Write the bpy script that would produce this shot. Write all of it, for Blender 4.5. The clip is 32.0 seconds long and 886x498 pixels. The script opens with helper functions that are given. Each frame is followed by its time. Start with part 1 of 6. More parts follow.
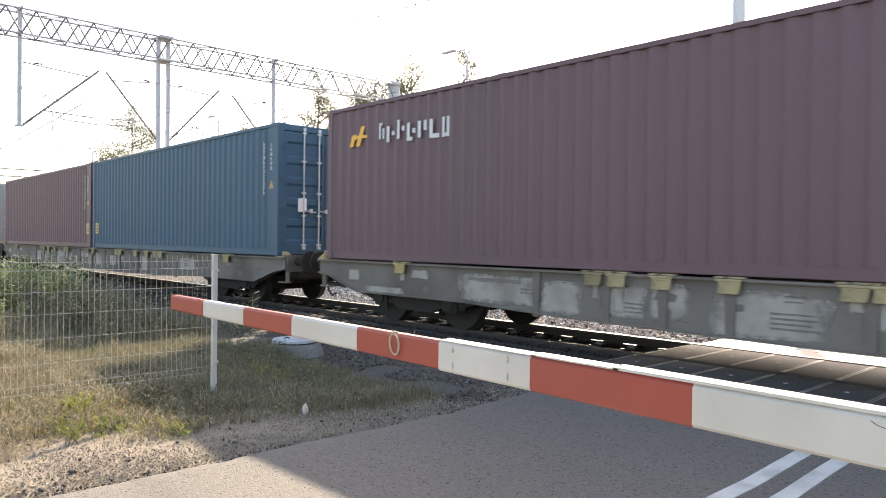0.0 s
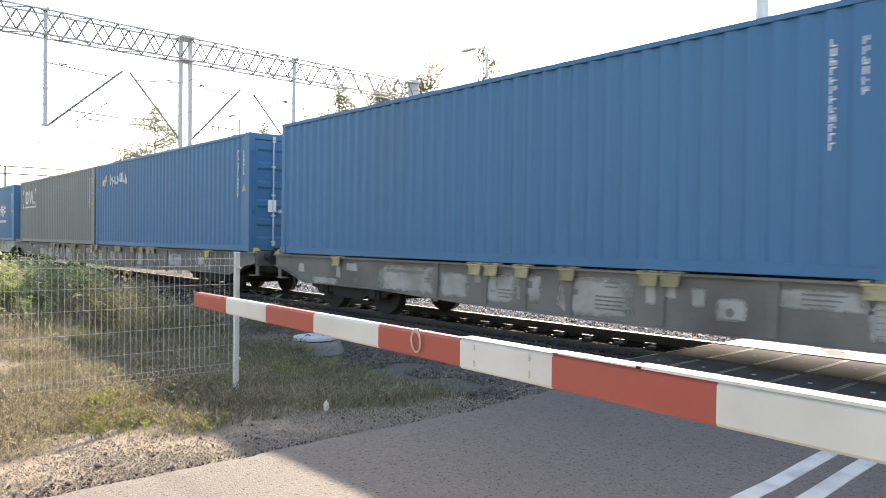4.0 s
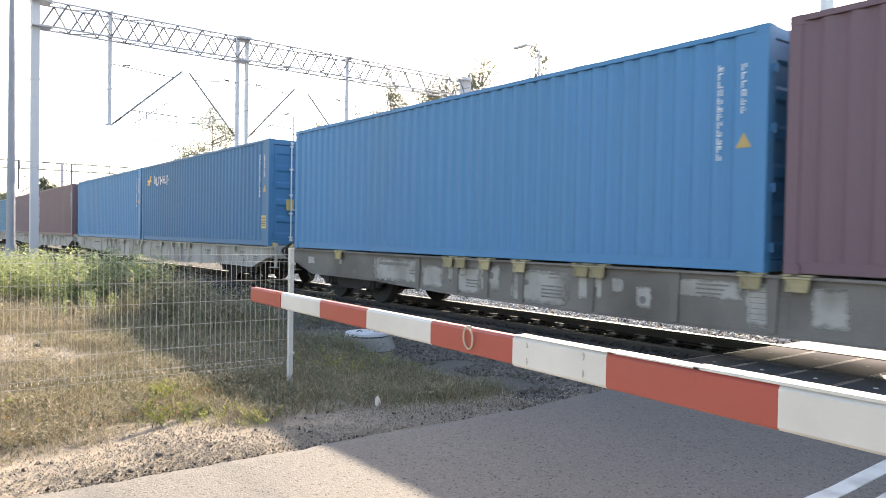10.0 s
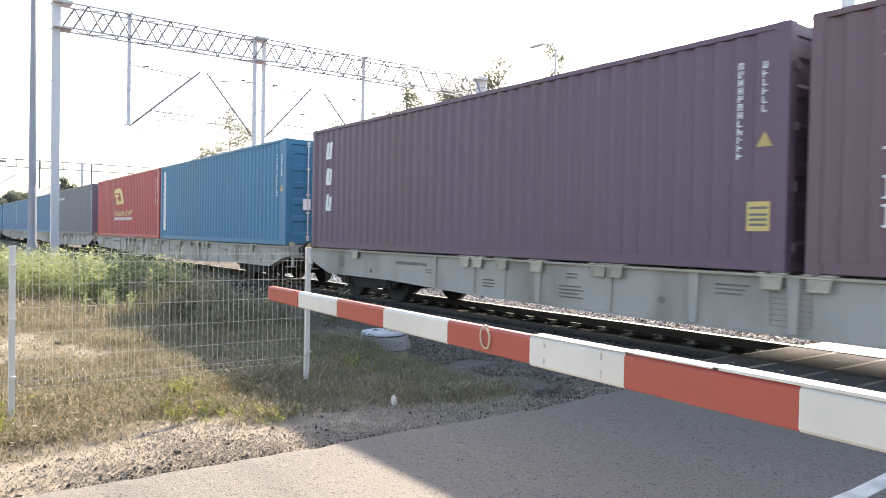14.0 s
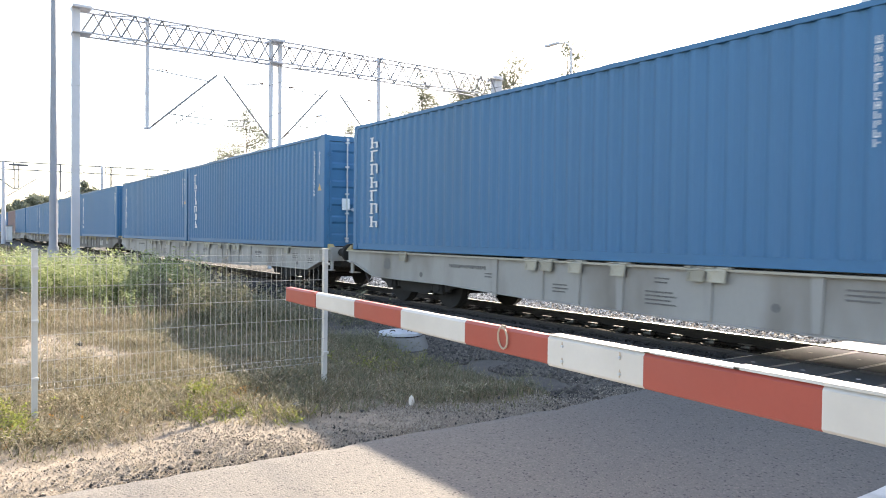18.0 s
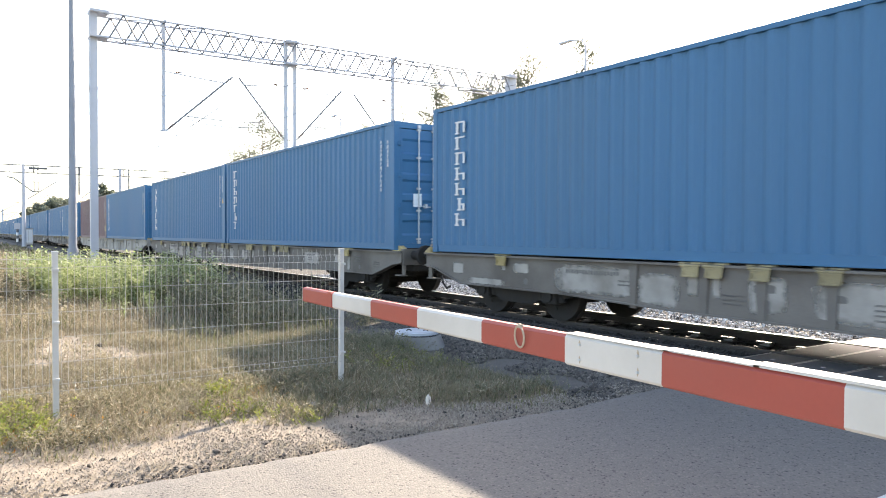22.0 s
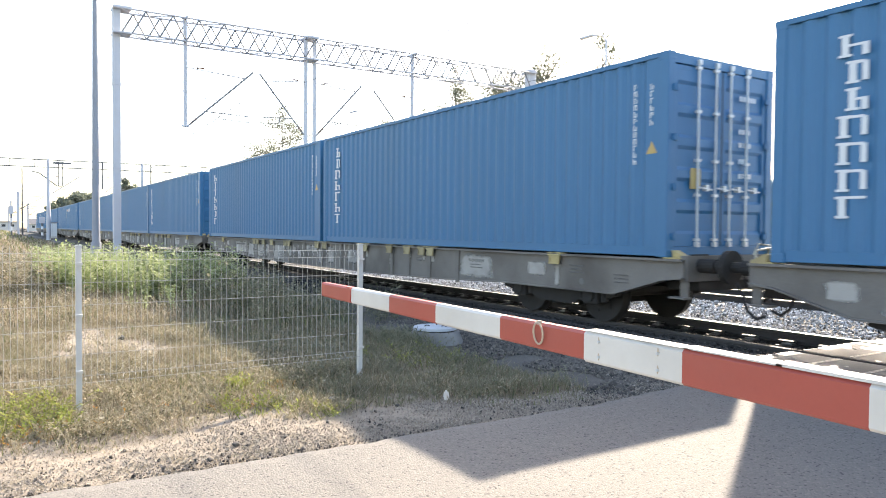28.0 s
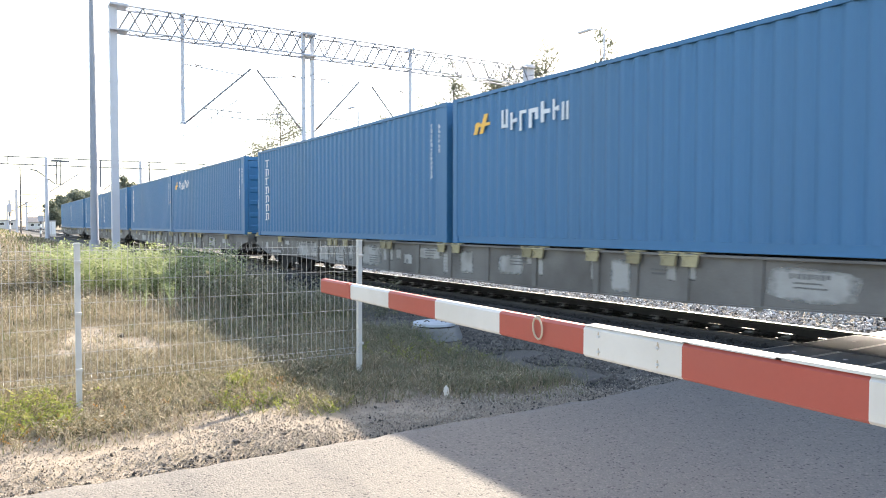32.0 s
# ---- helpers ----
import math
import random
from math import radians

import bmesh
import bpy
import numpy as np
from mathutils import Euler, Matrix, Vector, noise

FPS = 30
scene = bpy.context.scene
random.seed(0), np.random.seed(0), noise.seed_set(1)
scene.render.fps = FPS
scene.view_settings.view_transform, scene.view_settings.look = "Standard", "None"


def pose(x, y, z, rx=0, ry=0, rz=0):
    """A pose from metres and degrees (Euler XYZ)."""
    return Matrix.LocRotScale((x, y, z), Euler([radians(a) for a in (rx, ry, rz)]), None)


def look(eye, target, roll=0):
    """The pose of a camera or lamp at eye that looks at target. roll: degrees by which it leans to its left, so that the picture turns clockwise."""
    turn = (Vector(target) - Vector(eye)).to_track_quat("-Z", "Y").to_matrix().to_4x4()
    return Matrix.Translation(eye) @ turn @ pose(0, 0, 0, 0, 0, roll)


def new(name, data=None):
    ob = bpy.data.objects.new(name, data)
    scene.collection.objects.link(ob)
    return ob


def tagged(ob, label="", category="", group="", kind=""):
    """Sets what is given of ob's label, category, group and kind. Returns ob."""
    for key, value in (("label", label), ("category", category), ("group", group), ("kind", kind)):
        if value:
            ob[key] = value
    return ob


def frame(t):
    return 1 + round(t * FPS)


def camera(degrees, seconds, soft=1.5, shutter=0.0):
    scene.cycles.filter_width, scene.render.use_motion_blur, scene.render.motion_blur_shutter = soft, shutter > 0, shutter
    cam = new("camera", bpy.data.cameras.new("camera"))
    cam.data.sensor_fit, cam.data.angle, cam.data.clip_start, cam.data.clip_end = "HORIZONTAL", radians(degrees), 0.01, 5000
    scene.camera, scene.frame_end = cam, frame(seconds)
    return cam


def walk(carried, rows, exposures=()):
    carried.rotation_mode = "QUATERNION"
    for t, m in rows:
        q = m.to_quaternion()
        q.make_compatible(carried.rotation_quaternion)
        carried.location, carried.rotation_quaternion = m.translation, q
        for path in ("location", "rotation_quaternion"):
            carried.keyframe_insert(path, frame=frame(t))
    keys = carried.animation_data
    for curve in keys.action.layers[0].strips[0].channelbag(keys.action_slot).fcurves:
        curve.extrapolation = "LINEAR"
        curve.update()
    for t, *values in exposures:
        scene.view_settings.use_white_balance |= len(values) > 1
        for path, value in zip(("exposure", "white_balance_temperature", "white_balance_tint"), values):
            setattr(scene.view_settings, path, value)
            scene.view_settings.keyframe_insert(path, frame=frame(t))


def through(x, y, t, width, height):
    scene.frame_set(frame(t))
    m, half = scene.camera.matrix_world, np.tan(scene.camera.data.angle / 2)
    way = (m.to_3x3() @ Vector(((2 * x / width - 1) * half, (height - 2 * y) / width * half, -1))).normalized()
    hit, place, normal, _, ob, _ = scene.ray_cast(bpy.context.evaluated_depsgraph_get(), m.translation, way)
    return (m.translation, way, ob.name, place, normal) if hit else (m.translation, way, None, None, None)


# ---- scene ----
cam = camera(63.34, 32.0, soft=1.0, shutter=0.1)
# seconds, place in metres, then yaw, pitch and lean in degrees
PATH = [
    (0, 0.000, 0.000, 1.540, 46.85, -0.64, -0.69),
    (0.5, -0.000, -0.001, 1.540, 47.21, -0.71, -0.85),
    (1, -0.001, -0.002, 1.540, 47.76, -0.71, -0.87),
    (1.5, -0.001, -0.004, 1.539, 48.10, -0.69, -0.73),
    (2, -0.002, -0.005, 1.539, 48.25, -0.70, -0.71),
    (2.5, -0.002, -0.006, 1.539, 48.40, -0.77, -0.66),
    (3, -0.003, -0.007, 1.539, 48.15, -0.87, -0.71),
    (3.5, -0.003, -0.008, 1.538, 48.23, -0.82, -0.75),
    (5.5, -0.005, -0.012, 1.538, 48.87, -0.87, -0.48),
    (6, -0.005, -0.013, 1.537, 48.80, -0.95, -0.64),
    (6.5, -0.006, -0.014, 1.537, 49.04, -1.01, -0.50),
    (7, -0.006, -0.015, 1.537, 49.06, -1.03, -0.77),
    (7.5, -0.006, -0.015, 1.537, 49.50, -1.03, -0.87),
    (8, -0.007, -0.016, 1.537, 49.97, -1.14, -0.88),
    (8.5, -0.007, -0.017, 1.537, 50.65, -1.06, -0.97),
    (9, -0.008, -0.018, 1.537, 51.61, -1.12, -1.03),
    (9.5, -0.008, -0.019, 1.536, 52.16, -1.08, -1.01),
    (10, -0.009, -0.019, 1.536, 52.40, -1.06, -1.02),
    (10.5, -0.009, -0.020, 1.536, 52.76, -1.08, -0.94),
    (11, -0.009, -0.021, 1.536, 52.78, -1.19, -1.05),
    (11.5, -0.010, -0.021, 1.536, 53.10, -1.14, -1.13),
    (12, -0.010, -0.022, 1.536, 53.30, -1.09, -1.10),
    (12.5, -0.011, -0.022, 1.536, 53.25, -1.19, -0.94),
    (13, -0.011, -0.023, 1.536, 53.39, -1.08, -0.78),
    (13.5, -0.012, -0.023, 1.535, 53.51, -1.12, -0.99),
    (14, -0.012, -0.024, 1.535, 53.65, -1.12, -1.07),
    (14.5, -0.012, -0.024, 1.535, 53.50, -1.06, -1.16),
    (16.5, -0.014, -0.026, 1.535, 54.02, -0.79, -0.94),
    (17, -0.014, -0.026, 1.535, 54.38, -0.88, -0.63),
    (17.5, -0.015, -0.026, 1.535, 54.84, -0.99, -0.52),
    (18, -0.015, -0.026, 1.535, 54.95, -1.12, -0.69),
    (18.5, -0.016, -0.027, 1.535, 55.00, -1.10, -0.51),
    (19, -0.016, -0.027, 1.535, 55.23, -1.21, -0.42),
    (19.5, -0.016, -0.027, 1.535, 55.48, -1.06, -0.21),
    (20, -0.017, -0.027, 1.535, 55.70, -1.13, -0.28),
    (20.5, -0.017, -0.027, 1.535, 55.85, -1.04, -0.55),
    (21, -0.018, -0.027, 1.535, 56.14, -1.10, -0.56),
    (21.5, -0.018, -0.027, 1.535, 56.22, -1.10, -0.29),
    (22, -0.018, -0.027, 1.535, 56.17, -1.20, -0.20),
    (22.5, -0.019, -0.027, 1.535, 56.19, -1.16, -0.33),
    (23, -0.019, -0.027, 1.535, 56.37, -1.21, -0.33),
    (23.5, -0.020, -0.027, 1.535, 56.55, -1.34, -0.26),
    (24, -0.020, -0.027, 1.535, 56.69, -1.41, -0.40),
    (24.5, -0.020, -0.027, 1.535, 56.75, -1.47, -0.37),
    (25, -0.021, -0.027, 1.535, 56.80, -1.30, -0.50),
    (25.5, -0.021, -0.027, 1.535, 56.97, -1.35, -0.50),
    (27.5, -0.023, -0.026, 1.535, 57.58, -1.50, -0.64),
    (28, -0.023, -0.025, 1.535, 57.65, -1.55, -0.46),
    (28.5, -0.024, -0.025, 1.535, 57.55, -1.81, -0.28),
    (29, -0.024, -0.025, 1.535, 57.63, -1.78, -0.33),
    (29.5, -0.024, -0.024, 1.535, 57.73, -1.75, -0.49),
    (30, -0.025, -0.024, 1.535, 57.64, -1.73, -0.46),
    (30.5, -0.025, -0.023, 1.535, 57.63, -1.82, -0.12),
    (31, -0.026, -0.023, 1.535, 57.50, -1.92, 0.05),
    (31.5, -0.026, -0.022, 1.535, 57.51, -1.99, -0.19),
    (32, -0.026, -0.022, 1.536, 57.58, -1.91, -0.08),
]
walk(cam, [(t, pose(x, y, z, 0, 0, yaw) @ pose(0, 0, 0, 90 + pitch) @ pose(0, 0, 0, 0, 0, -lean)) for t, x, y, z, yaw, pitch, lean in PATH],
     exposures=[(0.0, 1.84, 8000, 14), (7.0, 2.0, 7900, 14), (14.0, 2.05, 7650, 14), (32.0, 2.17, 7300, 12)])

# ---- light: a high hazy sun behind the train, and its sky ----
SUN_AZ, SUN_EL = radians(30.9), radians(32.2)          # azimuth to the left of +Y
world = bpy.data.worlds.new("sky")
scene.world = world
world.use_nodes = True
wn = world.node_tree
sky = wn.nodes.new("ShaderNodeTexSky")
sky.sky_type, sky.sun_disc = "NISHITA", False
sky.sun_elevation, sky.sun_rotation = SUN_EL, -SUN_AZ
sky.altitude, sky.air_density, sky.dust_density, sky.ozone_density = 100, 1.0, 1.8, 1.0
wn.links.new(sky.outputs[0], wn.nodes["Background"].inputs[0])
wn.nodes["Background"].inputs[1].default_value = 0.15
sun = new("sun", bpy.data.lights.new("sun", "SUN"))
sun.data.energy, sun.data.angle, sun.data.color = 4.0, radians(0.6), (1.0, 0.93, 0.82)
sun.matrix_world = look((0, 0, 0), (math.sin(SUN_AZ) * math.cos(SUN_EL), -math.cos(SUN_AZ) * math.cos(SUN_EL), -math.sin(SUN_EL)))


# ---- materials ----
def material(name, colour, rough=0.6, metal=0.0, vary=0.18, scale=6.0, fine=60.0, bump=0.15, dirt=None, dirt_amount=0.4, piece=0.0, spec=0.5, stretch=(1, 1, 1)):
    """A painted, mineral or metal surface: its colour varied at two scales, a dirt colour in patches, and fine relief."""
    m = bpy.data.materials.new(name)
    m.use_nodes = True
    nt = m.node_tree
    n, link = nt.nodes, nt.links.new
    b = n["Principled BSDF"]
    b.inputs["Roughness"].default_value, b.inputs["Metallic"].default_value = rough, metal
    b.inputs["Specular IOR Level"].default_value = spec
    co = n.new("ShaderNodeTexCoord")
    mp = n.new("ShaderNodeMapping")
    mp.inputs["Scale"].default_value = stretch
    link(co.outputs["Object"], mp.inputs["Vector"])
    big, small = n.new("ShaderNodeTexNoise"), n.new("ShaderNodeTexNoise")
    big.inputs["Scale"].default_value, big.inputs["Detail"].default_value = scale, 5
    small.inputs["Scale"].default_value, small.inputs["Detail"].default_value = fine, 3
    for t in (big, small):
        link(mp.outputs[0], t.inputs["Vector"])
    dark, light = [max(0.0, c * (1 - vary)) for c in colour], [min(1.0, c * (1 + vary)) for c in colour]
    ramp = n.new("ShaderNodeMix")
    ramp.data_type = "RGBA"
    ramp.inputs["A"].default_value, ramp.inputs["B"].default_value = (*dark, 1), (*light, 1)
    add = n.new("ShaderNodeMath")
    add.operation = "MULTIPLY_ADD"
    add.inputs[1].default_value, add.inputs[2].default_value = 0.5, 0.0
    link(small.outputs["Fac"], add.inputs[0])
    sub = n.new("ShaderNodeMath")
    sub.operation = "MULTIPLY_ADD"
    sub.inputs[1].default_value = 0.6
    link(big.outputs["Fac"], sub.inputs[0])
    link(add.outputs[0], sub.inputs[2])
    link(sub.outputs[0], ramp.inputs["Factor"])
    last = ramp.outputs["Result"]
    if dirt:
        mx, cr = n.new("ShaderNodeMix"), n.new("ShaderNodeValToRGB")
        mx.data_type = "RGBA"
        spots = n.new("ShaderNodeTexNoise")
        spots.inputs["Scale"].default_value, spots.inputs["Detail"].default_value = scale * 0.45, 8
        link(mp.outputs[0], spots.inputs["Vector"])
        cr.color_ramp.elements[0].position, cr.color_ramp.elements[1].position = 0.45, 0.75
        cr.color_ramp.elements[1].color = (dirt_amount,) * 3 + (1,)
        cr.color_ramp.elements[0].color = (0, 0, 0, 1)
        link(spots.outputs["Fac"], cr.inputs[0])
        link(cr.outputs[0], mx.inputs["Factor"])
        link(last, mx.inputs["A"])
        mx.inputs["B"].default_value = (*dirt, 1)
        last = mx.outputs["Result"]
    if piece:
        info, hsv, mr = n.new("ShaderNodeObjectInfo"), n.new("ShaderNodeHueSaturation"), n.new("ShaderNodeMapRange")
        mr.inputs["To Min"].default_value, mr.inputs["To Max"].default_value = 1 - piece, 1 + piece
        link(info.outputs["Random"], mr.inputs["Value"])
        link(mr.outputs[0], hsv.inputs["Value"])
        link(last, hsv.inputs["Color"])
        last = hsv.outputs[0]
    link(last, b.inputs["Base Color"])
    if bump:
        bp = n.new("ShaderNodeBump")
        bp.inputs["Strength"].default_value, bp.inputs["Distance"].default_value = bump, 0.01
        link(small.outputs["Fac"], bp.inputs["Height"])
        link(bp.outputs[0], b.inputs["Normal"])
    return m


def islands(name, colours, rough=0.9, through=0.0):
    """For joined small pieces (stones, blades, leaves): each island draws its colour from a row of colours."""
    m = bpy.data.materials.new(name)
    m.use_nodes = True
    nt = m.node_tree
    n, link = nt.nodes, nt.links.new
    b = n["Principled BSDF"]
    b.inputs["Roughness"].default_value, b.inputs["Specular IOR Level"].default_value = rough, 0.25
    geo, cr = n.new("ShaderNodeNewGeometry"), n.new("ShaderNodeValToRGB")
    el = cr.color_ramp.elements
    while len(el) < len(colours):
        el.new(0.5)
    for i, c in enumerate(colours):
        el[i].position, el[i].color = i / max(1, len(colours) - 1), (*c, 1)
    link(geo.outputs["Random Per Island"], cr.inputs[0])
    link(cr.outputs[0], b.inputs["Base Color"])
    if through:
        tr, mx = n.new("ShaderNodeBsdfTranslucent"), n.new("ShaderNodeMixShader")
        link(cr.outputs[0], tr.inputs["Color"])
        mx.inputs[0].default_value = through
        link(b.outputs[0], mx.inputs[1])
        link(tr.outputs[0], mx.inputs[2])
        link(mx.outputs[0], n["Material Output"].inputs["Surface"])
    return m


def asphalt_material():
    m = material("asphalt", (0.118, 0.110, 0.100), 0.85, vary=0.12, scale=1.2, fine=25, bump=0.0, dirt=(0.145, 0.132, 0.115), dirt_amount=0.5)
    nt = m.node_tree
    n, link = nt.nodes, nt.links.new
    b = n["Principled BSDF"]
    old = b.inputs["Base Color"].links[0].from_socket
    co, vo, cr, mx = n.new("ShaderNodeTexCoord"), n.new("ShaderNodeTexVoronoi"), n.new("ShaderNodeValToRGB"), n.new("ShaderNodeMix")
    vo.inputs["Scale"].default_value = 78
    link(co.outputs["Object"], vo.inputs["Vector"])
    sp = n.new("ShaderNodeSeparateColor")
    link(vo.outputs["Color"], sp.inputs[0])
    link(sp.outputs[0], cr.inputs[0])
    el = cr.color_ramp.elements
    el[0].color, el[1].color = (0.22, 0.22, 0.23, 1), (1.35, 1.32, 1.27, 1)
    el.new(0.09).color = (0.92, 0.92, 0.92, 1)
    el.new(0.80).color = (1.05, 1.05, 1.05, 1)
    mx.data_type, mx.blend_type = "RGBA", "MULTIPLY"
    mx.inputs["Factor"].default_value = 1.0
    link(old, mx.inputs["A"])
    link(cr.outputs[0], mx.inputs["B"])
    link(mx.outputs["Result"], b.inputs["Base Color"])
    bp = n.new("ShaderNodeBump")
    bp.inputs["Strength"].default_value, bp.inputs["Distance"].default_value = 0.6, 0.006
    bp.invert = True
    link(vo.outputs["Distance"], bp.inputs["Height"])
    link(bp.outputs[0], b.inputs["Normal"])
    return m


def ground_material():
    """Brown litter under the grass, pale sand where the ground lies bare."""
    m = material("soil", (0.125, 0.10, 0.065), 0.95, vary=0.45, scale=2.2, fine=60, bump=0.9, dirt=(0.075, 0.07, 0.035), dirt_amount=0.8)
    nt = m.node_tree
    n, link = nt.nodes, nt.links.new
    b = n["Principled BSDF"]
    old = b.inputs["Base Color"].links[0].from_socket
    mask, no, cr, mx, sand, co = n.new("ShaderNodeAttribute"), n.new("ShaderNodeTexNoise"), n.new("ShaderNodeValToRGB"), n.new("ShaderNodeMix"), n.new("ShaderNodeMix"), n.new("ShaderNodeTexCoord")
    mask.attribute_name = "sand"
    no.inputs["Scale"].default_value, no.inputs["Detail"].default_value, no.inputs["Roughness"].default_value = 7, 8, 0.7
    link(co.outputs["Object"], no.inputs["Vector"])
    add = n.new("ShaderNodeMath")
    add.operation = "ADD"
    link(mask.outputs["Fac"], add.inputs[0])
    link(no.outputs["Fac"], add.inputs[1])
    cr.color_ramp.elements[0].position, cr.color_ramp.elements[1].position = 0.78, 1.15
    link(add.outputs[0], cr.inputs[0])
    sand.data_type = mx.data_type = "RGBA"
    sand.inputs["A"].default_value, sand.inputs["B"].default_value = (0.13, 0.108, 0.084, 1), (0.335, 0.282, 0.218, 1)
    link(no.outputs["Fac"], sand.inputs["Factor"])
    link(cr.outputs[0], mx.inputs["Factor"])
    link(old, mx.inputs["A"])
    link(sand.outputs["Result"], mx.inputs["B"])
    link(mx.outputs["Result"], b.inputs["Base Color"])
    return m


ASPHALT = asphalt_material()
SOIL = ground_material()
LINE_PAINT = material("road paint", (0.55, 0.55, 0.52), 0.7, vary=0.2, scale=8, dirt=(0.2, 0.2, 0.19), dirt_amount=0.6)
CONCRETE = material("concrete", (0.36, 0.345, 0.32), 0.85, vary=0.15, scale=3, dirt=(0.2, 0.19, 0.17), dirt_amount=0.5, piece=0.12)
# sleeper base about as dark as the stones between the rails
SLEEPER = material("dark sleeper concrete", (0.045, 0.042, 0.040), 0.5, vary=0.25, scale=4, dirt=(0.06, 0.045, 0.035), dirt_amount=0.7, piece=0.12)
WELL = material("weathered well concrete", (0.25, 0.245, 0.235), 0.9, vary=0.2, scale=5, dirt=(0.13, 0.125, 0.11), dirt_amount=0.7)
DARK_LUMP = material("dark broken stone", (0.075, 0.066, 0.058), 0.9, vary=0.3, scale=20, bump=0.4)
COVER = material("pale painted cover", (0.40, 0.435, 0.47), 0.6, vary=0.12, scale=9, dirt=(0.3, 0.3, 0.28), dirt_amount=0.5)
GALVANISED = material("galvanised steel", (0.52, 0.53, 0.54), 0.45, 0.35, vary=0.1, scale=5, fine=90, bump=0.05, dirt=(0.4, 0.38, 0.35), dirt_amount=0.3)
MAST_GREY = material("grey mast paint", (0.47, 0.48, 0.52), 0.6, vary=0.1, scale=3, bump=0.05, dirt=(0.40, 0.40, 0.40), dirt_amount=0.4)
FENCE_PAINT = material("pale fence coating", (0.34, 0.33, 0.31), 0.45, vary=0.07, scale=10, bump=0.03)
RED = material("red barrier paint", (0.35, 0.062, 0.040), 0.5, vary=0.1, scale=5, bump=0.05, dirt=(0.29, 0.08, 0.058), dirt_amount=0.4)
WHITE = material("white barrier paint", (0.58, 0.535, 0.48), 0.5, vary=0.06, scale=5, bump=0.05, dirt=(0.42, 0.38, 0.33), dirt_amount=0.6)
PLAIN_WHITE = material("white paint", (0.78, 0.79, 0.79), 0.5, vary=0.05, scale=12, bump=0.0)
BRASS = material("weathered ring", (0.42, 0.33, 0.24), 0.6, vary=0.25, scale=30)
RAIL_TOP = material("polished rail head", (0.62, 0.60, 0.58), 0.30, 1.0, vary=0.06, scale=3, bump=0.0)
# near rail head: shade of the train painted as a dark, matt colour
SHADED_HEAD = material("shaded rail head", (0.05, 0.042, 0.036), 0.7, 0.0, vary=0.2, scale=4)
BRACKET_GREY = material("weathered bracket tube", (0.20, 0.20, 0.205), 0.6, vary=0.15, scale=6)
TRUSS_GREY = material("weathered truss steel", (0.17, 0.172, 0.18), 0.75, vary=0.12, scale=4)
POST_PAINT = material("pale post coating", (0.52, 0.50, 0.47), 0.45, vary=0.07, scale=8, bump=0.03, dirt=(0.38, 0.35, 0.31), dirt_amount=0.4)
RAIL_RUST = material("rusty rail", (0.048, 0.042, 0.039), 0.9, vary=0.3, scale=5)
CLIP = material("worn steel rail clip", (0.24, 0.235, 0.23), 0.32, 1.0, vary=0.2)
DECK = material("dark rubber crossing panel", (0.052, 0.053, 0.055), 0.55, spec=0.5, vary=0.2, scale=3, fine=50, bump=0.2, dirt=(0.085, 0.085, 0.085), dirt_amount=0.6, piece=0.2)
# panels past the far rail: sunlight painted in as a pale base colour
DECK_SUNLIT = material("sunlit crossing panel", (0.40, 0.39, 0.37), 0.7, vary=0.15, scale=3, fine=50, bump=0.2, dirt=(0.22, 0.21, 0.195), dirt_amount=0.5, piece=0.1)
EDGE_STEEL = material("worn steel panel edge", (0.50, 0.49, 0.47), 0.4, 0.7, vary=0.15, scale=8, dirt=(0.25, 0.23, 0.20), dirt_amount=0.5)
# ballast beyond the train: sunlight put into the paler stone colours
SUNLIT_STONE = islands("sunlit ballast stones", [(0.05, 0.05, 0.052), (0.34, 0.345, 0.36), (0.55, 0.56, 0.58), (0.09, 0.09, 0.093), (0.66, 0.67, 0.69), (0.035, 0.035, 0.037), (0.46, 0.465, 0.48)])
# ballast by and under the train: its deep shade put into the stone colours
SHADED_STONE = islands("shaded track stones", [(0.014, 0.013, 0.012), (0.028, 0.026, 0.024), (0.04, 0.038, 0.035), (0.02, 0.018, 0.017), (0.055, 0.052, 0.05)])
IRON = material("dark brake-dusted iron", (0.018, 0.0155, 0.014), 0.85, 0.0, vary=0.35, scale=6, dirt=(0.028, 0.022, 0.018), dirt_amount=0.6)
TREAD = material("wheel tread steel", (0.45, 0.44, 0.43), 0.25, 1.0, vary=0.1, scale=6)
BROWN_SUPPORT = material("grimy tan support paint", (0.32, 0.265, 0.15), 0.75, vary=0.2, scale=14, dirt=(0.14, 0.115, 0.085), dirt_amount=0.8, piece=0.25)
YELLOW = material("faded yellow support paint", (0.37, 0.29, 0.13), 0.65, vary=0.15, scale=14, dirt=(0.25, 0.2, 0.12), dirt_amount=0.7, piece=0.15)
PALE_SUPPORT = material("dusty pale support paint", (0.36, 0.33, 0.265), 0.7, vary=0.15, scale=14, dirt=(0.28, 0.24, 0.18), dirt_amount=0.7, piece=0.2)
WAGON_GREY = material("light grey wagon paint", (0.30, 0.287, 0.268), 0.6, vary=0.14, scale=2.4, fine=40, dirt=(0.13, 0.108, 0.088), dirt_amount=0.85, stretch=(1.0, 1.0, 0.3))
WAGON_BROWN = material("grimy grey-brown wagon paint", (0.15, 0.136, 0.122), 0.7, vary=0.35, scale=1.8, fine=40, dirt=(0.055, 0.045, 0.038), dirt_amount=0.85)
POLE_GREY = material("weathered pole", (0.25, 0.27, 0.31), 0.7, vary=0.15, scale=3, dirt=(0.19, 0.195, 0.21), dirt_amount=0.5)
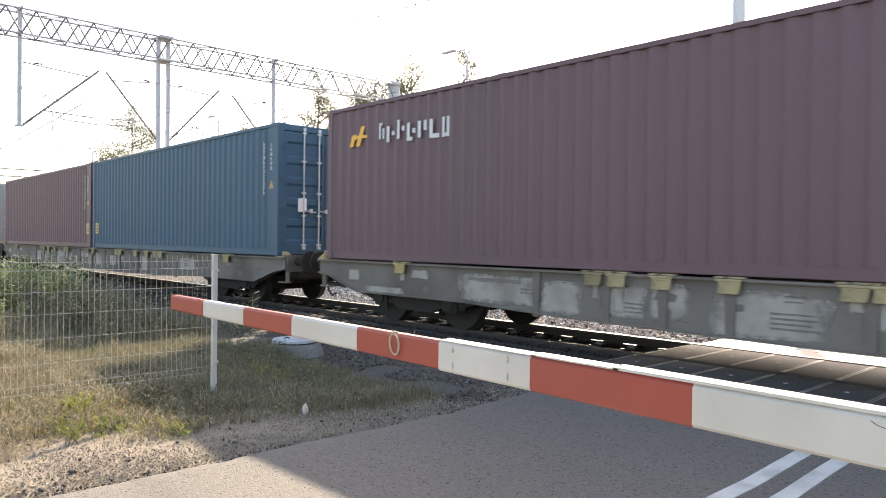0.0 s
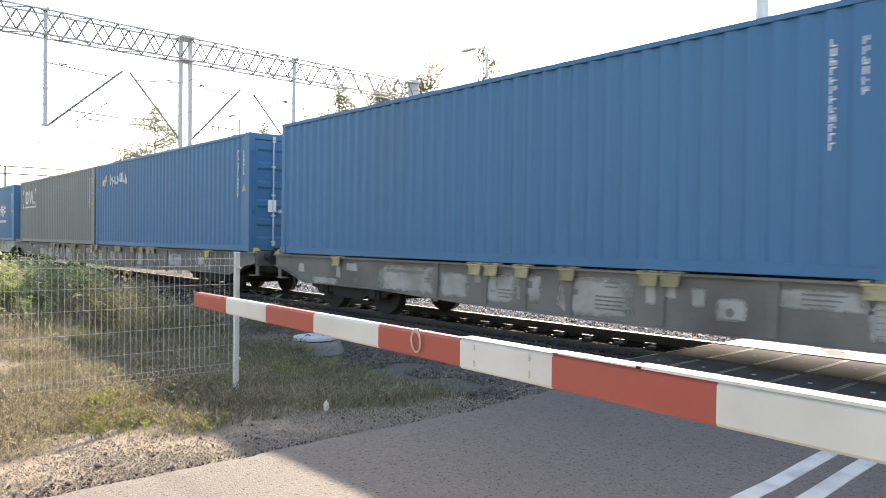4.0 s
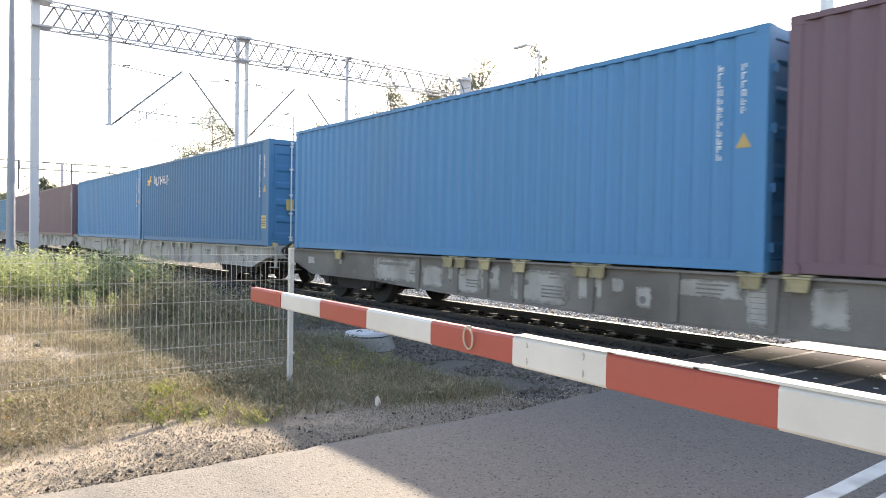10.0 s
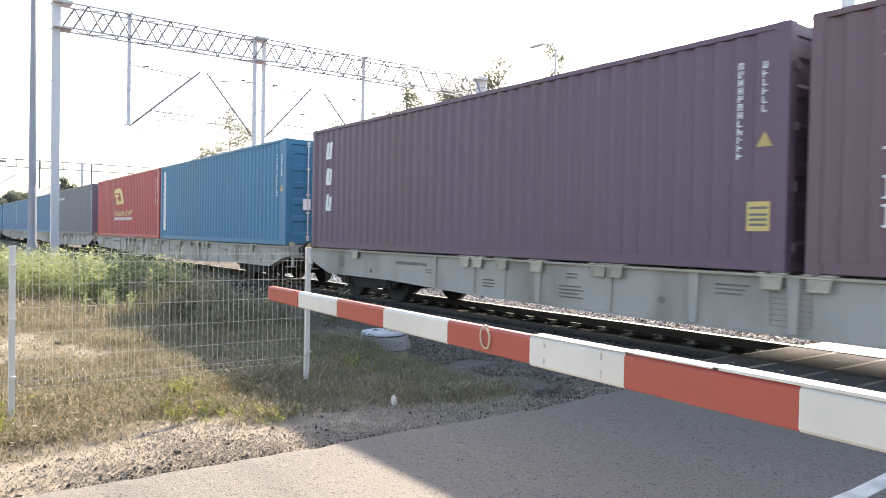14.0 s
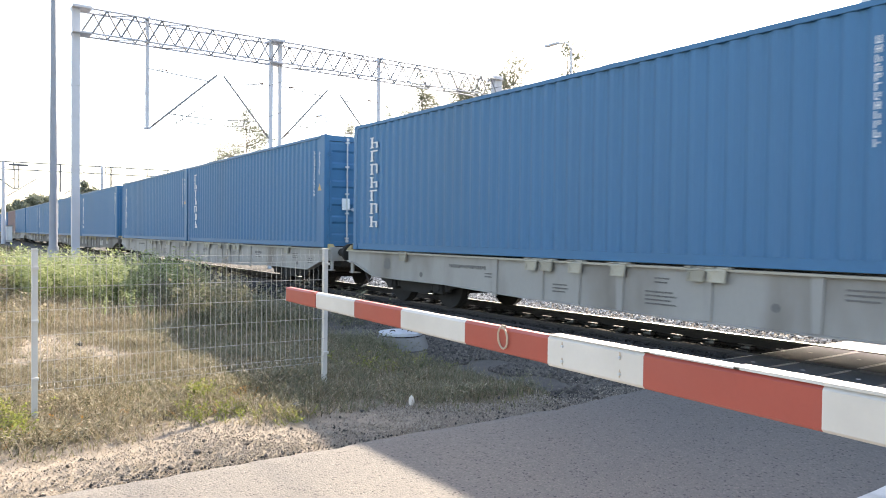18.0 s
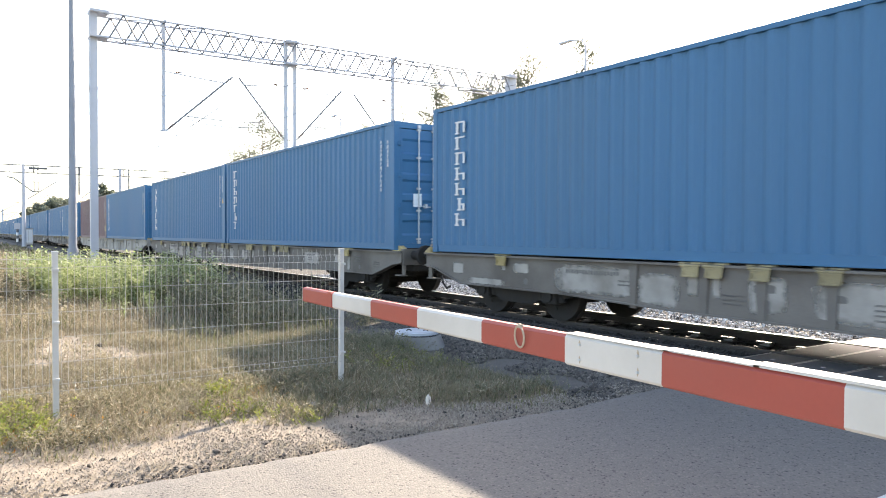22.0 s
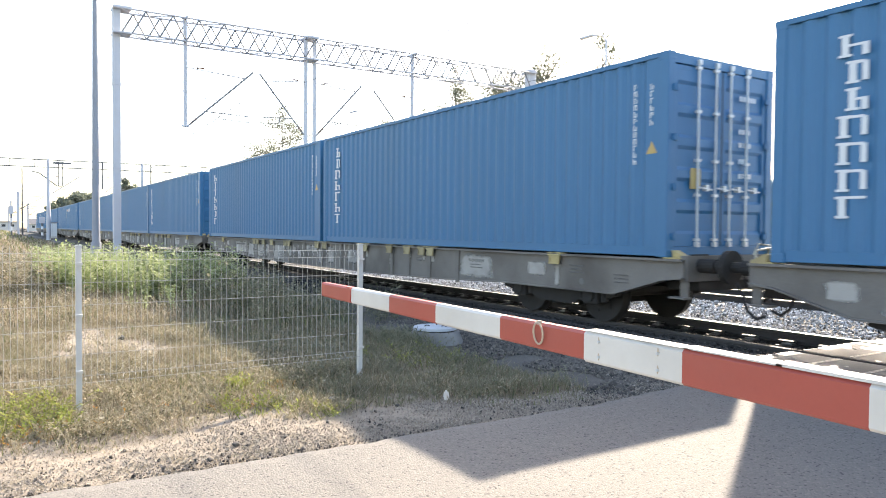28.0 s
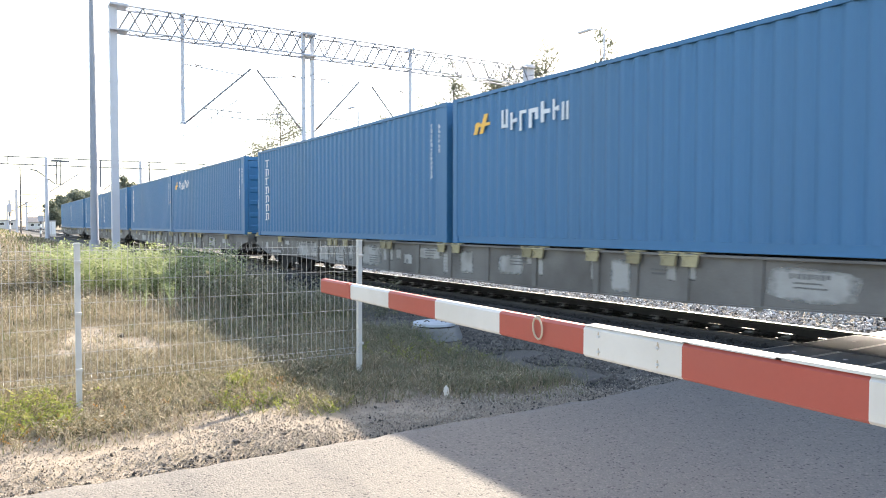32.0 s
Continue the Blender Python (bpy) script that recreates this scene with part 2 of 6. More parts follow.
PATCH = material("pale repainted field", (0.33, 0.31, 0.285), 0.7, vary=0.2, scale=4, dirt=(0.15, 0.135, 0.115), dirt_amount=0.9)
INK = material("faded black stencil paint", (0.135, 0.128, 0.122), 0.7, vary=0.25)
LETTER = material("white lettering film", (0.58, 0.60, 0.61), 0.5, vary=0.06, bump=0.0)
ORANGE = material("orange emblem film", (0.78, 0.42, 0.06), 0.5, vary=0.06, bump=0.0)
NOTICE = material("yellow notice film", (0.52, 0.385, 0.14), 0.5, vary=0.05, bump=0.0)
STICKER = material("yellow sticker", (0.42, 0.29, 0.10), 0.5, vary=0.05, bump=0.0)
RUBBER = material("black rubber", (0.025, 0.025, 0.027), 0.8, vary=0.2)
CABLE = material("dark cable", (0.07, 0.07, 0.075), 0.5, 0.4)
PORCELAIN = material("brown insulator glaze", (0.12, 0.06, 0.04), 0.25)
BARK = material("tree bark", (0.16, 0.13, 0.10), 0.9, vary=0.3, scale=8, bump=0.5)
GLASS_DARK = material("dark window glass", (0.03, 0.035, 0.04), 0.08, vary=0.1, bump=0.0)
PLASTER = material("pale plaster", (0.55, 0.53, 0.50), 0.85, vary=0.08, scale=1)
ROOFING = material("grey roof sheet", (0.25, 0.25, 0.26), 0.6, vary=0.1)
FAR_IRON = material("distant dark steel", (0.12, 0.12, 0.128), 0.8, vary=0.15)
STONE_MIX = islands("ballast stones", [(0.04, 0.037, 0.034), (0.10, 0.09, 0.08), (0.15, 0.135, 0.118), (0.075, 0.067, 0.06), (0.20, 0.18, 0.155)])
GRAVEL_MIX = islands("verge gravel", [(0.085, 0.075, 0.066), (0.26, 0.225, 0.185), (0.36, 0.315, 0.26), (0.125, 0.11, 0.096), (0.44, 0.39, 0.325), (0.20, 0.175, 0.147), (0.29, 0.25, 0.208), (0.06, 0.053, 0.047)])
SAND_GRAIN = islands("sandy grains", [(0.25, 0.215, 0.18), (0.37, 0.325, 0.27), (0.17, 0.145, 0.12), (0.45, 0.40, 0.335), (0.31, 0.27, 0.225)])
CRUMB_MIX = islands("asphalt crumbs", [(0.035, 0.033, 0.03), (0.07, 0.063, 0.056), (0.11, 0.10, 0.088), (0.05, 0.046, 0.042)])
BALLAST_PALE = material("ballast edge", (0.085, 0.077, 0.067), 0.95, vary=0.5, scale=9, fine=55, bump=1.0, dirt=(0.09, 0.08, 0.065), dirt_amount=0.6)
# bed colour darkened to carry the shade below the wagons
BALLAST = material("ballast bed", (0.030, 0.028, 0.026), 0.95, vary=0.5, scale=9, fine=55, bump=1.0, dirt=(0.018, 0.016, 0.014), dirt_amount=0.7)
DRY_GRASS = islands("dry grass", [(0.30, 0.235, 0.165), (0.42, 0.345, 0.25), (0.12, 0.10, 0.066), (0.54, 0.465, 0.355), (0.06, 0.053, 0.034), (0.20, 0.145, 0.095), (0.34, 0.28, 0.205), (0.08, 0.072, 0.045)], through=0.3)
GREEN_GRASS = islands("green grass", [(0.09, 0.11, 0.045), (0.15, 0.17, 0.075), (0.22, 0.22, 0.11), (0.06, 0.075, 0.03), (0.29, 0.27, 0.16)], through=0.35)
WEED_LEAF = islands("weed leaves", [(0.20, 0.26, 0.09), (0.30, 0.36, 0.17), (0.40, 0.44, 0.25), (0.11, 0.15, 0.05), (0.46, 0.48, 0.30), (0.24, 0.29, 0.12)], through=0.45)
LIME_LEAF = islands("bright weed leaves", [(0.17, 0.22, 0.04), (0.30, 0.33, 0.075), (0.09, 0.13, 0.025), (0.38, 0.36, 0.11), (0.06, 0.085, 0.02)], through=0.4)
RUST_LEAF = islands("rust red weed leaves", [(0.32, 0.12, 0.03), (0.40, 0.20, 0.04), (0.25, 0.16, 0.04)], through=0.3)
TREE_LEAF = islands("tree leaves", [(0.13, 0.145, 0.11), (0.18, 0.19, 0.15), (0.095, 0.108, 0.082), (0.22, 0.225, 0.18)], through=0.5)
HERB_LEAF = islands("mixed low herbs", [(0.09, 0.095, 0.055), (0.23, 0.215, 0.14), (0.42, 0.37, 0.275), (0.18, 0.155, 0.09), (0.50, 0.44, 0.33), (0.05, 0.045, 0.028), (0.31, 0.245, 0.16), (0.21, 0.205, 0.11)], through=0.35)
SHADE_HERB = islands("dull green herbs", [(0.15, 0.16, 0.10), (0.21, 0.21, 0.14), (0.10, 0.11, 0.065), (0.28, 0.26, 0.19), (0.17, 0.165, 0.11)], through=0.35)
DEEP_LEAF = islands("dense tree leaves", [(0.06, 0.085, 0.04), (0.10, 0.125, 0.06), (0.045, 0.065, 0.03), (0.14, 0.155, 0.085)], through=0.4)



def worn_edges(m):
    """The paint thins out unevenly towards the rim of its field."""
    nt = m.node_tree
    n, link = nt.nodes, nt.links.new
    co, sp, no = n.new("ShaderNodeTexCoord"), n.new("ShaderNodeSeparateXYZ"), n.new("ShaderNodeTexNoise")
    link(co.outputs["Generated"], sp.inputs[0])
    link(co.outputs["Object"], no.inputs["Vector"])
    no.inputs["Scale"].default_value, no.inputs["Detail"].default_value, no.inputs["Roughness"].default_value = 7, 6, 0.65

    def math_node(op, a, b):
        q = n.new("ShaderNodeMath")
        q.operation = op
        for i, v in enumerate((a, b)):
            if isinstance(v, (int, float)):
                q.inputs[i].default_value = v
            else:
                link(v, q.inputs[i])
        return q.outputs[0]

    def rim(axis):
        return math_node("MINIMUM", sp.outputs[axis], math_node("SUBTRACT", 1.0, sp.outputs[axis]))
    edge = math_node("MINIMUM", rim("X"), rim("Z"))
    mr = n.new("ShaderNodeMapRange")
    mr.inputs["From Min"].default_value, mr.inputs["From Max"].default_value = 0.20, 0.52
    link(math_node("ADD", math_node("MULTIPLY", edge, 1.6), math_node("MULTIPLY", no.outputs["Fac"], 0.55)), mr.inputs["Value"])
    tr, mx = n.new("ShaderNodeBsdfTransparent"), n.new("ShaderNodeMixShader")
    link(mr.outputs[0], mx.inputs[0])
    link(tr.outputs[0], mx.inputs[1])
    link(n["Principled BSDF"].outputs[0], mx.inputs[2])
    link(mx.outputs[0], n["Material Output"].inputs["Surface"])


worn_edges(PATCH)
CONTAINER_PAINT = {}
for key, colour, dirt in (("blue", (0.024, 0.130, 0.262), (0.036, 0.124, 0.226)), ("bright_blue", (0.035, 0.18, 0.36), (0.05, 0.17, 0.31)), ("navy", (0.022, 0.085, 0.145), (0.035, 0.085, 0.125)),
                          ("maroon", (0.125, 0.07, 0.088), (0.11, 0.068, 0.078)), ("white", (0.345, 0.375, 0.375), (0.285, 0.305, 0.30)), ("green_grey", (0.135, 0.155, 0.155), (0.11, 0.125, 0.12)),
                          ("red", (0.36, 0.05, 0.06), (0.28, 0.06, 0.06)), ("slate", (0.095, 0.115, 0.15), (0.09, 0.10, 0.12)), ("teal_blue", (0.02, 0.15, 0.27), (0.04, 0.13, 0.21)), ("purple", (0.11, 0.065, 0.10), (0.10, 0.065, 0.08))):
    CONTAINER_PAINT[key] = material(key.replace("_", " ") + " container paint", colour, 0.5, vary=0.10, scale=0.9, fine=30, bump=0.03, dirt=dirt, dirt_amount=0.8, stretch=(1.0, 1.0, 0.25))


# ---- mesh helpers ----
def box(bm, x0, x1, y0, y1, z0, z1, bevel=0.0):
    made = bmesh.ops.create_cube(bm, size=1.0, matrix=Matrix.LocRotScale(((x0 + x1) / 2, (y0 + y1) / 2, (z0 + z1) / 2), None, (abs(x1 - x0), abs(y1 - y0), abs(z1 - z0))))
    if bevel:
        edges = {e for v in made["verts"] for e in v.link_edges}
        bmesh.ops.bevel(bm, geom=list(edges), offset=bevel, segments=2, affect="EDGES", profile=0.7)


def tube(bm, p, q, r, n=8, r2=None, caps=True):
    p, q = Vector(p), Vector(q)
    d = q - p
    m = Matrix.Translation((p + q) / 2) @ d.to_track_quat("Z", "Y").to_matrix().to_4x4()
    bmesh.ops.create_cone(bm, cap_ends=caps, segments=n, radius1=r, radius2=r if r2 is None else r2, depth=d.length, matrix=m)


def bent_tube(bm, points, r, n=6):
    """One unbroken tube along a bent line."""
    pts = [Vector(p) for p in points]
    rings = []
    for i, p in enumerate(pts):
        d = (pts[min(i + 1, len(pts) - 1)] - pts[max(i - 1, 0)])
        q = d.to_track_quat("Z", "Y") if d.length > 1e-6 else (pts[1] - pts[0]).to_track_quat("Z", "Y")
        if rings:
            # keep the ring from twisting against the one before
            u = q @ Vector((1, 0, 0))
            w = d.normalized()
            u = (side - w * side.dot(w)).normalized()
        else:
            u, w = q @ Vector((1, 0, 0)), d.normalized()
        side = u
        v = w.cross(u)
        rings.append([bm.verts.new(p + u * (r * math.cos(a)) + v * (r * math.sin(a))) for a in (2 * math.pi * k / n for k in range(n))])
    for a, b in zip(rings, rings[1:]):
        for k in range(n):
            bm.faces.new((a[k], a[(k + 1) % n], b[(k + 1) % n], b[k]))
    bm.faces.new(rings[0][::-1])
    bm.faces.new(rings[-1])


def prism(bm, outline, y0, y1):
    """A plate: an outline of (x, z) drawn through from y0 to y1."""
    a = [bm.verts.new((x, y0, z)) for x, z in outline]
    b = [bm.verts.new((x, y1, z)) for x, z in outline]
    bm.faces.new(a)
    bm.faces.new(b[::-1])
    for i in range(len(a)):
        j = (i + 1) % len(a)
        bm.faces.new((a[j], a[i], b[i], b[j]))


def finish(bm, name):
    bmesh.ops.recalc_face_normals(bm, faces=bm.faces)
    me = bpy.data.meshes.new(name)
    bm.to_mesh(me)
    bm.free()
    return me


def placed(name, me, mat, parent=None, label="", m=None):
    if mat and not me.materials:
        me.materials.append(mat)
    ob = new(name, me)
    ob.parent = parent
    if m is not None:
        ob.matrix_basis = m
    if label:
        tagged(ob, label)
    return ob


def part(name, bm, mat, parent, label="", m=None):
    return placed(name, finish(bm, name), mat, parent, label, m)


def thing(name, label, category, group="", m=None, kind=""):
    ob = tagged(new(name), label, category, group, kind)
    ob.empty_display_size = 0.2
    if m is not None:
        ob.matrix_basis = m
    return ob


def at(x=0.0, y=0.0, z=0.0, rz=0.0):
    return pose(x, y, z, 0, 0, rz)


def soup(name, verts, faces, mat, smooth=False):
    """One joined mesh out of numpy arrays."""
    me = bpy.data.meshes.new(name)
    me.from_pydata(np.asarray(verts).reshape(-1, 3).tolist(), [], np.asarray(faces).tolist())
    me.materials.append(mat)
    return me


# ---- the ground ----
TRACK_1, TRACK_2 = 9.22, 15.2        # centre lines
RAIL_Z = 0.07                           # height of the rail heads
ROAD_L, ROAD_R = -4.68, 1.15
DECK_L, DECK_R = -5.17, 3.2


def terrain_height(x, y):
    """Near level ground, a little lower under the ballast and the road, gently uneven."""
    z = -0.05 + 0.05 * noise.noise((x * 0.35, y * 0.35, 0.0)) + 0.025 * noise.noise((x * 1.7, y * 1.7, 3.0))
    if -12.5 < x < -8.0 and -1 < y < 3:
        z += 0.06 * math.exp(-((x + 10.8) ** 2 + (y - 1.4) ** 2) / 2.0)
    if 4.9 < y < 19.0:
        z -= 0.35 * min(1.0, (y - 4.9) / 0.9, (19.0 - y) / 1.0)
    if ROAD_L - 0.6 < x < ROAD_R + 0.6:
        k = min(1.0, (x - ROAD_L + 0.6) / 0.5, (ROAD_R + 0.6 - x) / 0.5)
        z = z * (1 - k) - 0.09 * k if not 4.9 < y < 19 else min(z, -0.12)
    return z


def ground_sheet():
    xs = [-900, -500, -300, -200, -140, -100, -80, -65, -52, -42, -34, -28, -24] + list(np.arange(-21, -3.9, 0.22)) + list(np.arange(-3.5, 3, 0.7)) + [4, 6, 9, 14, 20, 30, 50, 90, 200, 500, 900]
    ys = [-900, -400, -150, -60, -30, -15, -9, -6, -4] + list(np.arange(-2.6, 6.9, 0.22)) + list(np.arange(7.2, 20, 0.8)) + [22, 25, 30, 40, 60, 100, 200, 450, 900]
    nx, ny = len(xs), len(ys)
    verts = [(x, y, terrain_height(x, y)) for y in ys for x in xs]
    faces = [(j * nx + i, j * nx + i + 1, (j + 1) * nx + i + 1, (j + 1) * nx + i) for j in range(ny - 1) for i in range(nx - 1)]
    me = soup("ground", verts, faces, SOIL)
    tagged(placed("ground", me, SOIL), "sandy ground with dry litter beside the railway", "ground", kind="structure")


def road():
    bm = bmesh.new()
    rnd = random.Random(4)
    ys = list(np.arange(-30, -2, 1.0)) + list(np.arange(-2, 6.45, 0.12)) + [6.5]
    rows = []
    for y in ys:
        edge = ROAD_L - 0.30 * max(0.0, 1.6 - y) ** 1.3 * 0.12 + 0.035 * noise.noise((y * 1.9, 7, 0)) + 0.02 * rnd.uniform(-1, 1)
        up = 0.055 * max(0.0, min(1.0, (y - 4.6) / 1.8))
        rows.append([bm.verts.new(v) for v in ((edge - 0.05, y, -0.10 + up), (edge, y, -0.012 + up), (edge + 0.12, y, up), (-1.8, y, 0.015 + up), (ROAD_R, y, up), (ROAD_R + 0.05, y, -0.1 + up))])
    for a, b in zip(rows, rows[1:]):
        for i in range(5):
            bm.faces.new((a[i], a[i + 1], b[i + 1], b[i]))
    tagged(part("road", bm, ASPHALT, None), "worn grey asphalt road up to the level crossing", "road", kind="structure")
    bm = bmesh.new()
    box(bm, ROAD_L, ROAD_R, 18.0, 60.0, -0.12, 0.0)
    tagged(part("road", bm, ASPHALT, None), "grey asphalt road beyond the tracks", "road", kind="structure")
    for x in (-1.985, -1.735):
        bm = bmesh.new()
        rows = []
        for y in [-30.0] + list(np.arange(-2, 6.45, 0.2)):
            up = 0.055 * max(0.0, min(1.0, (y - 4.6) / 1.8)) + 0.015
            wob = 0.008 * noise.noise((y * 2.0, x * 3, 1))
            rows.append([bm.verts.new(v) for v in ((x - 0.06 + wob, y, up - 0.004), (x - 0.055 + wob, y, up + 0.004), (x + 0.055 + wob, y, up + 0.004), (x + 0.06 + wob, y, up - 0.004))])
        for a, b in zip(rows, rows[1:]):
            for i in range(3):
                bm.faces.new((a[i], a[i + 1], b[i + 1], b[i]))
        tagged(part("road_marking", bm, LINE_PAINT, None), "solid white centre line worn on the asphalt", "road marking", "centre lines", kind="structure")


ground_sheet()
road()


# ---- the tracks ----
def ballast_bed():
    xs = [-900, -400, -200, -120, -80, -60] + list(np.arange(-45, 4, 0.35)) + [6, 10, 16, 30, 60, 120, 300, 900]
    prof = [(4.85, -0.36), (5.2, -0.10), (5.7, -0.07), (6.4, -0.03), (7.0, 0.0), (7.6, 0.02), (8.0, 0.03), (8.28, -0.06), (8.6, -0.125), (9.2, -0.13), (9.85, -0.125), (10.2, -0.10), (10.7, -0.07), (11.3, -0.10), (12.0, -0.14),
            (13.0, -0.14), (13.8, -0.11), (14.5, -0.14), (15.2, -0.13), (15.9, -0.14), (16.6, -0.11), (17.6, -0.14), (18.6, -0.42)]
    verts = []
    for y, z in prof:
        for x in xs:
            bump = 0.02 * noise.noise((x * 2.3, y * 2.3, 1)) + 0.02 * noise.noise((x * 6, y * 6, 5))
            shift = 0.25 * noise.noise((x * 0.6, 2, 9)) if y < 5.5 else 0.0
            verts.append((x, y + shift, z + bump))
    nx = len(xs)
    for j0, j1, mat, label in ((0, 3, BALLAST_PALE, "grey-brown edge of the ballast bed"), (3, len(prof) - 1, BALLAST, "bed of crushed stone under the tracks, darkened for the train shade")):
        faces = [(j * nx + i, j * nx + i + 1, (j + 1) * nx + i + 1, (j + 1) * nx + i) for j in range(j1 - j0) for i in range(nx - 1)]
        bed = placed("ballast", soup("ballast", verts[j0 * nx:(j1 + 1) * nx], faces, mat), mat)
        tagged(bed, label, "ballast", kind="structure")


def stones(name, count, region, size, mat, label, seed, height, lump=0.35):
    """Scattered angular stones, joined."""
    rng = np.random.default_rng(seed)
    base = np.array([(1, 0, 0), (-1, 0, 0), (0, 1, 0), (0, -1, 0), (0, 0, 1), (0, 0, -1)], float)
    tri = np.array([(0, 2, 4), (2, 1, 4), (1, 3, 4), (3, 0, 4), (2, 0, 5), (1, 2, 5), (3, 1, 5), (0, 3, 5)])
    x0, x1, y0, y1 = region
    spots = [(x, y, height(x, y)) for x, y in zip(rng.uniform(x0, x1, count), rng.uniform(y0, y1, count))]
    spots = np.array([p for p in spots if p[2] is not None])
    n = len(spots)
    q = rng.normal(size=(n, 4))
    w, i, j, k = (q / np.linalg.norm(q, axis=1)[:, None]).T
    turn = np.stack([np.stack([1 - 2 * (j * j + k * k), 2 * (i * j - k * w), 2 * (i * k + j * w)], -1), np.stack([2 * (i * j + k * w), 1 - 2 * (i * i + k * k), 2 * (j * k - i * w)], -1),
                     np.stack([2 * (i * k - j * w), 2 * (j * k + i * w), 1 - 2 * (i * i + j * j)], -1)], 1)
    shape = np.stack([np.ones(n), rng.uniform(0.6, 1, n), rng.uniform(0.5, 0.9, n)], 1) * (size * rng.uniform(0.45, 1.3, n))[:, None]
    b = base[None] * (1 + lump * rng.uniform(-1, 1, (n, 6, 3))) * shape[:, None]
    vs = np.einsum("nij,nkj->nki", turn, b) + spots[:, None]
    fs = tri[None] + 6 * np.arange(n)[:, None, None]
    return tagged(placed(name, soup(name, vs, fs.reshape(-1, 3), mat), mat), label, "stones", kind="stuff")


RAIL = [(-0.07, -0.172), (0.07, -0.172), (0.07, -0.160), (0.012, -0.145), (0.010, -0.045), (0.036, -0.034), (0.036, -0.008), (0.028, 0.0), (-0.028, 0.0), (-0.036, -0.008), (-0.036, -0.034), (-0.010, -0.045), (-0.012, -0.145), (-0.07, -0.160)]


def rail_mesh(x0, x1, top):
    bm = bmesh.new()
    if top:
        box(bm, x0, x1, -0.030, 0.030, 0.0, 0.003)
    else:
        a = [bm.verts.new((x0, y, z)) for y, z in RAIL]
        b = [bm.verts.new((x1, y, z)) for y, z in RAIL]
        bm.faces.new(a)
        bm.faces.new(b[::-1])
        for i in range(len(a)):
            j = (i + 1) % len(a)
            bm.faces.new((a[j], a[i], b[i], b[j]))
    return finish(bm, "rail")


def sleeper_mesh():
    bm = bmesh.new()
    outline = [(-0.13, -0.21), (0.13, -0.21), (0.10, 0.0), (-0.10, 0.0)]
    for y0, y1, drop in ((-1.3, -0.45, 0.0), (-0.45, 0.45, 0.035), (0.45, 1.3, 0.0)):
        prism(bm, [(x, z - (drop if z == 0 else 0)) for x, z in outline], y0, y1)
    return finish(bm, "sleeper")


def clip_mesh():
    bm = bmesh.new()
    for s in (-1, 1):
        box(bm, -0.08, 0.08, s * 0.075, s * 0.19, 0.0, 0.022, 0.004)
        # the shoulder and the sprung clip bent over it
        prism(bm, [(-0.045, 0.02), (0.045, 0.02), (0.03, 0.05), (-0.03, 0.05)], s * 0.11, s * 0.15)
        bent_tube(bm, [(-0.07, s * 0.06, 0.045), (-0.075, s * 0.14, 0.06), (-0.04, s * 0.18, 0.065), (0.04, s * 0.18, 0.065), (0.075, s * 0.14, 0.06), (0.07, s * 0.06, 0.045)], 0.011)
        box(bm, -0.11, 0.11, s * 0.185, s * 0.225, 0.058, 0.068)
    return finish(bm, "rail_fastening")


def track(centre, name, x_left, x_right):
    root = thing(name, "railway track with steel rails on concrete sleepers in ballast", "railway track", m=at(0, centre, RAIL_Z), kind="structure")
    for side in (-0.7535, 0.7535):
        rail = placed("rail", rail_mesh(-900, 500, False), RAIL_RUST, root, "rusty steel rail", at(0, side, 0))
        near = centre < 10 and side < 0
        placed("rail_head", rail_mesh(-900, 500, True), SHADED_HEAD if near else RAIL_TOP, rail, "running surface of the near rail, darkened for the train shade" if near else "polished running surface of the rail")
    sm, cm = sleeper_mesh(), clip_mesh()
    first = int((x_left + 7.35) / 0.605)
    for i in range(first, int((x_right + 7.35) / 0.605)):
        x = -7.35 + 0.605 * i
        if DECK_L - 0.1 < x < DECK_R + 0.1:
            continue
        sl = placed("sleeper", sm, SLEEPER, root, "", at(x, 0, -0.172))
        if -22 < x < 6 and centre < 10:
            for side in (-0.7535, 0.7535):
                placed("rail_fastening", cm, CLIP, sl, "", at(0, side, 0.0))
    return root


track(TRACK_1, "track_1", -75, 12)
track(TRACK_2, "track_2", -50, 12)
ballast_bed()


def on_ballast(x, y):
    if DECK_L - 0.05 < x < DECK_R and y > 6.3:
        return None
    if x > ROAD_L - 0.15 - 0.3 * noise.noise((y * 2, 1, 4)) or (y < 5.9 and noise.noise((x * 1.1, y * 1.3, 4)) < (5.35 - y) * 1.2):
        return None
    if y < 8.3:
        return -0.085 + 0.10 * min(1.0, max(0.0, (y - 5.2) / 2.4))
    return -0.13 if y < 9.9 else -0.08


def verge_edge(y):
    """Where the grass ends towards the road."""
    out = -5.66 if y < 3.1 else -5.72 + min(0.80, (y - 3.1) * 0.62)
    return out - 0.30 * noise.noise((y * 0.9, 3, 3)) - 0.12 * noise.noise((y * 3.1, 5, 3)) - max(0.0, 0.8 - y) * 0.15


GRAIN = random.Random(77)


def strewn(x, y):
    """How thickly gravel lies: thin over the sand by the grass, thick towards the road and the track."""
    d = x - verge_edge(y) + 0.35 * noise.noise((x * 1.7, y * 1.4, 17)) + 0.2 * noise.noise((x * 5, y * 5, 18))
    return min(1.0, max(0.10 if d > -0.45 else 0.0, d * 1.15, (y - 2.7) * 0.9 if d > -0.2 else 0.0))


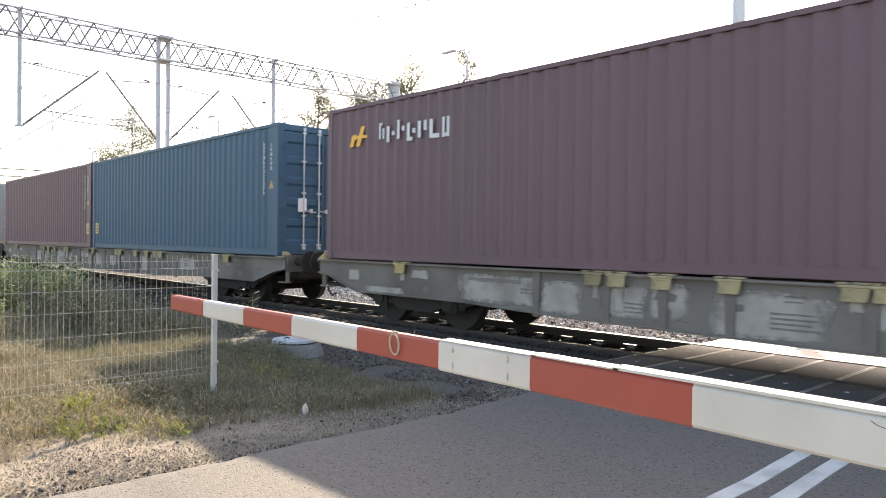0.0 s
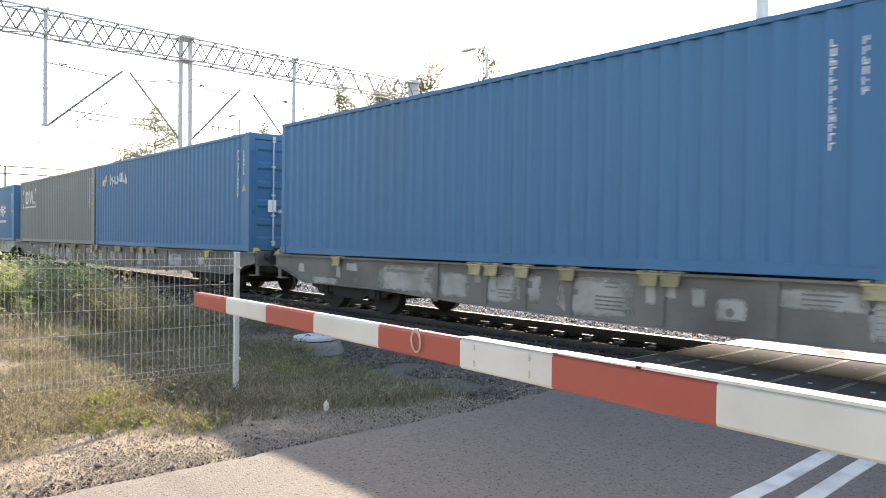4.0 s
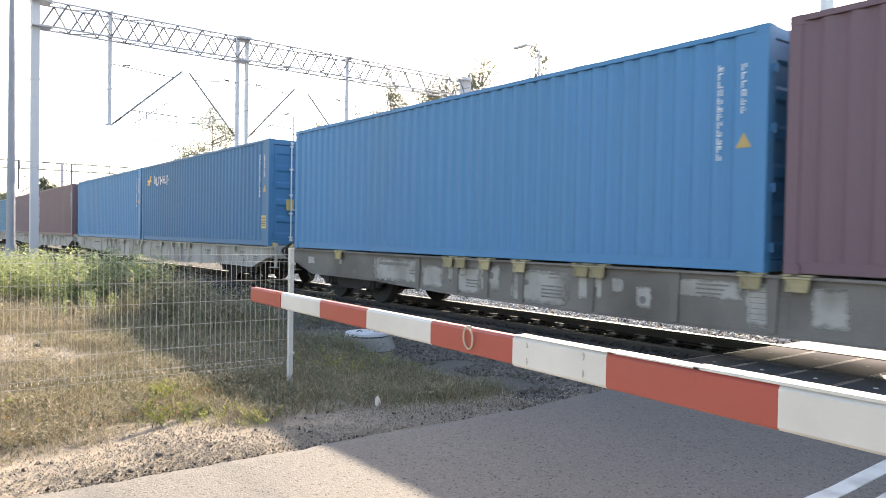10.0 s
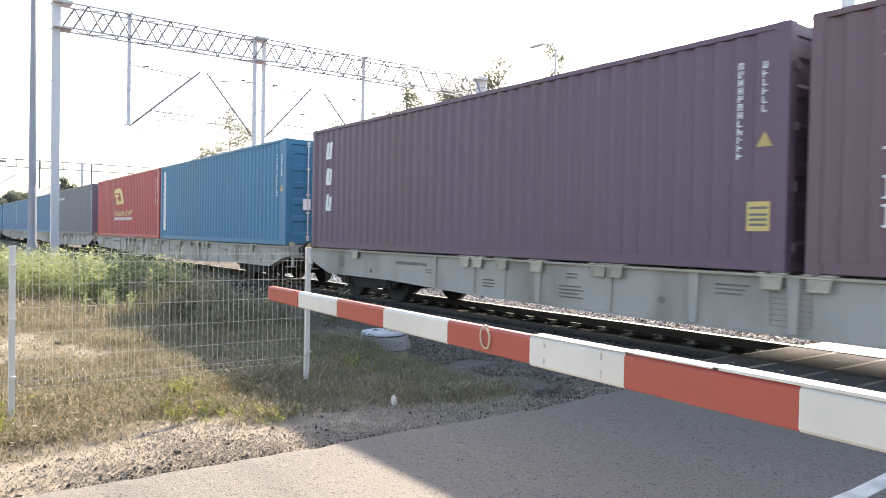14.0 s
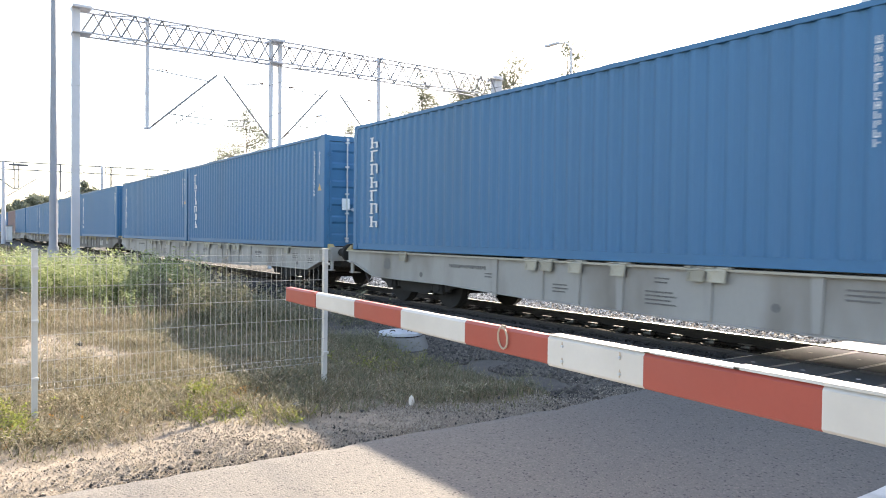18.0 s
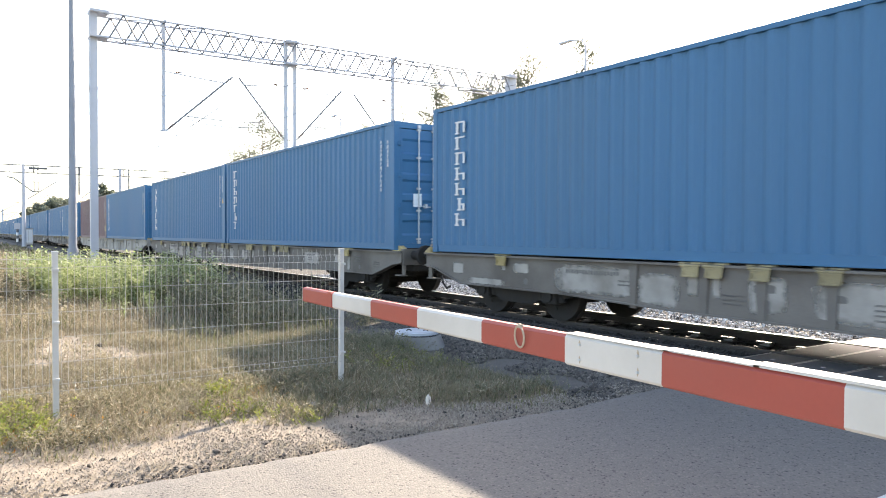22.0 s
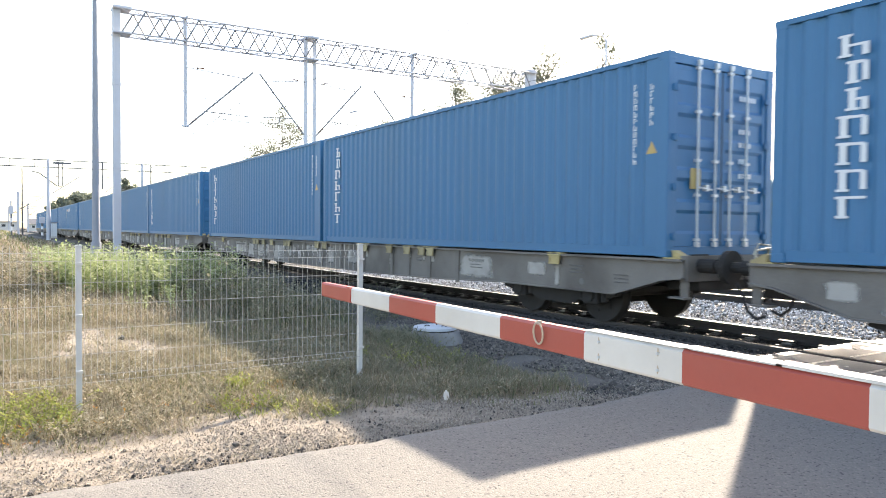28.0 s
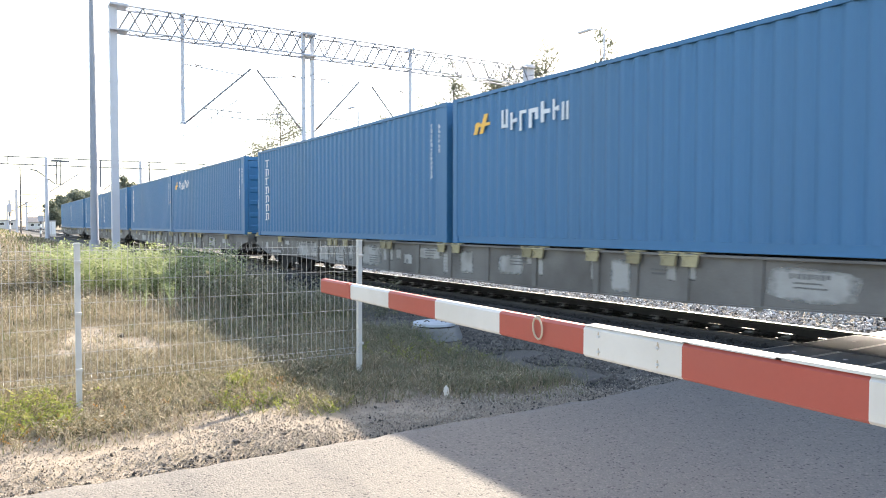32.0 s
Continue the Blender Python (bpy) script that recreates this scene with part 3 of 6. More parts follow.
def on_verge(x, y):
    if GRAIN.random() > strewn(x, y):
        return None
    near = (x - (ROAD_L - 0.02)) / -1.45
    if near < 0 or noise.noise((x * 2.4, y * 1.6, 8)) * 0.8 + near > (1.6 if y < 4.4 else 1.6):
        return None
    return terrain_height(x, y) + 0.008 if y < 4.95 else -0.075 + 0.03 * min(1.0, (y - 4.95))


stones("ballast_stones", 13000, (-11, ROAD_L, 4.9, 6.7), 0.026, STONE_MIX, "loose grey crushed stones along the track edge", 3, on_ballast)
stones("ballast_stones", 9000, (-20, DECK_L, 6.5, 8.3), 0.034, SHADED_STONE, "crushed stones beside the near rail, darkened for the train shade", 4, on_ballast)
stones("ballast_stones", 12000, (-22, DECK_L, 8.55, 9.9), 0.026, SHADED_STONE, "crushed stones between the rails, darkened for the train shade", 5, on_ballast)
stones("ballast_stones", 16000, (-26, DECK_L, 10.05, 14.3), 0.034, SUNLIT_STONE, "grey crushed stones beyond the near track, coloured as sunlit", 6, on_ballast)
stones("verge_gravel", 62000, (-6.6, ROAD_L, -0.8, 6.5), 0.0072, GRAVEL_MIX, "mixed gravel and asphalt crumbs along the road edge", 7, on_verge)
def on_verge_all(x, y):
    if GRAIN.random() > strewn(x, y) + 0.15:
        return None
    return terrain_height(x, y) + 0.003 if y < 4.95 else None


stones("fine_gravel", 26000, (-6.35, ROAD_L, -0.9, 5.0), 0.0055, SAND_GRAIN, "fine pale sandy gravel on the verge", 27, on_verge_all)
stones("verge_stones", 420, (-6.3, ROAD_L + 0.1, -0.8, 6.4), 0.018, CRUMB_MIX, "larger dark lumps of broken asphalt on the verge", 9, on_verge)


def at_edge(x, y):
    d = (ROAD_L + 0.06 - x) / 0.30 + 0.7 * noise.noise((x * 3, y * 2.2, 3))
    return None if d < 0 or d > 0.9 else terrain_height(x, y) + 0.02


def on_patch(x, y):
    return terrain_height(x, y) + 0.003 if ((x + 10.9) / 1.6) ** 2 + ((y - 1.15) / 0.75) ** 2 < 0.9 + noise.noise((x * 2, y * 2, 1)) else None


stones("patch_stones", 2600, (-13.2, -8.6, 0.0, 2.4), 0.013, GRAVEL_MIX, "small stones and crumbs on the bare sandy patch", 23, on_patch)
stones("asphalt_crumbs", 2200, (-5.2, ROAD_L + 0.08, -0.8, 5.0), 0.012, CRUMB_MIX, "dark broken asphalt crumbs along the road edge", 19, at_edge)


# ---- the crossing deck: concrete panels with steel edges beside and between the rails ----
def crossing_deck():
    root = thing("crossing_deck", "level crossing deck of dark panels with steel edges between the rails", "level crossing", m=at(0, 0, RAIL_Z), kind="structure")
    # rows of panels: dark rubber beside and between the near rails, a paler sunlit colour beyond
    spans = [(6.55, 7.45, False), (7.46, 8.37, False), (8.56, 9.88, False), (10.07, 11.0, True), (11.02, 12.2, True), (12.22, 13.3, True), (13.32, 14.36, True), (14.54, 15.86, True), (16.05, 17.0, True), (17.02, 18.0, True)]
    step = 0.6
    n = int((DECK_R - DECK_L) / step)
    for y0, y1, pale in spans:
        bm = bmesh.new()
        box(bm, 0.006, step - 0.006, 0, y1 - y0, -0.16, -0.006, 0.008)
        slab = finish(bm, "panel")
        bm = bmesh.new()
        for x in (0.016, step - 0.016):
            box(bm, x - 0.007, x + 0.007, 0.02, y1 - y0 - 0.02, -0.006, -0.001)
        edge = finish(bm, "steel_edge")
        bm = bmesh.new()
        bmesh.ops.create_cone(bm, cap_ends=True, segments=12, radius1=0.026, radius2=0.022, depth=0.008, matrix=Matrix.Translation((step / 2, (y1 - y0) / 2, -0.004)))
        plug = finish(bm, "lifting_plug")
        for i in range(n):
            p = placed("panel", slab, DECK_SUNLIT if pale else DECK, root, "", at(DECK_L + step * i, y0, 0))
            if not pale:
                placed("steel_edge", edge, EDGE_STEEL, p)
            placed("lifting_plug", plug, CONCRETE, p)


crossing_deck()


# ---- the train: flat container wagons, each with two forty-foot containers ----
PITCH, FACE = 26.2, 8.0               # wagon length over buffers; the near side of the containers
LOAD_Z = 1.17
WIDE, TALL, LONG = 2.438, 2.896, 12.192
FRONT_X = 12.42                        # where the leading container starts on its wagon


def corrugated(x0, x1, z0, z1, deep, pitch=0.278, out=0.0):
    """A pressed steel sheet in the x-z plane, its folds running upright."""
    xs, ys = [x0], [out]
    x = x0 + 0.03
    while x + pitch < x1:
        for dx, y in ((0.0, 0.0), (0.068, deep), (0.138, deep), (0.206, 0.0)):
            xs.append(x + dx)
            ys.append(y + out)
        x += pitch
    xs.append(x1)
    ys.append(out)
    bm = bmesh.new()
    a = [bm.verts.new((x, y, z0)) for x, y in zip(xs, ys)]
    b = [bm.verts.new((x, y, z1)) for x, y in zip(xs, ys)]
    for i in range(len(a) - 1):
        bm.faces.new((a[i], a[i + 1], b[i + 1], b[i]))
    return bm


SHARED = {}


def shared(key, build):
    if key not in SHARED:
        SHARED[key] = build()
    return SHARED[key]


def mesh_side():
    return finish(corrugated(0.15, LONG - 0.15, 0.145, TALL - 0.07, 0.036, out=0.014), "side_panel")


def mesh_box(x0, x1, y0, y1, z0, z1, bevel=0.0, name="bar"):
    bm = bmesh.new()
    box(bm, x0, x1, y0, y1, z0, z1, bevel)
    return finish(bm, name)


def mesh_roof():
    bm = corrugated(0.12, LONG - 0.12, 0.05, WIDE - 0.05, 0.02)
    bmesh.ops.rotate(bm, verts=bm.verts, matrix=Matrix.Rotation(radians(90), 3, "X"))
    for v in bm.verts:
        v.co = (v.co.x, -v.co.y if v.co.y < 0 else v.co.y, TALL - 0.03 + v.co.z)
    return finish(bm, "roof")


def mesh_end_wall():
    bm = corrugated(0.16, WIDE - 0.16, 0.15, TALL - 0.09, 0.045, 0.25, 0.02)
    for v in bm.verts:
        v.co = (v.co.y, v.co.x, v.co.z)
    return finish(bm, "end_wall")


def mesh_door():
    """One leaf with five pressed horizontal ribs; its outer face looks to +x."""
    w, h = 1.045, TALL - 0.34
    prof = [(0.0, 0.0)]
    z = 0.16
    while z + 0.42 < h:
        prof += [(z, 0.0), (z + 0.05, -0.032), (z + 0.30, -0.032), (z + 0.35, 0.0)]
        z += 0.46
    prof.append((h, 0.0))
    bm = bmesh.new()
    y0, y1 = 0.07, w - 0.07
    a = [bm.verts.new((d, y0, z)) for z, d in prof]
    b = [bm.verts.new((d, y1, z)) for z, d in prof]
    for i in range(len(a) - 1):
        bm.faces.new((a[i], a[i + 1], b[i + 1], b[i]))
    box(bm, -0.05, 0.004, 0.0, 0.07, 0, h)
    box(bm, -0.05, 0.004, w - 0.07, w, 0, h)
    box(bm, -0.05, 0.003, 0.0, w, -0.01, 0.05)
    box(bm, -0.05, 0.003, 0.0, w, h - 0.05, h + 0.01)
    return finish(bm, "door")


def mesh_lock_rod():
    bm = bmesh.new()
    tube(bm, (0.03, 0, 0.02), (0.03, 0, TALL - 0.22), 0.017, 8)
    for z in (0.10, 0.75, 1.25, 1.95, TALL - 0.32):
        box(bm, 0.0, 0.05, -0.05, 0.05, z - 0.02, z + 0.02)
    for z in (0.03, TALL - 0.24):
        box(bm, 0.0, 0.06, -0.035, 0.035, z - 0.035, z + 0.035)
    tube(bm, (0.05, 0, 0.86), (0.06, 0.30, 0.83), 0.013, 6)
    box(bm, 0.0, 0.07, 0.15, 0.21, 0.81, 0.90)
    return finish(bm, "lock_rod")


def mesh_casting():
    bm = bmesh.new()
    box(bm, 0, 0.178, 0, 0.162, 0, 0.118, 0.012)
    return finish(bm, "corner_casting")


def mesh_hinge():
    bm = bmesh.new()
    box(bm, 0.0, 0.025, -0.06, 0.06, 0.0, 0.09, 0.004)
    tube(bm, (0.02, 0, -0.01), (0.02, 0, 0.1), 0.018, 6)
    return finish(bm, "hinge")


def glyph(bm, x, z, w, h, face, rnd, stroke=0.24):
    """A plain sign of two or three strokes inside a field w wide and h high, its top at z."""
    t = stroke * min(w, h)
    box(bm, x, x + t, face - 0.004, face, z - h, z)
    kind = rnd.random()
    if kind < 0.75:
        box(bm, x + w - t, x + w, face - 0.004, face, z - h * rnd.choice((1.0, 0.6)), z - h * rnd.choice((0.0, 0.35)))
    if kind > 0.25:
        k = rnd.choice((0.0, 0.4, 0.8))
        box(bm, x + t, x + w - (t if kind < 0.75 else 0), face - 0.004, face, z - h * k - t * 0.9, z - h * k)


def bars(rows, x, z, high, step, seed, gap=0.35, face=0.0):
    """Writing that is not lettered: short strokes in rows, as plain shapes on the side."""
    rnd = random.Random(seed)
    bm = bmesh.new()
    for r, length in enumerate(rows):
        u = 0.0
        while u < length:
            w = high * rnd.uniform(0.4, 0.7)
            if high > 0.15:
                glyph(bm, x + u, z - r * step - (0 if u == 0 else high * rnd.choice((0.0, 0.22, 0.22))), w, high * rnd.uniform(0.75, 1.0), face, rnd, 0.34)
            else:
                box(bm, x + u, x + u + w, face - 0.004, face, z - r * step - high * rnd.choice((1.0, 1.0, 0.8)), z - r * step)
            u += w + high * gap
    return bm


def column_marks(x, z, count, size, face, seed, wide=0.8, stroke=0.17, step=1.32):
    """Upright row of plain signs."""
    rnd = random.Random(seed)
    bm = bmesh.new()
    for i in range(count):
        glyph(bm, x, z - i * size * step, size * wide, size, face, rnd, stroke)
    return bm


def slanted_marks(x, z, count, wide, high, step, face):
    """Upright row of bold leaning signs, each cut by a slit."""
    bm = bmesh.new()
    for i in range(count):
        top, lean = z - i * step, 0.16 * high
        cut = 0.42 + 0.12 * (i % 2)
        for a, b, lo, hi in ((0.0, cut, 0.06 * i, 1.0), (cut + 0.12, 1.0, 0.0, 1.0 - 0.08 * i)):
            prism(bm, [(x + wide * a + lean * lo, top - high + high * lo), (x + wide * b + lean * lo, top - high + high * lo), (x + wide * b + lean * hi, top - high + high * hi), (x + wide * a + lean * hi, top - high + high * hi)], face - 0.004, face)
        box(bm, x + wide * 0.1, x + wide * 0.8, face - 0.006, face - 0.002, top - high, top - high * 0.8)
    return bm


def footed_marks(x, z, count, wide, high, step, face, seed):
    """Upright row of plain signs with thick stems, thin strokes and small feet."""
    rnd = random.Random(seed)
    bm = bmesh.new()
    for i in range(count):
        top = z - i * step
        stem = x + wide * rnd.choice((0.12, 0.38, 0.12))
        thick, thin = wide * 0.24, high * 0.11
        box(bm, stem, stem + thick, face - 0.004, face, top - high, top)
        for foot in (top, top - high + thin):
            box(bm, stem - wide * 0.10, stem + thick + wide * 0.10, face - 0.005, face - 0.001, foot - thin, foot)
        kind = rnd.randrange(3)
        if kind == 0:
            box(bm, x, x + wide, face - 0.005, face - 0.001, top - thin * 1.1, top)
        elif kind == 1:
            box(bm, x + wide * 0.80, x + wide, face - 0.004, face, top - high * 0.92, top - high * 0.08)
            box(bm, stem, x + wide * 0.9, face - 0.005, face - 0.001, top - thin * 1.3, top - thin * 0.2)
        else:
            box(bm, stem, x + wide, face - 0.005, face - 0.001, top - high * 0.56, top - high * 0.45)
            box(bm, x + wide * 0.78, x + wide, face - 0.004, face, top - high, top - high * 0.5)
    return bm


def emblem(x, z, s, face):
    """A slanted two-stroke sign."""
    bm = bmesh.new()
    for dx, h in ((0.0, 0.62), (0.55, 1.0)):
        pts = [(x + dx * s, z - s), (x + (dx + 0.34) * s, z - s), (x + (dx + 0.34 + h * 0.45) * s, z - s + h * s), (x + (dx + h * 0.45) * s, z - s + h * s)]
        prism(bm, pts, face - 0.004, face)
    box(bm, x + 0.15 * s, x + 1.5 * s, face - 0.005, face, z - s * 0.62, z - s * 0.46)
    return bm


def triangle(x, z, s, face):
    bm = bmesh.new()
    prism(bm, [(x, z), (x + s, z), (x + s / 2, z + s * 0.9)], face - 0.004, face)
    return bm


def fitted(me, x0, x1, z0, z1, face):
    """Stretches upright writing into a field of the side."""
    xs, ys = [v.co.x for v in me.vertices], [v.co.y for v in me.vertices]
    sx, sz = (x1 - x0) / (max(xs) - min(xs)), (z1 - z0) / (max(ys) - min(ys))
    return Matrix.Translation((x0 - min(xs) * sx, face, z0 - min(ys) * sz)) @ pose(0, 0, 0, 90) @ Matrix.Diagonal((sx, sz, 1, 1))


def words(text, size, depth=0.004, bold=0.012):
    cu = bpy.data.curves.new("writing", "FONT")
    cu.body, cu.size, cu.extrude, cu.offset = text, size, depth / 2, bold * size
    tmp = new("writing", cu)
    me = bpy.data.meshes.new_from_object(tmp.evaluated_get(bpy.context.evaluated_depsgraph_get()))
    bpy.data.objects.remove(tmp)
    return me


def side_marks(root, style, seed, k):
    """What is painted on the near side, on the trailing half unless it says otherwise."""
    f = 0.012
    rnd = random.Random(seed)
    white = lambda name, bm, label: part(name, bm, LETTER, root, label)
    code = INK if k == (2, "front") else LETTER            # dark codes on the off-white side
    tone = "dark" if code is INK else "white"
    # owner code, size code and weight table at the leading end of the side
    part("owner_code", column_marks(11.55, TALL - 0.39, 12, 0.082, f, seed, 0.75, 0.3, 1.2), code, root, "%s upright owner code, too small to read" % tone)["kind"] = "stuff"
    part("size_code", column_marks(11.86, TALL - 0.42, 6, 0.082, f, seed + 1, 0.7, 0.3, 1.25), code, root, "short %s upright size code" % tone)["kind"] = "stuff"
    if rnd.random() < 0.6 or code is INK:
        part("warning_sign", triangle(11.80, TALL - 1.42, 0.20, f), STICKER, root, "yellow triangular warning sticker")
    place = {(1, "rear"): 11.75, (1, "front"): 0.30, (5, "front"): 11.55, (6, "front"): 11.72, (7, "rear"): 11.70, (13, "rear"): 11.75}.get(k)
    if place:
        bm = bmesh.new()
        box(bm, place, place + 0.29, f - 0.004, f, 0.48, 0.83)
        note = part("sticker", bm, NOTICE, root, "yellow notice with dark printed lines")
        bm = bmesh.new()
        for z in (0.74, 0.66, 0.60, 0.54):
            box(bm, place + 0.03, place + 0.26, f - 0.006, f - 0.003, z, z + 0.03)
        part("print", bm, INK, note, "dark lines of print, not readable")["kind"] = "stuff"
    if style == "upright":
        white("upright_wordmark", footed_marks(0.77, TALL - 0.345, 7, 0.34, 0.245, 0.297, f, seed), "tall white upright wordmark drawn as plain shapes")
    elif style == "wordmark":
        part("emblem", emblem(0.72, TALL - 0.42, 0.36, f), ORANGE, root, "orange slanted emblem")
        white("wordmark", bars([1.75], 1.62, TALL - 0.42, 0.36, 0.5, seed, 0.2, f), "white wordmark drawn as plain bars")["kind"] = "stuff"
    elif style == "framed":
        bm = bmesh.new()
        for x, sx in ((0.55, 1), (3.15, -1)):
            for z, sz in ((TALL - 0.42, -1), (TALL - 1.28, 1)):
                box(bm, x, x + sx * 0.20, f - 0.004, f, z, z + sz * 0.055)
                box(bm, x, x + sx * 0.055, f - 0.004, f, z, z + sz * 0.22)
        white("corner_brackets", bm, "white corner brackets of an emblem")
        bm = bmesh.new()
        for a, b, c, d in ((0, .16, .1, .5), (.42, .58, .1, .5), (.1, .48, 0, .12), (.1, .48, .48, .6)):
            box(bm, 1.05 + a, 1.05 + b, f - 0.004, f, TALL - 0.50 - d, TALL - 0.50 - c)
        for x0, x1 in ((1.78, 2.02), (2.26, 2.02), (2.26, 2.42)):
            prism(bm, [(x0, TALL - 0.5), (x0 + 0.13, TALL - 0.5), (x1 + 0.1, TALL - 1.1), (x1, TALL - 1.1)], f - 0.004, f)
        box(bm, 2.62, 2.85, f - 0.004, f, TALL - 1.1, TALL - 1.0)
        white("emblem_strokes", bm, "white block strokes of an emblem")
        white("small_line", bars([1.9], 1.0, TALL - 1.22, 0.075, 0.1, seed, face=f), "small white line of writing")
    elif style == "slogan":
        for text, x0, x1 in (("德国清关行", 3.83, 7.10), ("专业专注", 7.47, 10.22)):
            me = words(text, 0.8, bold=0.03)
            placed("slogan", me, LETTER, root, "white slogan in Chinese characters", fitted(me, x0, x1, 1.25, 1.91, f - 0.002))
        me = words("Professionalism, Partnership, Performance.", 0.24)
        placed("slogan_line", me, LETTER, root, "white slogan line in small letters", fitted(me, 3.85, 7.85, 0.94, 1.11, f - 0.002))
        white("owner_line", bars([2.3], 8.01, 1.09, 0.13, 0.2, seed, 0.3, f), "white line of plain bars")["kind"] = "stuff"
        # the emblem: three slanting blocks cut by a yellow curve
        bm = bmesh.new()
        for pts in (((1.92, 1.42), (2.28, 1.42), (2.82, 2.02), (2.46, 2.02)), ((2.42, 1.40), (2.72, 1.40), (2.98, 2.02), (2.68, 2.02)), ((2.86, 1.38), (3.12, 1.38), (3.34, 2.02), (3.06, 2.02)), ((3.10, 1.38), (3.52, 1.38), (3.52, 1.50), (3.10, 1.50)), ((3.22, 1.90), (3.52, 1.90), (3.52, 2.02), (3.22, 2.02)), ((3.16, 1.46), (3.30, 1.46), (3.52, 1.92), (3.38, 1.92))):
            prism(bm, pts, f - 0.004, f)
        white("emblem", bm, "white slanted emblem")
        bm = bmesh.new()
        arc = [(1.95 + 1.57 * i / 8, 1.50 + 0.17 * math.sin(math.pi * (0.1 + 0.75 * i / 8))) for i in range(9)]
        prism(bm, arc + [(x, z - 0.03 - 0.06 * math.sin(math.pi * i / 8)) for i, (x, z) in reversed(list(enumerate(arc)))], f - 0.007, f - 0.003)
        part("emblem_stroke", bm, NOTICE, root, "yellow curve across the emblem")
        white("emblem_caption", bars([1.55], 1.93, 1.29, 0.30, 0.3, seed, 0.12, f), "white blocks under the emblem")["kind"] = "stuff"
        white("emblem_line", bars([1.6], 1.92, 0.93, 0.07, 0.1, seed + 3, 0.3, f), "thin white line of bars")["kind"] = "stuff"
    elif style == "letters":
        white("upright_letters", slanted_marks(0.72, TALL - 0.36, 3, 0.27, 0.40, 0.62, f), "three bold slanted white signs drawn as plain shapes")
    elif style == "ribbon":
        bm = bmesh.new()
        box(bm, 0.42, 0.72, f - 0.004, f, 0.35, TALL - 0.25)
        white("white_band", bm, "upright white band")
        part("band_writing", column_marks(0.50, TALL - 0.35, 9, 0.15, f - 0.005, seed), CONTAINER_PAINT["teal_blue"], root, "dark shapes on the white band")
    elif style == "yellow_mark":
        bm = bmesh.new()
        prism(bm, [(4.03, 2.31), (5.15, 2.34), (5.45, 2.28), (5.75, 2.05), (5.95, 1.72), (5.93, 1.56), (4.72, 1.56), (4.72, 1.80), (4.95, 1.80), (4.95, 1.70), (5.40, 1.70), (5.42, 1.85), (5.25, 2.05), (5.05, 2.12), (4.03, 2.12)], f - 0.004, f)
        prism(bm, [(4.03, 2.06), (4.92, 2.06), (4.92, 1.93), (4.66, 1.93), (4.66, 1.56), (4.40, 1.56), (4.40, 1.93), (4.03, 1.93)], f - 0.004, f)
        part("emblem", bm, NOTICE, root, "yellow rounded angular emblem")
        part("emblem_caption", bars([3.6], 4.06, 1.27, 0.26, 0.3, seed, 0.32, f), NOTICE, root, "yellow row of block shapes")["kind"] = "stuff"
        part("lower_line", bars([3.6], 4.08, 0.93, 0.15, 0.2, seed + 2, 0.35, f), LETTER, root, "pale line of plain bars")["kind"] = "stuff"
    elif style == "bird":
        white("emblem", emblem(0.45, TALL - 0.42, 0.42, f), "white winged emblem")
        white("wordmark", bars([1.5], 1.35, TALL - 0.50, 0.17, 0.2, seed, 0.4, f), "white widely spaced wordmark drawn as bars")


COLOUR_WORDS = {"blue": "blue", "bright_blue": "bright blue", "navy": "dark navy blue", "maroon": "maroon", "white": "off-white", "green_grey": "grey-green", "red": "red", "slate": "slate grey", "teal_blue": "teal blue",
                "purple": "dark purple-maroon"}
MARK_WORDS = {"upright": "white upright wordmark", "wordmark": "orange-white wordmark", "framed": "bracketed emblem", "slogan": "Chinese slogan", "letters": "white upright letters",
              "ribbon": "white band", "yellow_mark": "yellow emblem", "bird": "white emblem", "plain": "corrugated sides"}


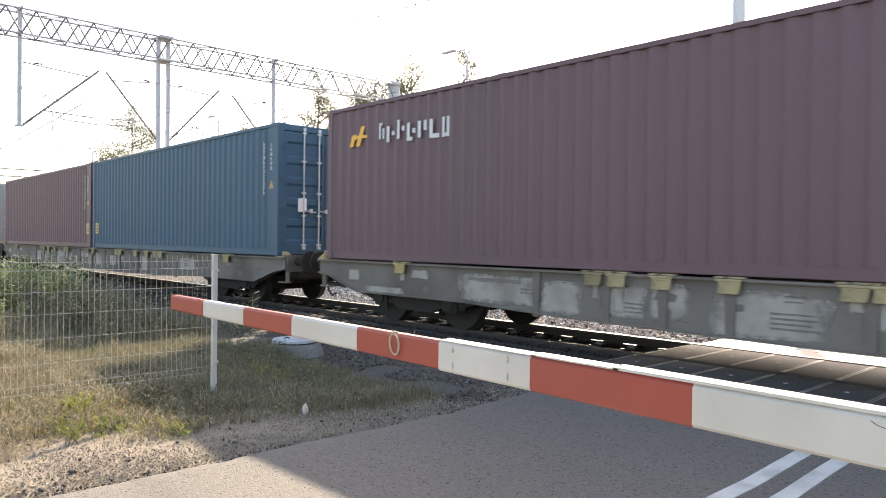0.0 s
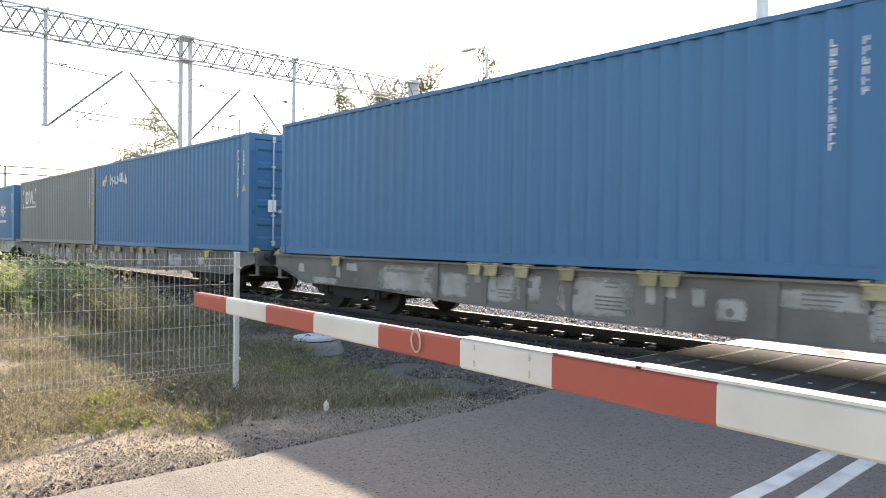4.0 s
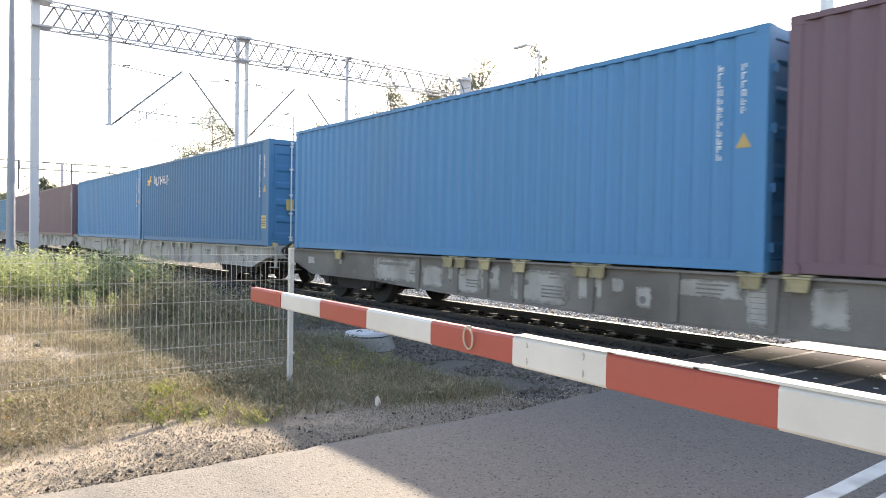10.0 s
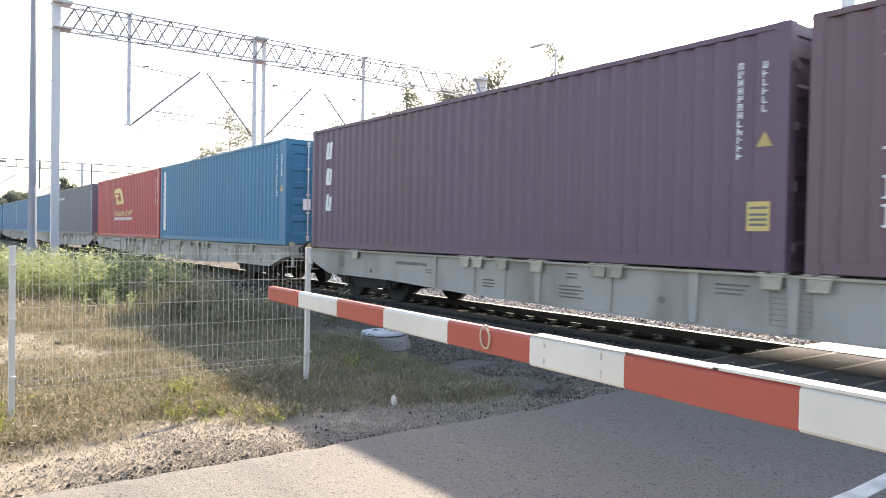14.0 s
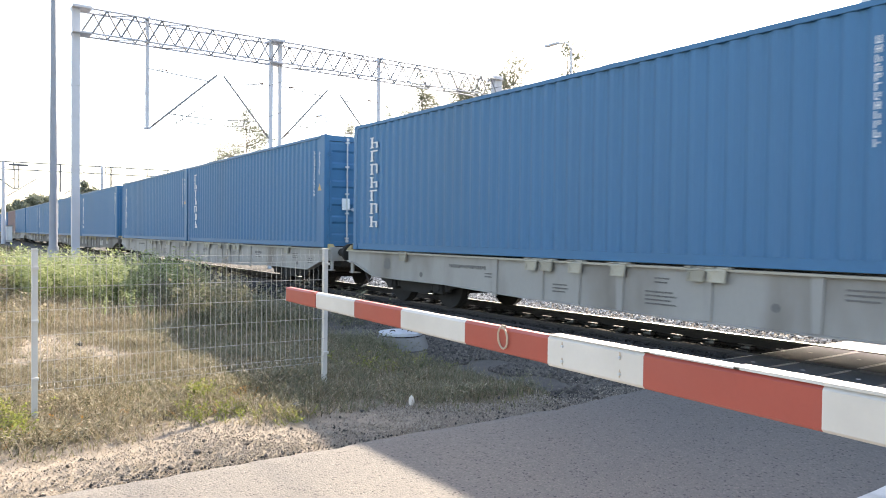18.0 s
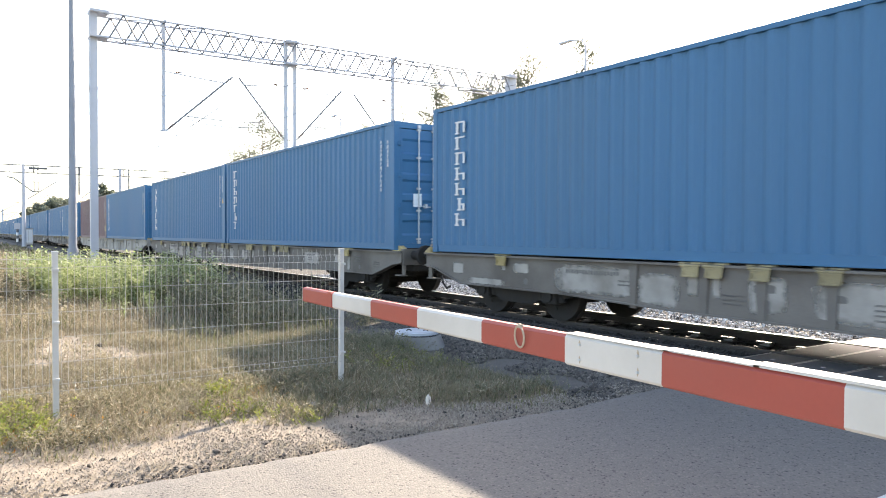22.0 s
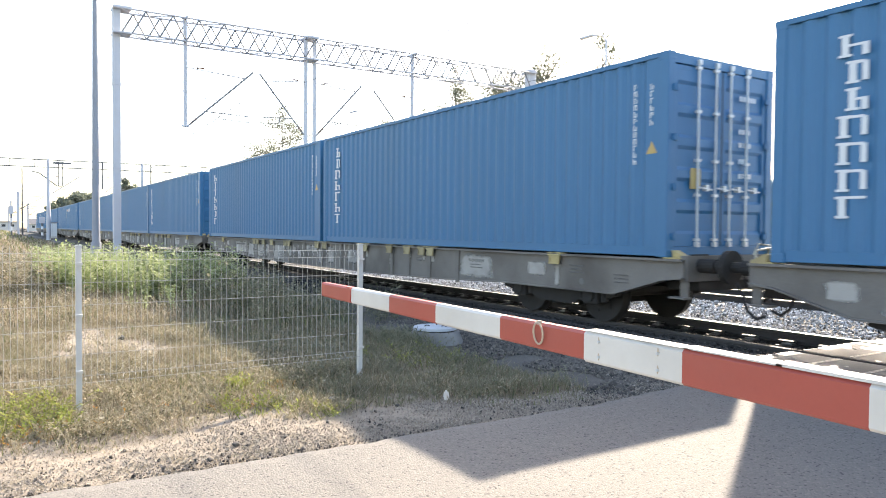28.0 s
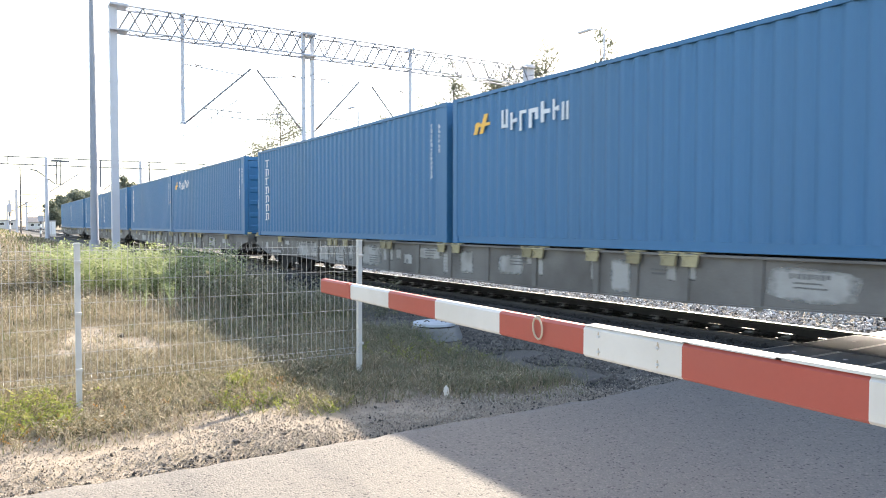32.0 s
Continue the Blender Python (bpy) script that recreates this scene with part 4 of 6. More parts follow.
def container(colour, style, seed, k):
    paint = CONTAINER_PAINT[colour]
    root = thing("shipping_container", "%s steel shipping container with %s on a wagon" % (COLOUR_WORDS[colour], MARK_WORDS[style]), "shipping container", "containers on the train")

    def mesh(key, build):
        return shared((colour, key), build)

    placed("side_panel", mesh("side", mesh_side), paint, root, "corrugated steel side")
    placed("side_panel", mesh("side", mesh_side), paint, root, "", Matrix.Translation((LONG, WIDE, 0)) @ pose(0, 0, 0, 0, 0, 180))
    placed("roof", mesh("roof", mesh_roof), paint, root, "corrugated steel roof")
    placed("floor", mesh("floor", lambda: mesh_box(0.1, LONG - 0.1, 0.05, WIDE - 0.05, 0.06, 0.14, name="floor")), paint, root)
    placed("end_wall", mesh("end", mesh_end_wall), paint, root, "corrugated blind end")
    for y in (0.0, WIDE - 0.06):
        placed("top_rail", mesh("top", lambda: mesh_box(0.15, LONG - 0.15, 0, 0.06, TALL - 0.075, TALL - 0.006, 0.006, "top_rail")), paint, root, "", at(0, y, 0))
    for y in (0.0, WIDE - 0.05):
        placed("bottom_rail", mesh("bottom", lambda: mesh_box(0.15, LONG - 0.15, 0.026, 0.06, 0.012, 0.15, 0.006, "bottom_rail")), paint, root, "", at(0, y, 0))
    for x in (0.002, LONG - 0.152):
        for y in (0.002, WIDE - 0.152):
            placed("corner_post", mesh("post", lambda: mesh_box(0, 0.15, 0, 0.15, 0.10, TALL - 0.10, 0.012, "corner_post")), paint, root, "", at(x, y, 0))
    for x in (0, LONG - 0.178):
        for y in (0, WIDE - 0.162):
            for z in (0, TALL - 0.118):
                placed("corner_casting", mesh("casting", mesh_casting), paint, root, "", at(x, y, z))
    placed("door_header", mesh("header", lambda: mesh_box(LONG - 0.12, LONG - 0.01, 0.15, WIDE - 0.15, TALL - 0.15, TALL - 0.01, 0.006, "door_header")), paint, root)
    placed("door_sill", mesh("sill", lambda: mesh_box(LONG - 0.12, LONG - 0.01, 0.15, WIDE - 0.15, 0.01, 0.15, 0.006, "door_sill")), paint, root)
    for y, rods in ((0.165, (0.49, 0.885)), (WIDE / 2 + 0.01, (0.16, 0.555))):
        leaf = placed("door", mesh("door", mesh_door), paint, root, "pressed steel door leaf", at(LONG - 0.03, y, 0.165))
        for dy in rods:
            placed("lock_rod", shared("rod", mesh_lock_rod), GALVANISED, leaf, "galvanised locking rod", at(0.0, dy, -0.02))
    for y in (0.155, WIDE - 0.155):
        for z in (0.25, 0.95, 1.65, 2.35):
            placed("hinge", mesh("hinge", mesh_hinge), paint, root, "", at(LONG - 0.005, y, z))
    placed("door_gasket", shared("gasket", lambda: mesh_box(LONG - 0.05, LONG - 0.022, WIDE / 2 - 0.012, WIDE / 2 + 0.012, 0.16, TALL - 0.16, name="door_gasket")), RUBBER, root, "black rubber seam")
    # door lettering and placard
    bm = bmesh.new()
    rnd = random.Random(seed + 50)
    for z, n in ((TALL - 0.55, 5), (TALL - 1.05, 4), (TALL - 1.25, 4), (TALL - 1.5, 3), (TALL - 1.72, 4)):
        y = WIDE / 2 + 0.40
        for _ in range(n):
            w = rnd.uniform(0.03, 0.07)
            box(bm, LONG - 0.021, LONG - 0.017, y, y + w, z, z + 0.075)
            y += w + 0.03
    part("door_code", bm, LETTER, root, "white code lines on the door, too small to read")["kind"] = "stuff"
    bm = bmesh.new()
    box(bm, LONG - 0.022, LONG - 0.017, 0.52, 0.74, 0.98, 1.28)
    part("door_placard", bm, PLAIN_WHITE if rnd.random() < 0.6 else STICKER, root, "placard on the door")
    side_marks(root, style, seed, k)
    return root


# ---- the wagon ----
def side_outline():
    """One side beam's outline in x and z: cut high at the ends, deep belly in the middle."""
    mid = (FRONT_X + LONG) / 2
    half = [(-0.28, 1.14), (-0.28, 0.88), (0.06, 0.84), (1.0, 0.57), (3.8, 0.565), (6.0, 0.49), (9.2, 0.445)]
    return half + [(2 * mid - x, z) for x, z in half[::-1]]


def mesh_side_beam():
    bm = bmesh.new()
    out = side_outline()
    prism(bm, out, 0.03, 0.055)
    low = out[1:-1]
    prism(bm, low + [(x, z + 0.022) for x, z in low[::-1]], -0.02, 0.16)
    return finish(bm, "side_beam")


def mesh_top_flange():
    bm = bmesh.new()
    mid = (FRONT_X + LONG) / 2
    box(bm, -0.28, 2 * mid + 0.28, -0.035, 0.16, 1.118, 1.150)
    return finish(bm, "top_flange")


def mesh_stiffener():
    bm = bmesh.new()
    prism(bm, [(-0.05, 0.475), (0.05, 0.475), (0.075, 1.12), (-0.075, 1.12)], 0.0, 0.032)
    return finish(bm, "stiffener")


def mesh_support(double=False):
    """Folding container support: a hinged plate on the beam's face, with its spigot on top."""
    bm = bmesh.new()
    # the hinged flap: a plate inside a raised rim
    prism(bm, [(-0.115, 0.985), (0.105, 0.985), (0.13, 1.112), (-0.10, 1.112)], -0.052, -0.037)
    for x0, x1, z0, z1 in ((-0.125, 0.115, 0.975, 0.995), (-0.115, 0.14, 1.092, 1.114)):
        box(bm, x0, x1, -0.064, -0.037, z0, z1, 0.003)
    for x0, x1 in ((-0.125, -0.105), (0.105, 0.125)):
        prism(bm, [(x0, 0.985), (x1, 0.985), (x1 + 0.02, 1.105), (x0 + 0.02, 1.105)], -0.064, -0.037)
    for x in (-0.17, 0.07):
        box(bm, x, x + 0.10, -0.055, 0.06, 1.151, 1.172, 0.005)
    box(bm, -0.045, 0.045, 0.02, 0.10, 1.151, 1.170, 0.008)
    tube(bm, (-0.15, -0.05, 1.128), (0.15, -0.05, 1.128), 0.016, 6)
    for x in (-0.07, 0.06):
        tube(bm, (x, -0.060, 1.045), (x, -0.050, 1.045), 0.012, 8)
    return finish(bm, "container_support")


def mesh_bogie_side():
    """A side frame seen from outside, with two axle boxes and their springs."""
    bm = bmesh.new()
    prism(bm, [(-1.42, 0.44), (-1.42, 0.62), (-0.55, 0.70), (-0.35, 0.78), (0.35, 0.78), (0.55, 0.70), (1.42, 0.62), (1.42, 0.46), (1.15, 0.38), (0.66, 0.36), (0.42, 0.26), (-0.42, 0.26), (-0.66, 0.36), (-1.15, 0.38)], -0.06, 0.06)
    for x in (-0.9, 0.9):
        box(bm, x - 0.17, x + 0.17, -0.12, 0.08, 0.30, 0.56, 0.03)
        tube(bm, (x, -0.15, 0.43), (x, 0.0, 0.43), 0.10, 12)
        for dx in (-0.24, 0.24):
            tube(bm, (x + dx, -0.02, 0.34), (x + dx, -0.02, 0.60), 0.065, 10)
    return finish(bm, "bogie_side_frame")


def mesh_bolster():
    bm = bmesh.new()
    box(bm, -0.25, 0.25, -0.95, 0.95, 0.48, 0.74, 0.04)
    tube(bm, (0, 0, 0.74), (0, 0, 0.80), 0.2, 14)
    return finish(bm, "bolster")


def mesh_brake_gear():
    """Hanging brake beams with their blocks beside the wheels, and the pull rods between."""
    bm = bmesh.new()
    for s in (-1, 1):
        box(bm, s * 0.36, s * 0.44, -0.86, 0.86, 0.22, 0.34, 0.01)
        for y in (-0.77, 0.77):
            prism(bm, [(s * 0.40, 0.20), (s * 0.47, 0.22), (s * 0.43, 0.45), (s * 0.50, 0.64), (s * 0.40, 0.64)], y - 0.05, y + 0.05)
    for y in (-0.2, 0.2):
        tube(bm, (-0.42, y, 0.28), (0.42, y, 0.28), 0.025, 6)
    return finish(bm, "brake_gear")


def mesh_wheelset():
    """Axle along y with two wheels: dished disc, tread and flange."""
    bm = bmesh.new()
    tube(bm, (0, -1.0, 0), (0, 1.0, 0), 0.08, 10)
    for s in (-1, 1):
        tube(bm, (0, s * 0.70, 0), (0, s * 0.835, 0), 0.46, 28)
        tube(bm, (0, s * 0.68, 0), (0, s * 0.71, 0), 0.488, 28)
        tube(bm, (0, s * 0.83, 0), (0, s * 0.88, 0), 0.13, 14)
        for i in range(6):
            a = i * math.pi / 3
            tube(bm, (0.29 * math.cos(a), s * 0.832, 0.29 * math.sin(a)), (0.29 * math.cos(a), s * 0.846, 0.29 * math.sin(a)), 0.035, 8)
    return finish(bm, "wheelset")


def mesh_buffer():
    bm = bmesh.new()
    tube(bm, (0.0, 0, 0), (-0.30, 0, 0), 0.10, 14)
    tube(bm, (-0.26, 0, 0), (-0.465, 0, 0), 0.075, 12)
    tube(bm, (-0.465, 0, 0), (-0.505, 0, 0), 0.225, 20)
    box(bm, -0.03, 0.0, -0.18, 0.18, -0.16, 0.16)
    return finish(bm, "buffer")


def mesh_coupling():
    bm = bmesh.new()
    box(bm, -0.35, 0.0, -0.03, 0.03, -0.06, 0.05, 0.015)
    bent_tube(bm, [(-0.30, -0.05, 0.0), (-0.42, -0.06, -0.22), (-0.45, 0.06, -0.22), (-0.30, 0.05, 0.0)], 0.02)
    tube(bm, (-0.43, 0, -0.22), (-0.55, 0, -0.48), 0.025, 8)
    return finish(bm, "screw_coupling")


def mesh_hose():
    bm = bmesh.new()
    pts = [(0.0, 0, 0.0), (-0.18, 0, -0.02), (-0.30, 0, -0.20), (-0.38, 0, -0.42), (-0.52, 0, -0.52), (-0.66, 0, -0.46)]
    bent_tube(bm, pts, 0.024, 8)
    return finish(bm, "brake_hose")


def mesh_end_rail():
    """Shunter's hand rail across the end sill."""
    bm = bmesh.new()
    bent_tube(bm, [(-0.26, 0.12, 1.10), (-0.30, 0.16, 1.30), (-0.30, 0.75, 1.36), (-0.30, 0.95, 1.10)], 0.015, 6)
    return finish(bm, "hand_rail")


def mesh_step_iron():
    """A flat hanger down from the sill, with a tread at its foot."""
    bm = bmesh.new()
    box(bm, -0.30, -0.17, 0.0, 0.035, 0.62, 1.15, 0.006)
    box(bm, -0.32, -0.05, -0.03, 0.14, 0.60, 0.625, 0.004)
    return finish(bm, "step_iron")


def mesh_lever():
    bm = bmesh.new()
    bent_tube(bm, [(-0.34, 0.28, 0.98), (-0.36, 0.30, 0.70), (-0.36, 0.36, 0.66), (-0.36, 1.1, 0.72), (-0.36, 1.2, 0.95)], 0.014, 6)
    return finish(bm, "uncoupling_lever")


def mesh_underframe():
    bm = bmesh.new()
    end = FRONT_X + LONG
    box(bm, 0.2, end - 0.2, WIDE / 2 - 0.16, WIDE / 2 + 0.16, 0.66, 1.04)
    for x in (2.4, 6.5, 9.6, 12.3, 15.0, 18.1, end - 2.4):
        box(bm, x - 0.09, x + 0.09, 0.06, WIDE - 0.06, 0.78, 1.05)
    for x in (7.4, 16.5):
        tube(bm, (x, 0.7, 0.66), (x + 1.3, 0.7, 0.66), 0.16, 12)
    tube(bm, (2.0, 1.6, 0.62), (end - 2.0, 1.6, 0.62), 0.03, 6)
    return finish(bm, "underframe")


def mesh_headstock():
    bm = bmesh.new()
    box(bm, -0.32, -0.20, 0.06, WIDE - 0.06, 0.84, 1.20, 0.01)
    return finish(bm, "headstock")


def mesh_corner_block():
    bm = bmesh.new()
    box(bm, -0.22, 0.06, -0.03, 0.20, 1.151, 1.169, 0.006)
    prism(bm, [(-0.24, 1.143), (-0.04, 1.143), (-0.015, 1.27), (-0.05, 1.27), (-0.24, 1.18)], -0.03, 0.10)
    return finish(bm, "corner_support")


SUPPORTS = (2.3, 6.3, 6.66, 7.3, 8.15, 9.45, 9.75)
BOGIES = (2.5, FRONT_X + LONG - 2.5)
WHEELSETS = {-0.9: [], 0.9: []}


SUPPORT_LOOK = {"yellow": lambda: (shared("support yellow", mesh_support), YELLOW), "pale": lambda: (shared("support pale", mesh_support), PALE_SUPPORT),
                "brown": lambda: (shared("support brown", mesh_support), BROWN_SUPPORT)}


def wagon(grey, seed):
    paint = WAGON_GREY if grey else WAGON_BROWN
    tone = "light grey" if grey else "grimy grey-brown"
    root = thing("container_wagon", "%s flat wagon carrying two containers on the track" % tone, "freight wagon", "wagons of the train")
    key = "g" if grey else "b"
    end = FRONT_X + LONG
    flip = Matrix.Translation((end, WIDE, 0)) @ pose(0, 0, 0, 0, 0, 180)
    for side, m in enumerate((None, flip)):
        beam = placed("side_beam", shared((key, "beam"), mesh_side_beam), paint, root, "deep fish-bellied side beam" if side == 0 else "", m)
        placed("top_flange", shared((key, "flange"), mesh_top_flange), PALE_SUPPORT if grey else paint, beam, "worn top flange")
        for x in (5.3, 6.48, 7.3, 8.15, 9.6, 11.0, 12.3, 13.6, 15.0, 16.5, 17.3, 18.2, 19.3):
            placed("stiffener", shared((key, "stiff"), mesh_stiffener), paint, beam, "", at(x, 0, 0))
        for x in SUPPORTS + tuple(end - x for x in SUPPORTS) + (12.05, 12.6):
            placed("container_support", *SUPPORT_LOOK["yellow" if (x in (2.3, end - 2.3) and not grey) or (seed == 104 and x < 12) else "pale" if grey else "brown"](), root, "folding container support" if side == 0 else "",
                   (m or Matrix.Identity(4)) @ at(x, 0, 0))
    placed("underframe", shared((key, "frame"), mesh_underframe), IRON, root, "dark centre sill, cross members and brake gear")
    for m in (None, flip):
        h = placed("headstock", shared((key, "head"), mesh_headstock), paint, root, "end sill", m)
        placed("draw_gear_box", shared("drawbox", lambda: mesh_box(-0.30, 0.25, 0.35, WIDE - 0.35, 0.70, 0.838, 0.01, "draw_gear_box")), IRON, h, "dark draw gear under the sill")
        for y in (WIDE / 2 - 0.875, WIDE / 2 + 0.875):
            placed("buffer", shared("buffer", mesh_buffer), IRON, h, "round buffer", at(-0.285, y, 1.06))
        placed("screw_coupling", shared("coupling", mesh_coupling), IRON, h, "", at(-0.32, WIDE / 2, 1.03))
        placed("brake_hose", shared("hose", mesh_hose), RUBBER, h, "", at(-0.32, WIDE / 2 + 0.35, 0.86))
        placed("hand_rail", shared("endrail", mesh_end_rail), PALE_SUPPORT, h)
        for y in (0.10, WIDE - 0.14):
            placed("step_iron", shared((key, "step"), mesh_step_iron), paint, h, "step iron hanging at the corner", at(0, y, 0))
        placed("uncoupling_lever", shared("lever", mesh_lever), IRON, h)
        for y, s in ((0.0, 1), (WIDE - 0.2, 1)):
            placed("corner_support", shared("cornerblock", mesh_corner_block), YELLOW, root, "yellow corner support", (m or Matrix.Identity(4)) @ at(0, y, 0))
    for x in BOGIES:
        bog = thing("bogie", "", "", m=at(x, WIDE / 2, RAIL_Z))
        bog.parent = root
        bog["label"] = "two-axle bogie"
        placed("bolster", shared("bolster", mesh_bolster), IRON, bog)
        placed("brake_gear", shared("brakes", mesh_brake_gear), IRON, bog, "hanging brake beams and blocks")
        for dx in (-1.3, 1.3):
            placed("end_beam", shared("endbeam", lambda: mesh_box(-0.06, 0.06, -0.95, 0.95, 0.50, 0.60, 0.01, "end_beam")), IRON, bog, "", at(dx, 0, 0))
        for y, r in ((-1.0, 0), (1.0, 180)):
            placed("side_frame", shared("bogieside", mesh_bogie_side), IRON, bog, "", at(0, y, 0, r))
        for dx in (-0.9, 0.9):
            w = placed("wheelset", shared("wheelset", mesh_wheelset), IRON, bog, "", at(dx, 0, 0.46))
            WHEELSETS[dx].append(w)
    # painted fields and stencils on the near beam
    face = 0.0285
    rnd = random.Random(seed)

    def field(x0, x1, z0, z1, mat=PATCH, label="pale repainted field", lift=0.0):
        bm = bmesh.new()
        cx, cz, hw, hh = (x0 + x1) / 2, (z0 + z1) / 2, (x1 - x0) / 2, (z1 - z0) / 2
        rim = []
        for i in range(22):
            a = -2 * math.pi * i / 22
            c, s = math.cos(a), math.sin(a)
            k = 1.0 + 0.20 * noise.noise((c * 1.7 + x0 * 3, s * 1.7, seed * 0.37)) - rnd.uniform(0, 0.05)
            rim.append((cx + hw * k * math.copysign(abs(c) ** 0.45, c), min(1.062, cz + hh * k * math.copysign(abs(s) ** 0.45, s))))
        prism(bm, rim, face - 0.003 - lift, face - lift)
        return part("paint_field", bm, mat, root, label)

    def stencil(x, z, rows, high, step):
        part("stencil", bars(rows, x, z, high, step, seed + int(x * 10), face=face - 0.004), INK, root, "black stencilled code, not readable")["kind"] = "stuff"

    if not grey:
        for x0, x1, z0, z1 in ((0.72, 1.0, 0.76, 0.99), (1.25, 2.3, 0.60, 0.72), (2.55, 2.95, 0.86, 1.05), (3.64, 5.35, 0.575, 1.06), (5.42, 6.05, 0.53, 1.0), (6.42, 7.06, 0.53, 1.02), (7.12, 7.58, 0.57, 1.04), (7.92, 9.2, 0.49, 1.04), (9.55, 9.75, 0.8, 1.0), (10.0, 10.15, 0.75, 1.0),
                               (10.35, 10.65, 0.6, 0.9), (10.95, 12.0, 0.80, 1.05), (12.0, 12.22, 0.50, 1.05), (12.7, 13.1, 0.55, 1.04), (14.0, 14.6, 0.62, 1.0), (16.8, 17.2, 0.52, 1.02), (19.4, 20.5, 0.62, 1.04), (21.5, 22.0, 0.75, 1.0)):
            if rnd.random() < 0.9:
                field(x0 + rnd.uniform(-.06, .02), x1 + rnd.uniform(0, .08), z0 + rnd.uniform(-.02, .04), z1)
        # pale runs below the folding supports
        for x in SUPPORTS + tuple(end - x for x in SUPPORTS):
            w = rnd.uniform(0.05, 0.10)
            field(x - w, x + w, 0.98 - rnd.uniform(0.1, 0.38), 1.05, lift=0.0035, label="pale run of paint")
        for x, z, w, h in ((7.33, 0.88, 0.15, 0.055), (8.2, 0.82, 0.11, 0.045), (7.34, 0.66, 0.07, 0.09)):
            field(x - w, x + w, z - h, z + h, INK, "dark worn spot", 0.0045)
    for x, z, rows in ((3.9, 0.98, (1.1,)), (5.0, 0.86, (0.3, 0.26)), (6.75, 0.78, (0.3, 0.34, 0.28)), (8.6, 0.80, (0.45, 0.5, 0.42, 0.5)), (8.75, 0.99, (0.24, 0.2)), (11.3, 1.0, (0.45, 0.4, 0.35)), (14.3, 0.95, (0.42, 0.5, 0.36)), (17.6, 0.92, (0.3, 0.25)), (19.7, 0.97, (0.5,)), (19.75, 0.87, (0.35, 0.4)), (22.6, 0.98, (0.35, 0.3, 0.35)), (23.6, 0.88, (0.3, 0.28, 0.3))):
        stencil(x, z, rows, 0.022 if len(rows) > 1 else 0.065, 0.055)
    if grey:
        field(1.42, 1.68, 0.76, 1.0, INK, "dark grimy plate mark", 0.0005)
    # load table: a ruled grid
    bm = bmesh.new()
    for i in range(8):
        box(bm, 12.02, 12.5, face - 0.0075, face - 0.0035, 0.55 + i * 0.065, 0.556 + i * 0.065)
    for x in (12.02, 12.3, 12.494):
        box(bm, x, x + 0.006, face - 0.0075, face - 0.0035, 0.55, 1.005)
    part("load_table", bm, INK, root, "black ruled load table")["kind"] = "stuff"
    for x in (2.9, 10.5, 22.9):
        bm = bmesh.new()
        tube(bm, (x, face - 0.004, 0.72), (x, face + 0.02, 0.72), 0.055, 12)
        part("drain_hole", bm, INK, root)
    return root


# the train from its head back: wagon paint (grey or not), then the trailing and the leading container
MAKE_UP = [
    (False, "maroon", "wordmark", "maroon", "plain"), (False, "maroon", "plain", "navy", "plain"), (False, "blue", "plain", "white", "plain"), (False, "green_grey", "framed", "blue", "wordmark"),
    (True, "maroon", "wordmark", "blue", "slogan"), (False, "bright_blue", "plain", "maroon", "plain"), (True, "bright_blue", "plain", "blue", "wordmark"), (True, "purple", "letters", "maroon", "upright"),
    (True, "red", "yellow_mark", "teal_blue", "ribbon"), (True, "blue", "upright", "slate", "bird"), (True, "blue", "upright", "blue", "upright"), (False, "blue", "upright", "blue", "upright"), (False, "blue", "upright", "blue", "upright"),
    (True, "maroon", "plain", "blue", "upright"), (False, "blue", "upright", "blue", "upright"), (False, "blue", "upright", "blue", "upright"), (False, "blue", "upright", "blue", "upright"), (False, "blue", "upright", "blue", "wordmark"),
    (False, "blue", "upright", "blue", "wordmark"), (False, "blue", "upright", "blue", "upright"), (False, "blue", "plain", "blue", "upright")]
TRAIN = []                             # each moving thing with its place behind the train's first joint
for k, (grey, c_rear, s_rear, c_front, s_front) in enumerate(MAKE_UP):
    back = -k * PITCH + (0.3 if k == 0 else 0.0)       # the first coupling stands a little wider
    TRAIN.append((wagon(grey, 100 + k), back, FACE, 0.0))
    TRAIN.append((container(c_rear, s_rear, 200 + k, (k, "rear")), back, FACE, LOAD_Z))
    TRAIN.append((container(c_front, s_front, 300 + k, (k, "front")), back + FRONT_X, FACE, LOAD_Z))


def train_place(t):
    """Where the trailing corner of the first wagon's load stands, in metres along the track."""
    return -12.184 + 12.4468 * t + 0.014183 * t ** 2 + 0.00085025 * t ** 3 - 7.447e-6 * t ** 4


# ---- the barrier across the road ----
BOOM_Y = 2.0
NEAR = BOOM_Y / 3.0


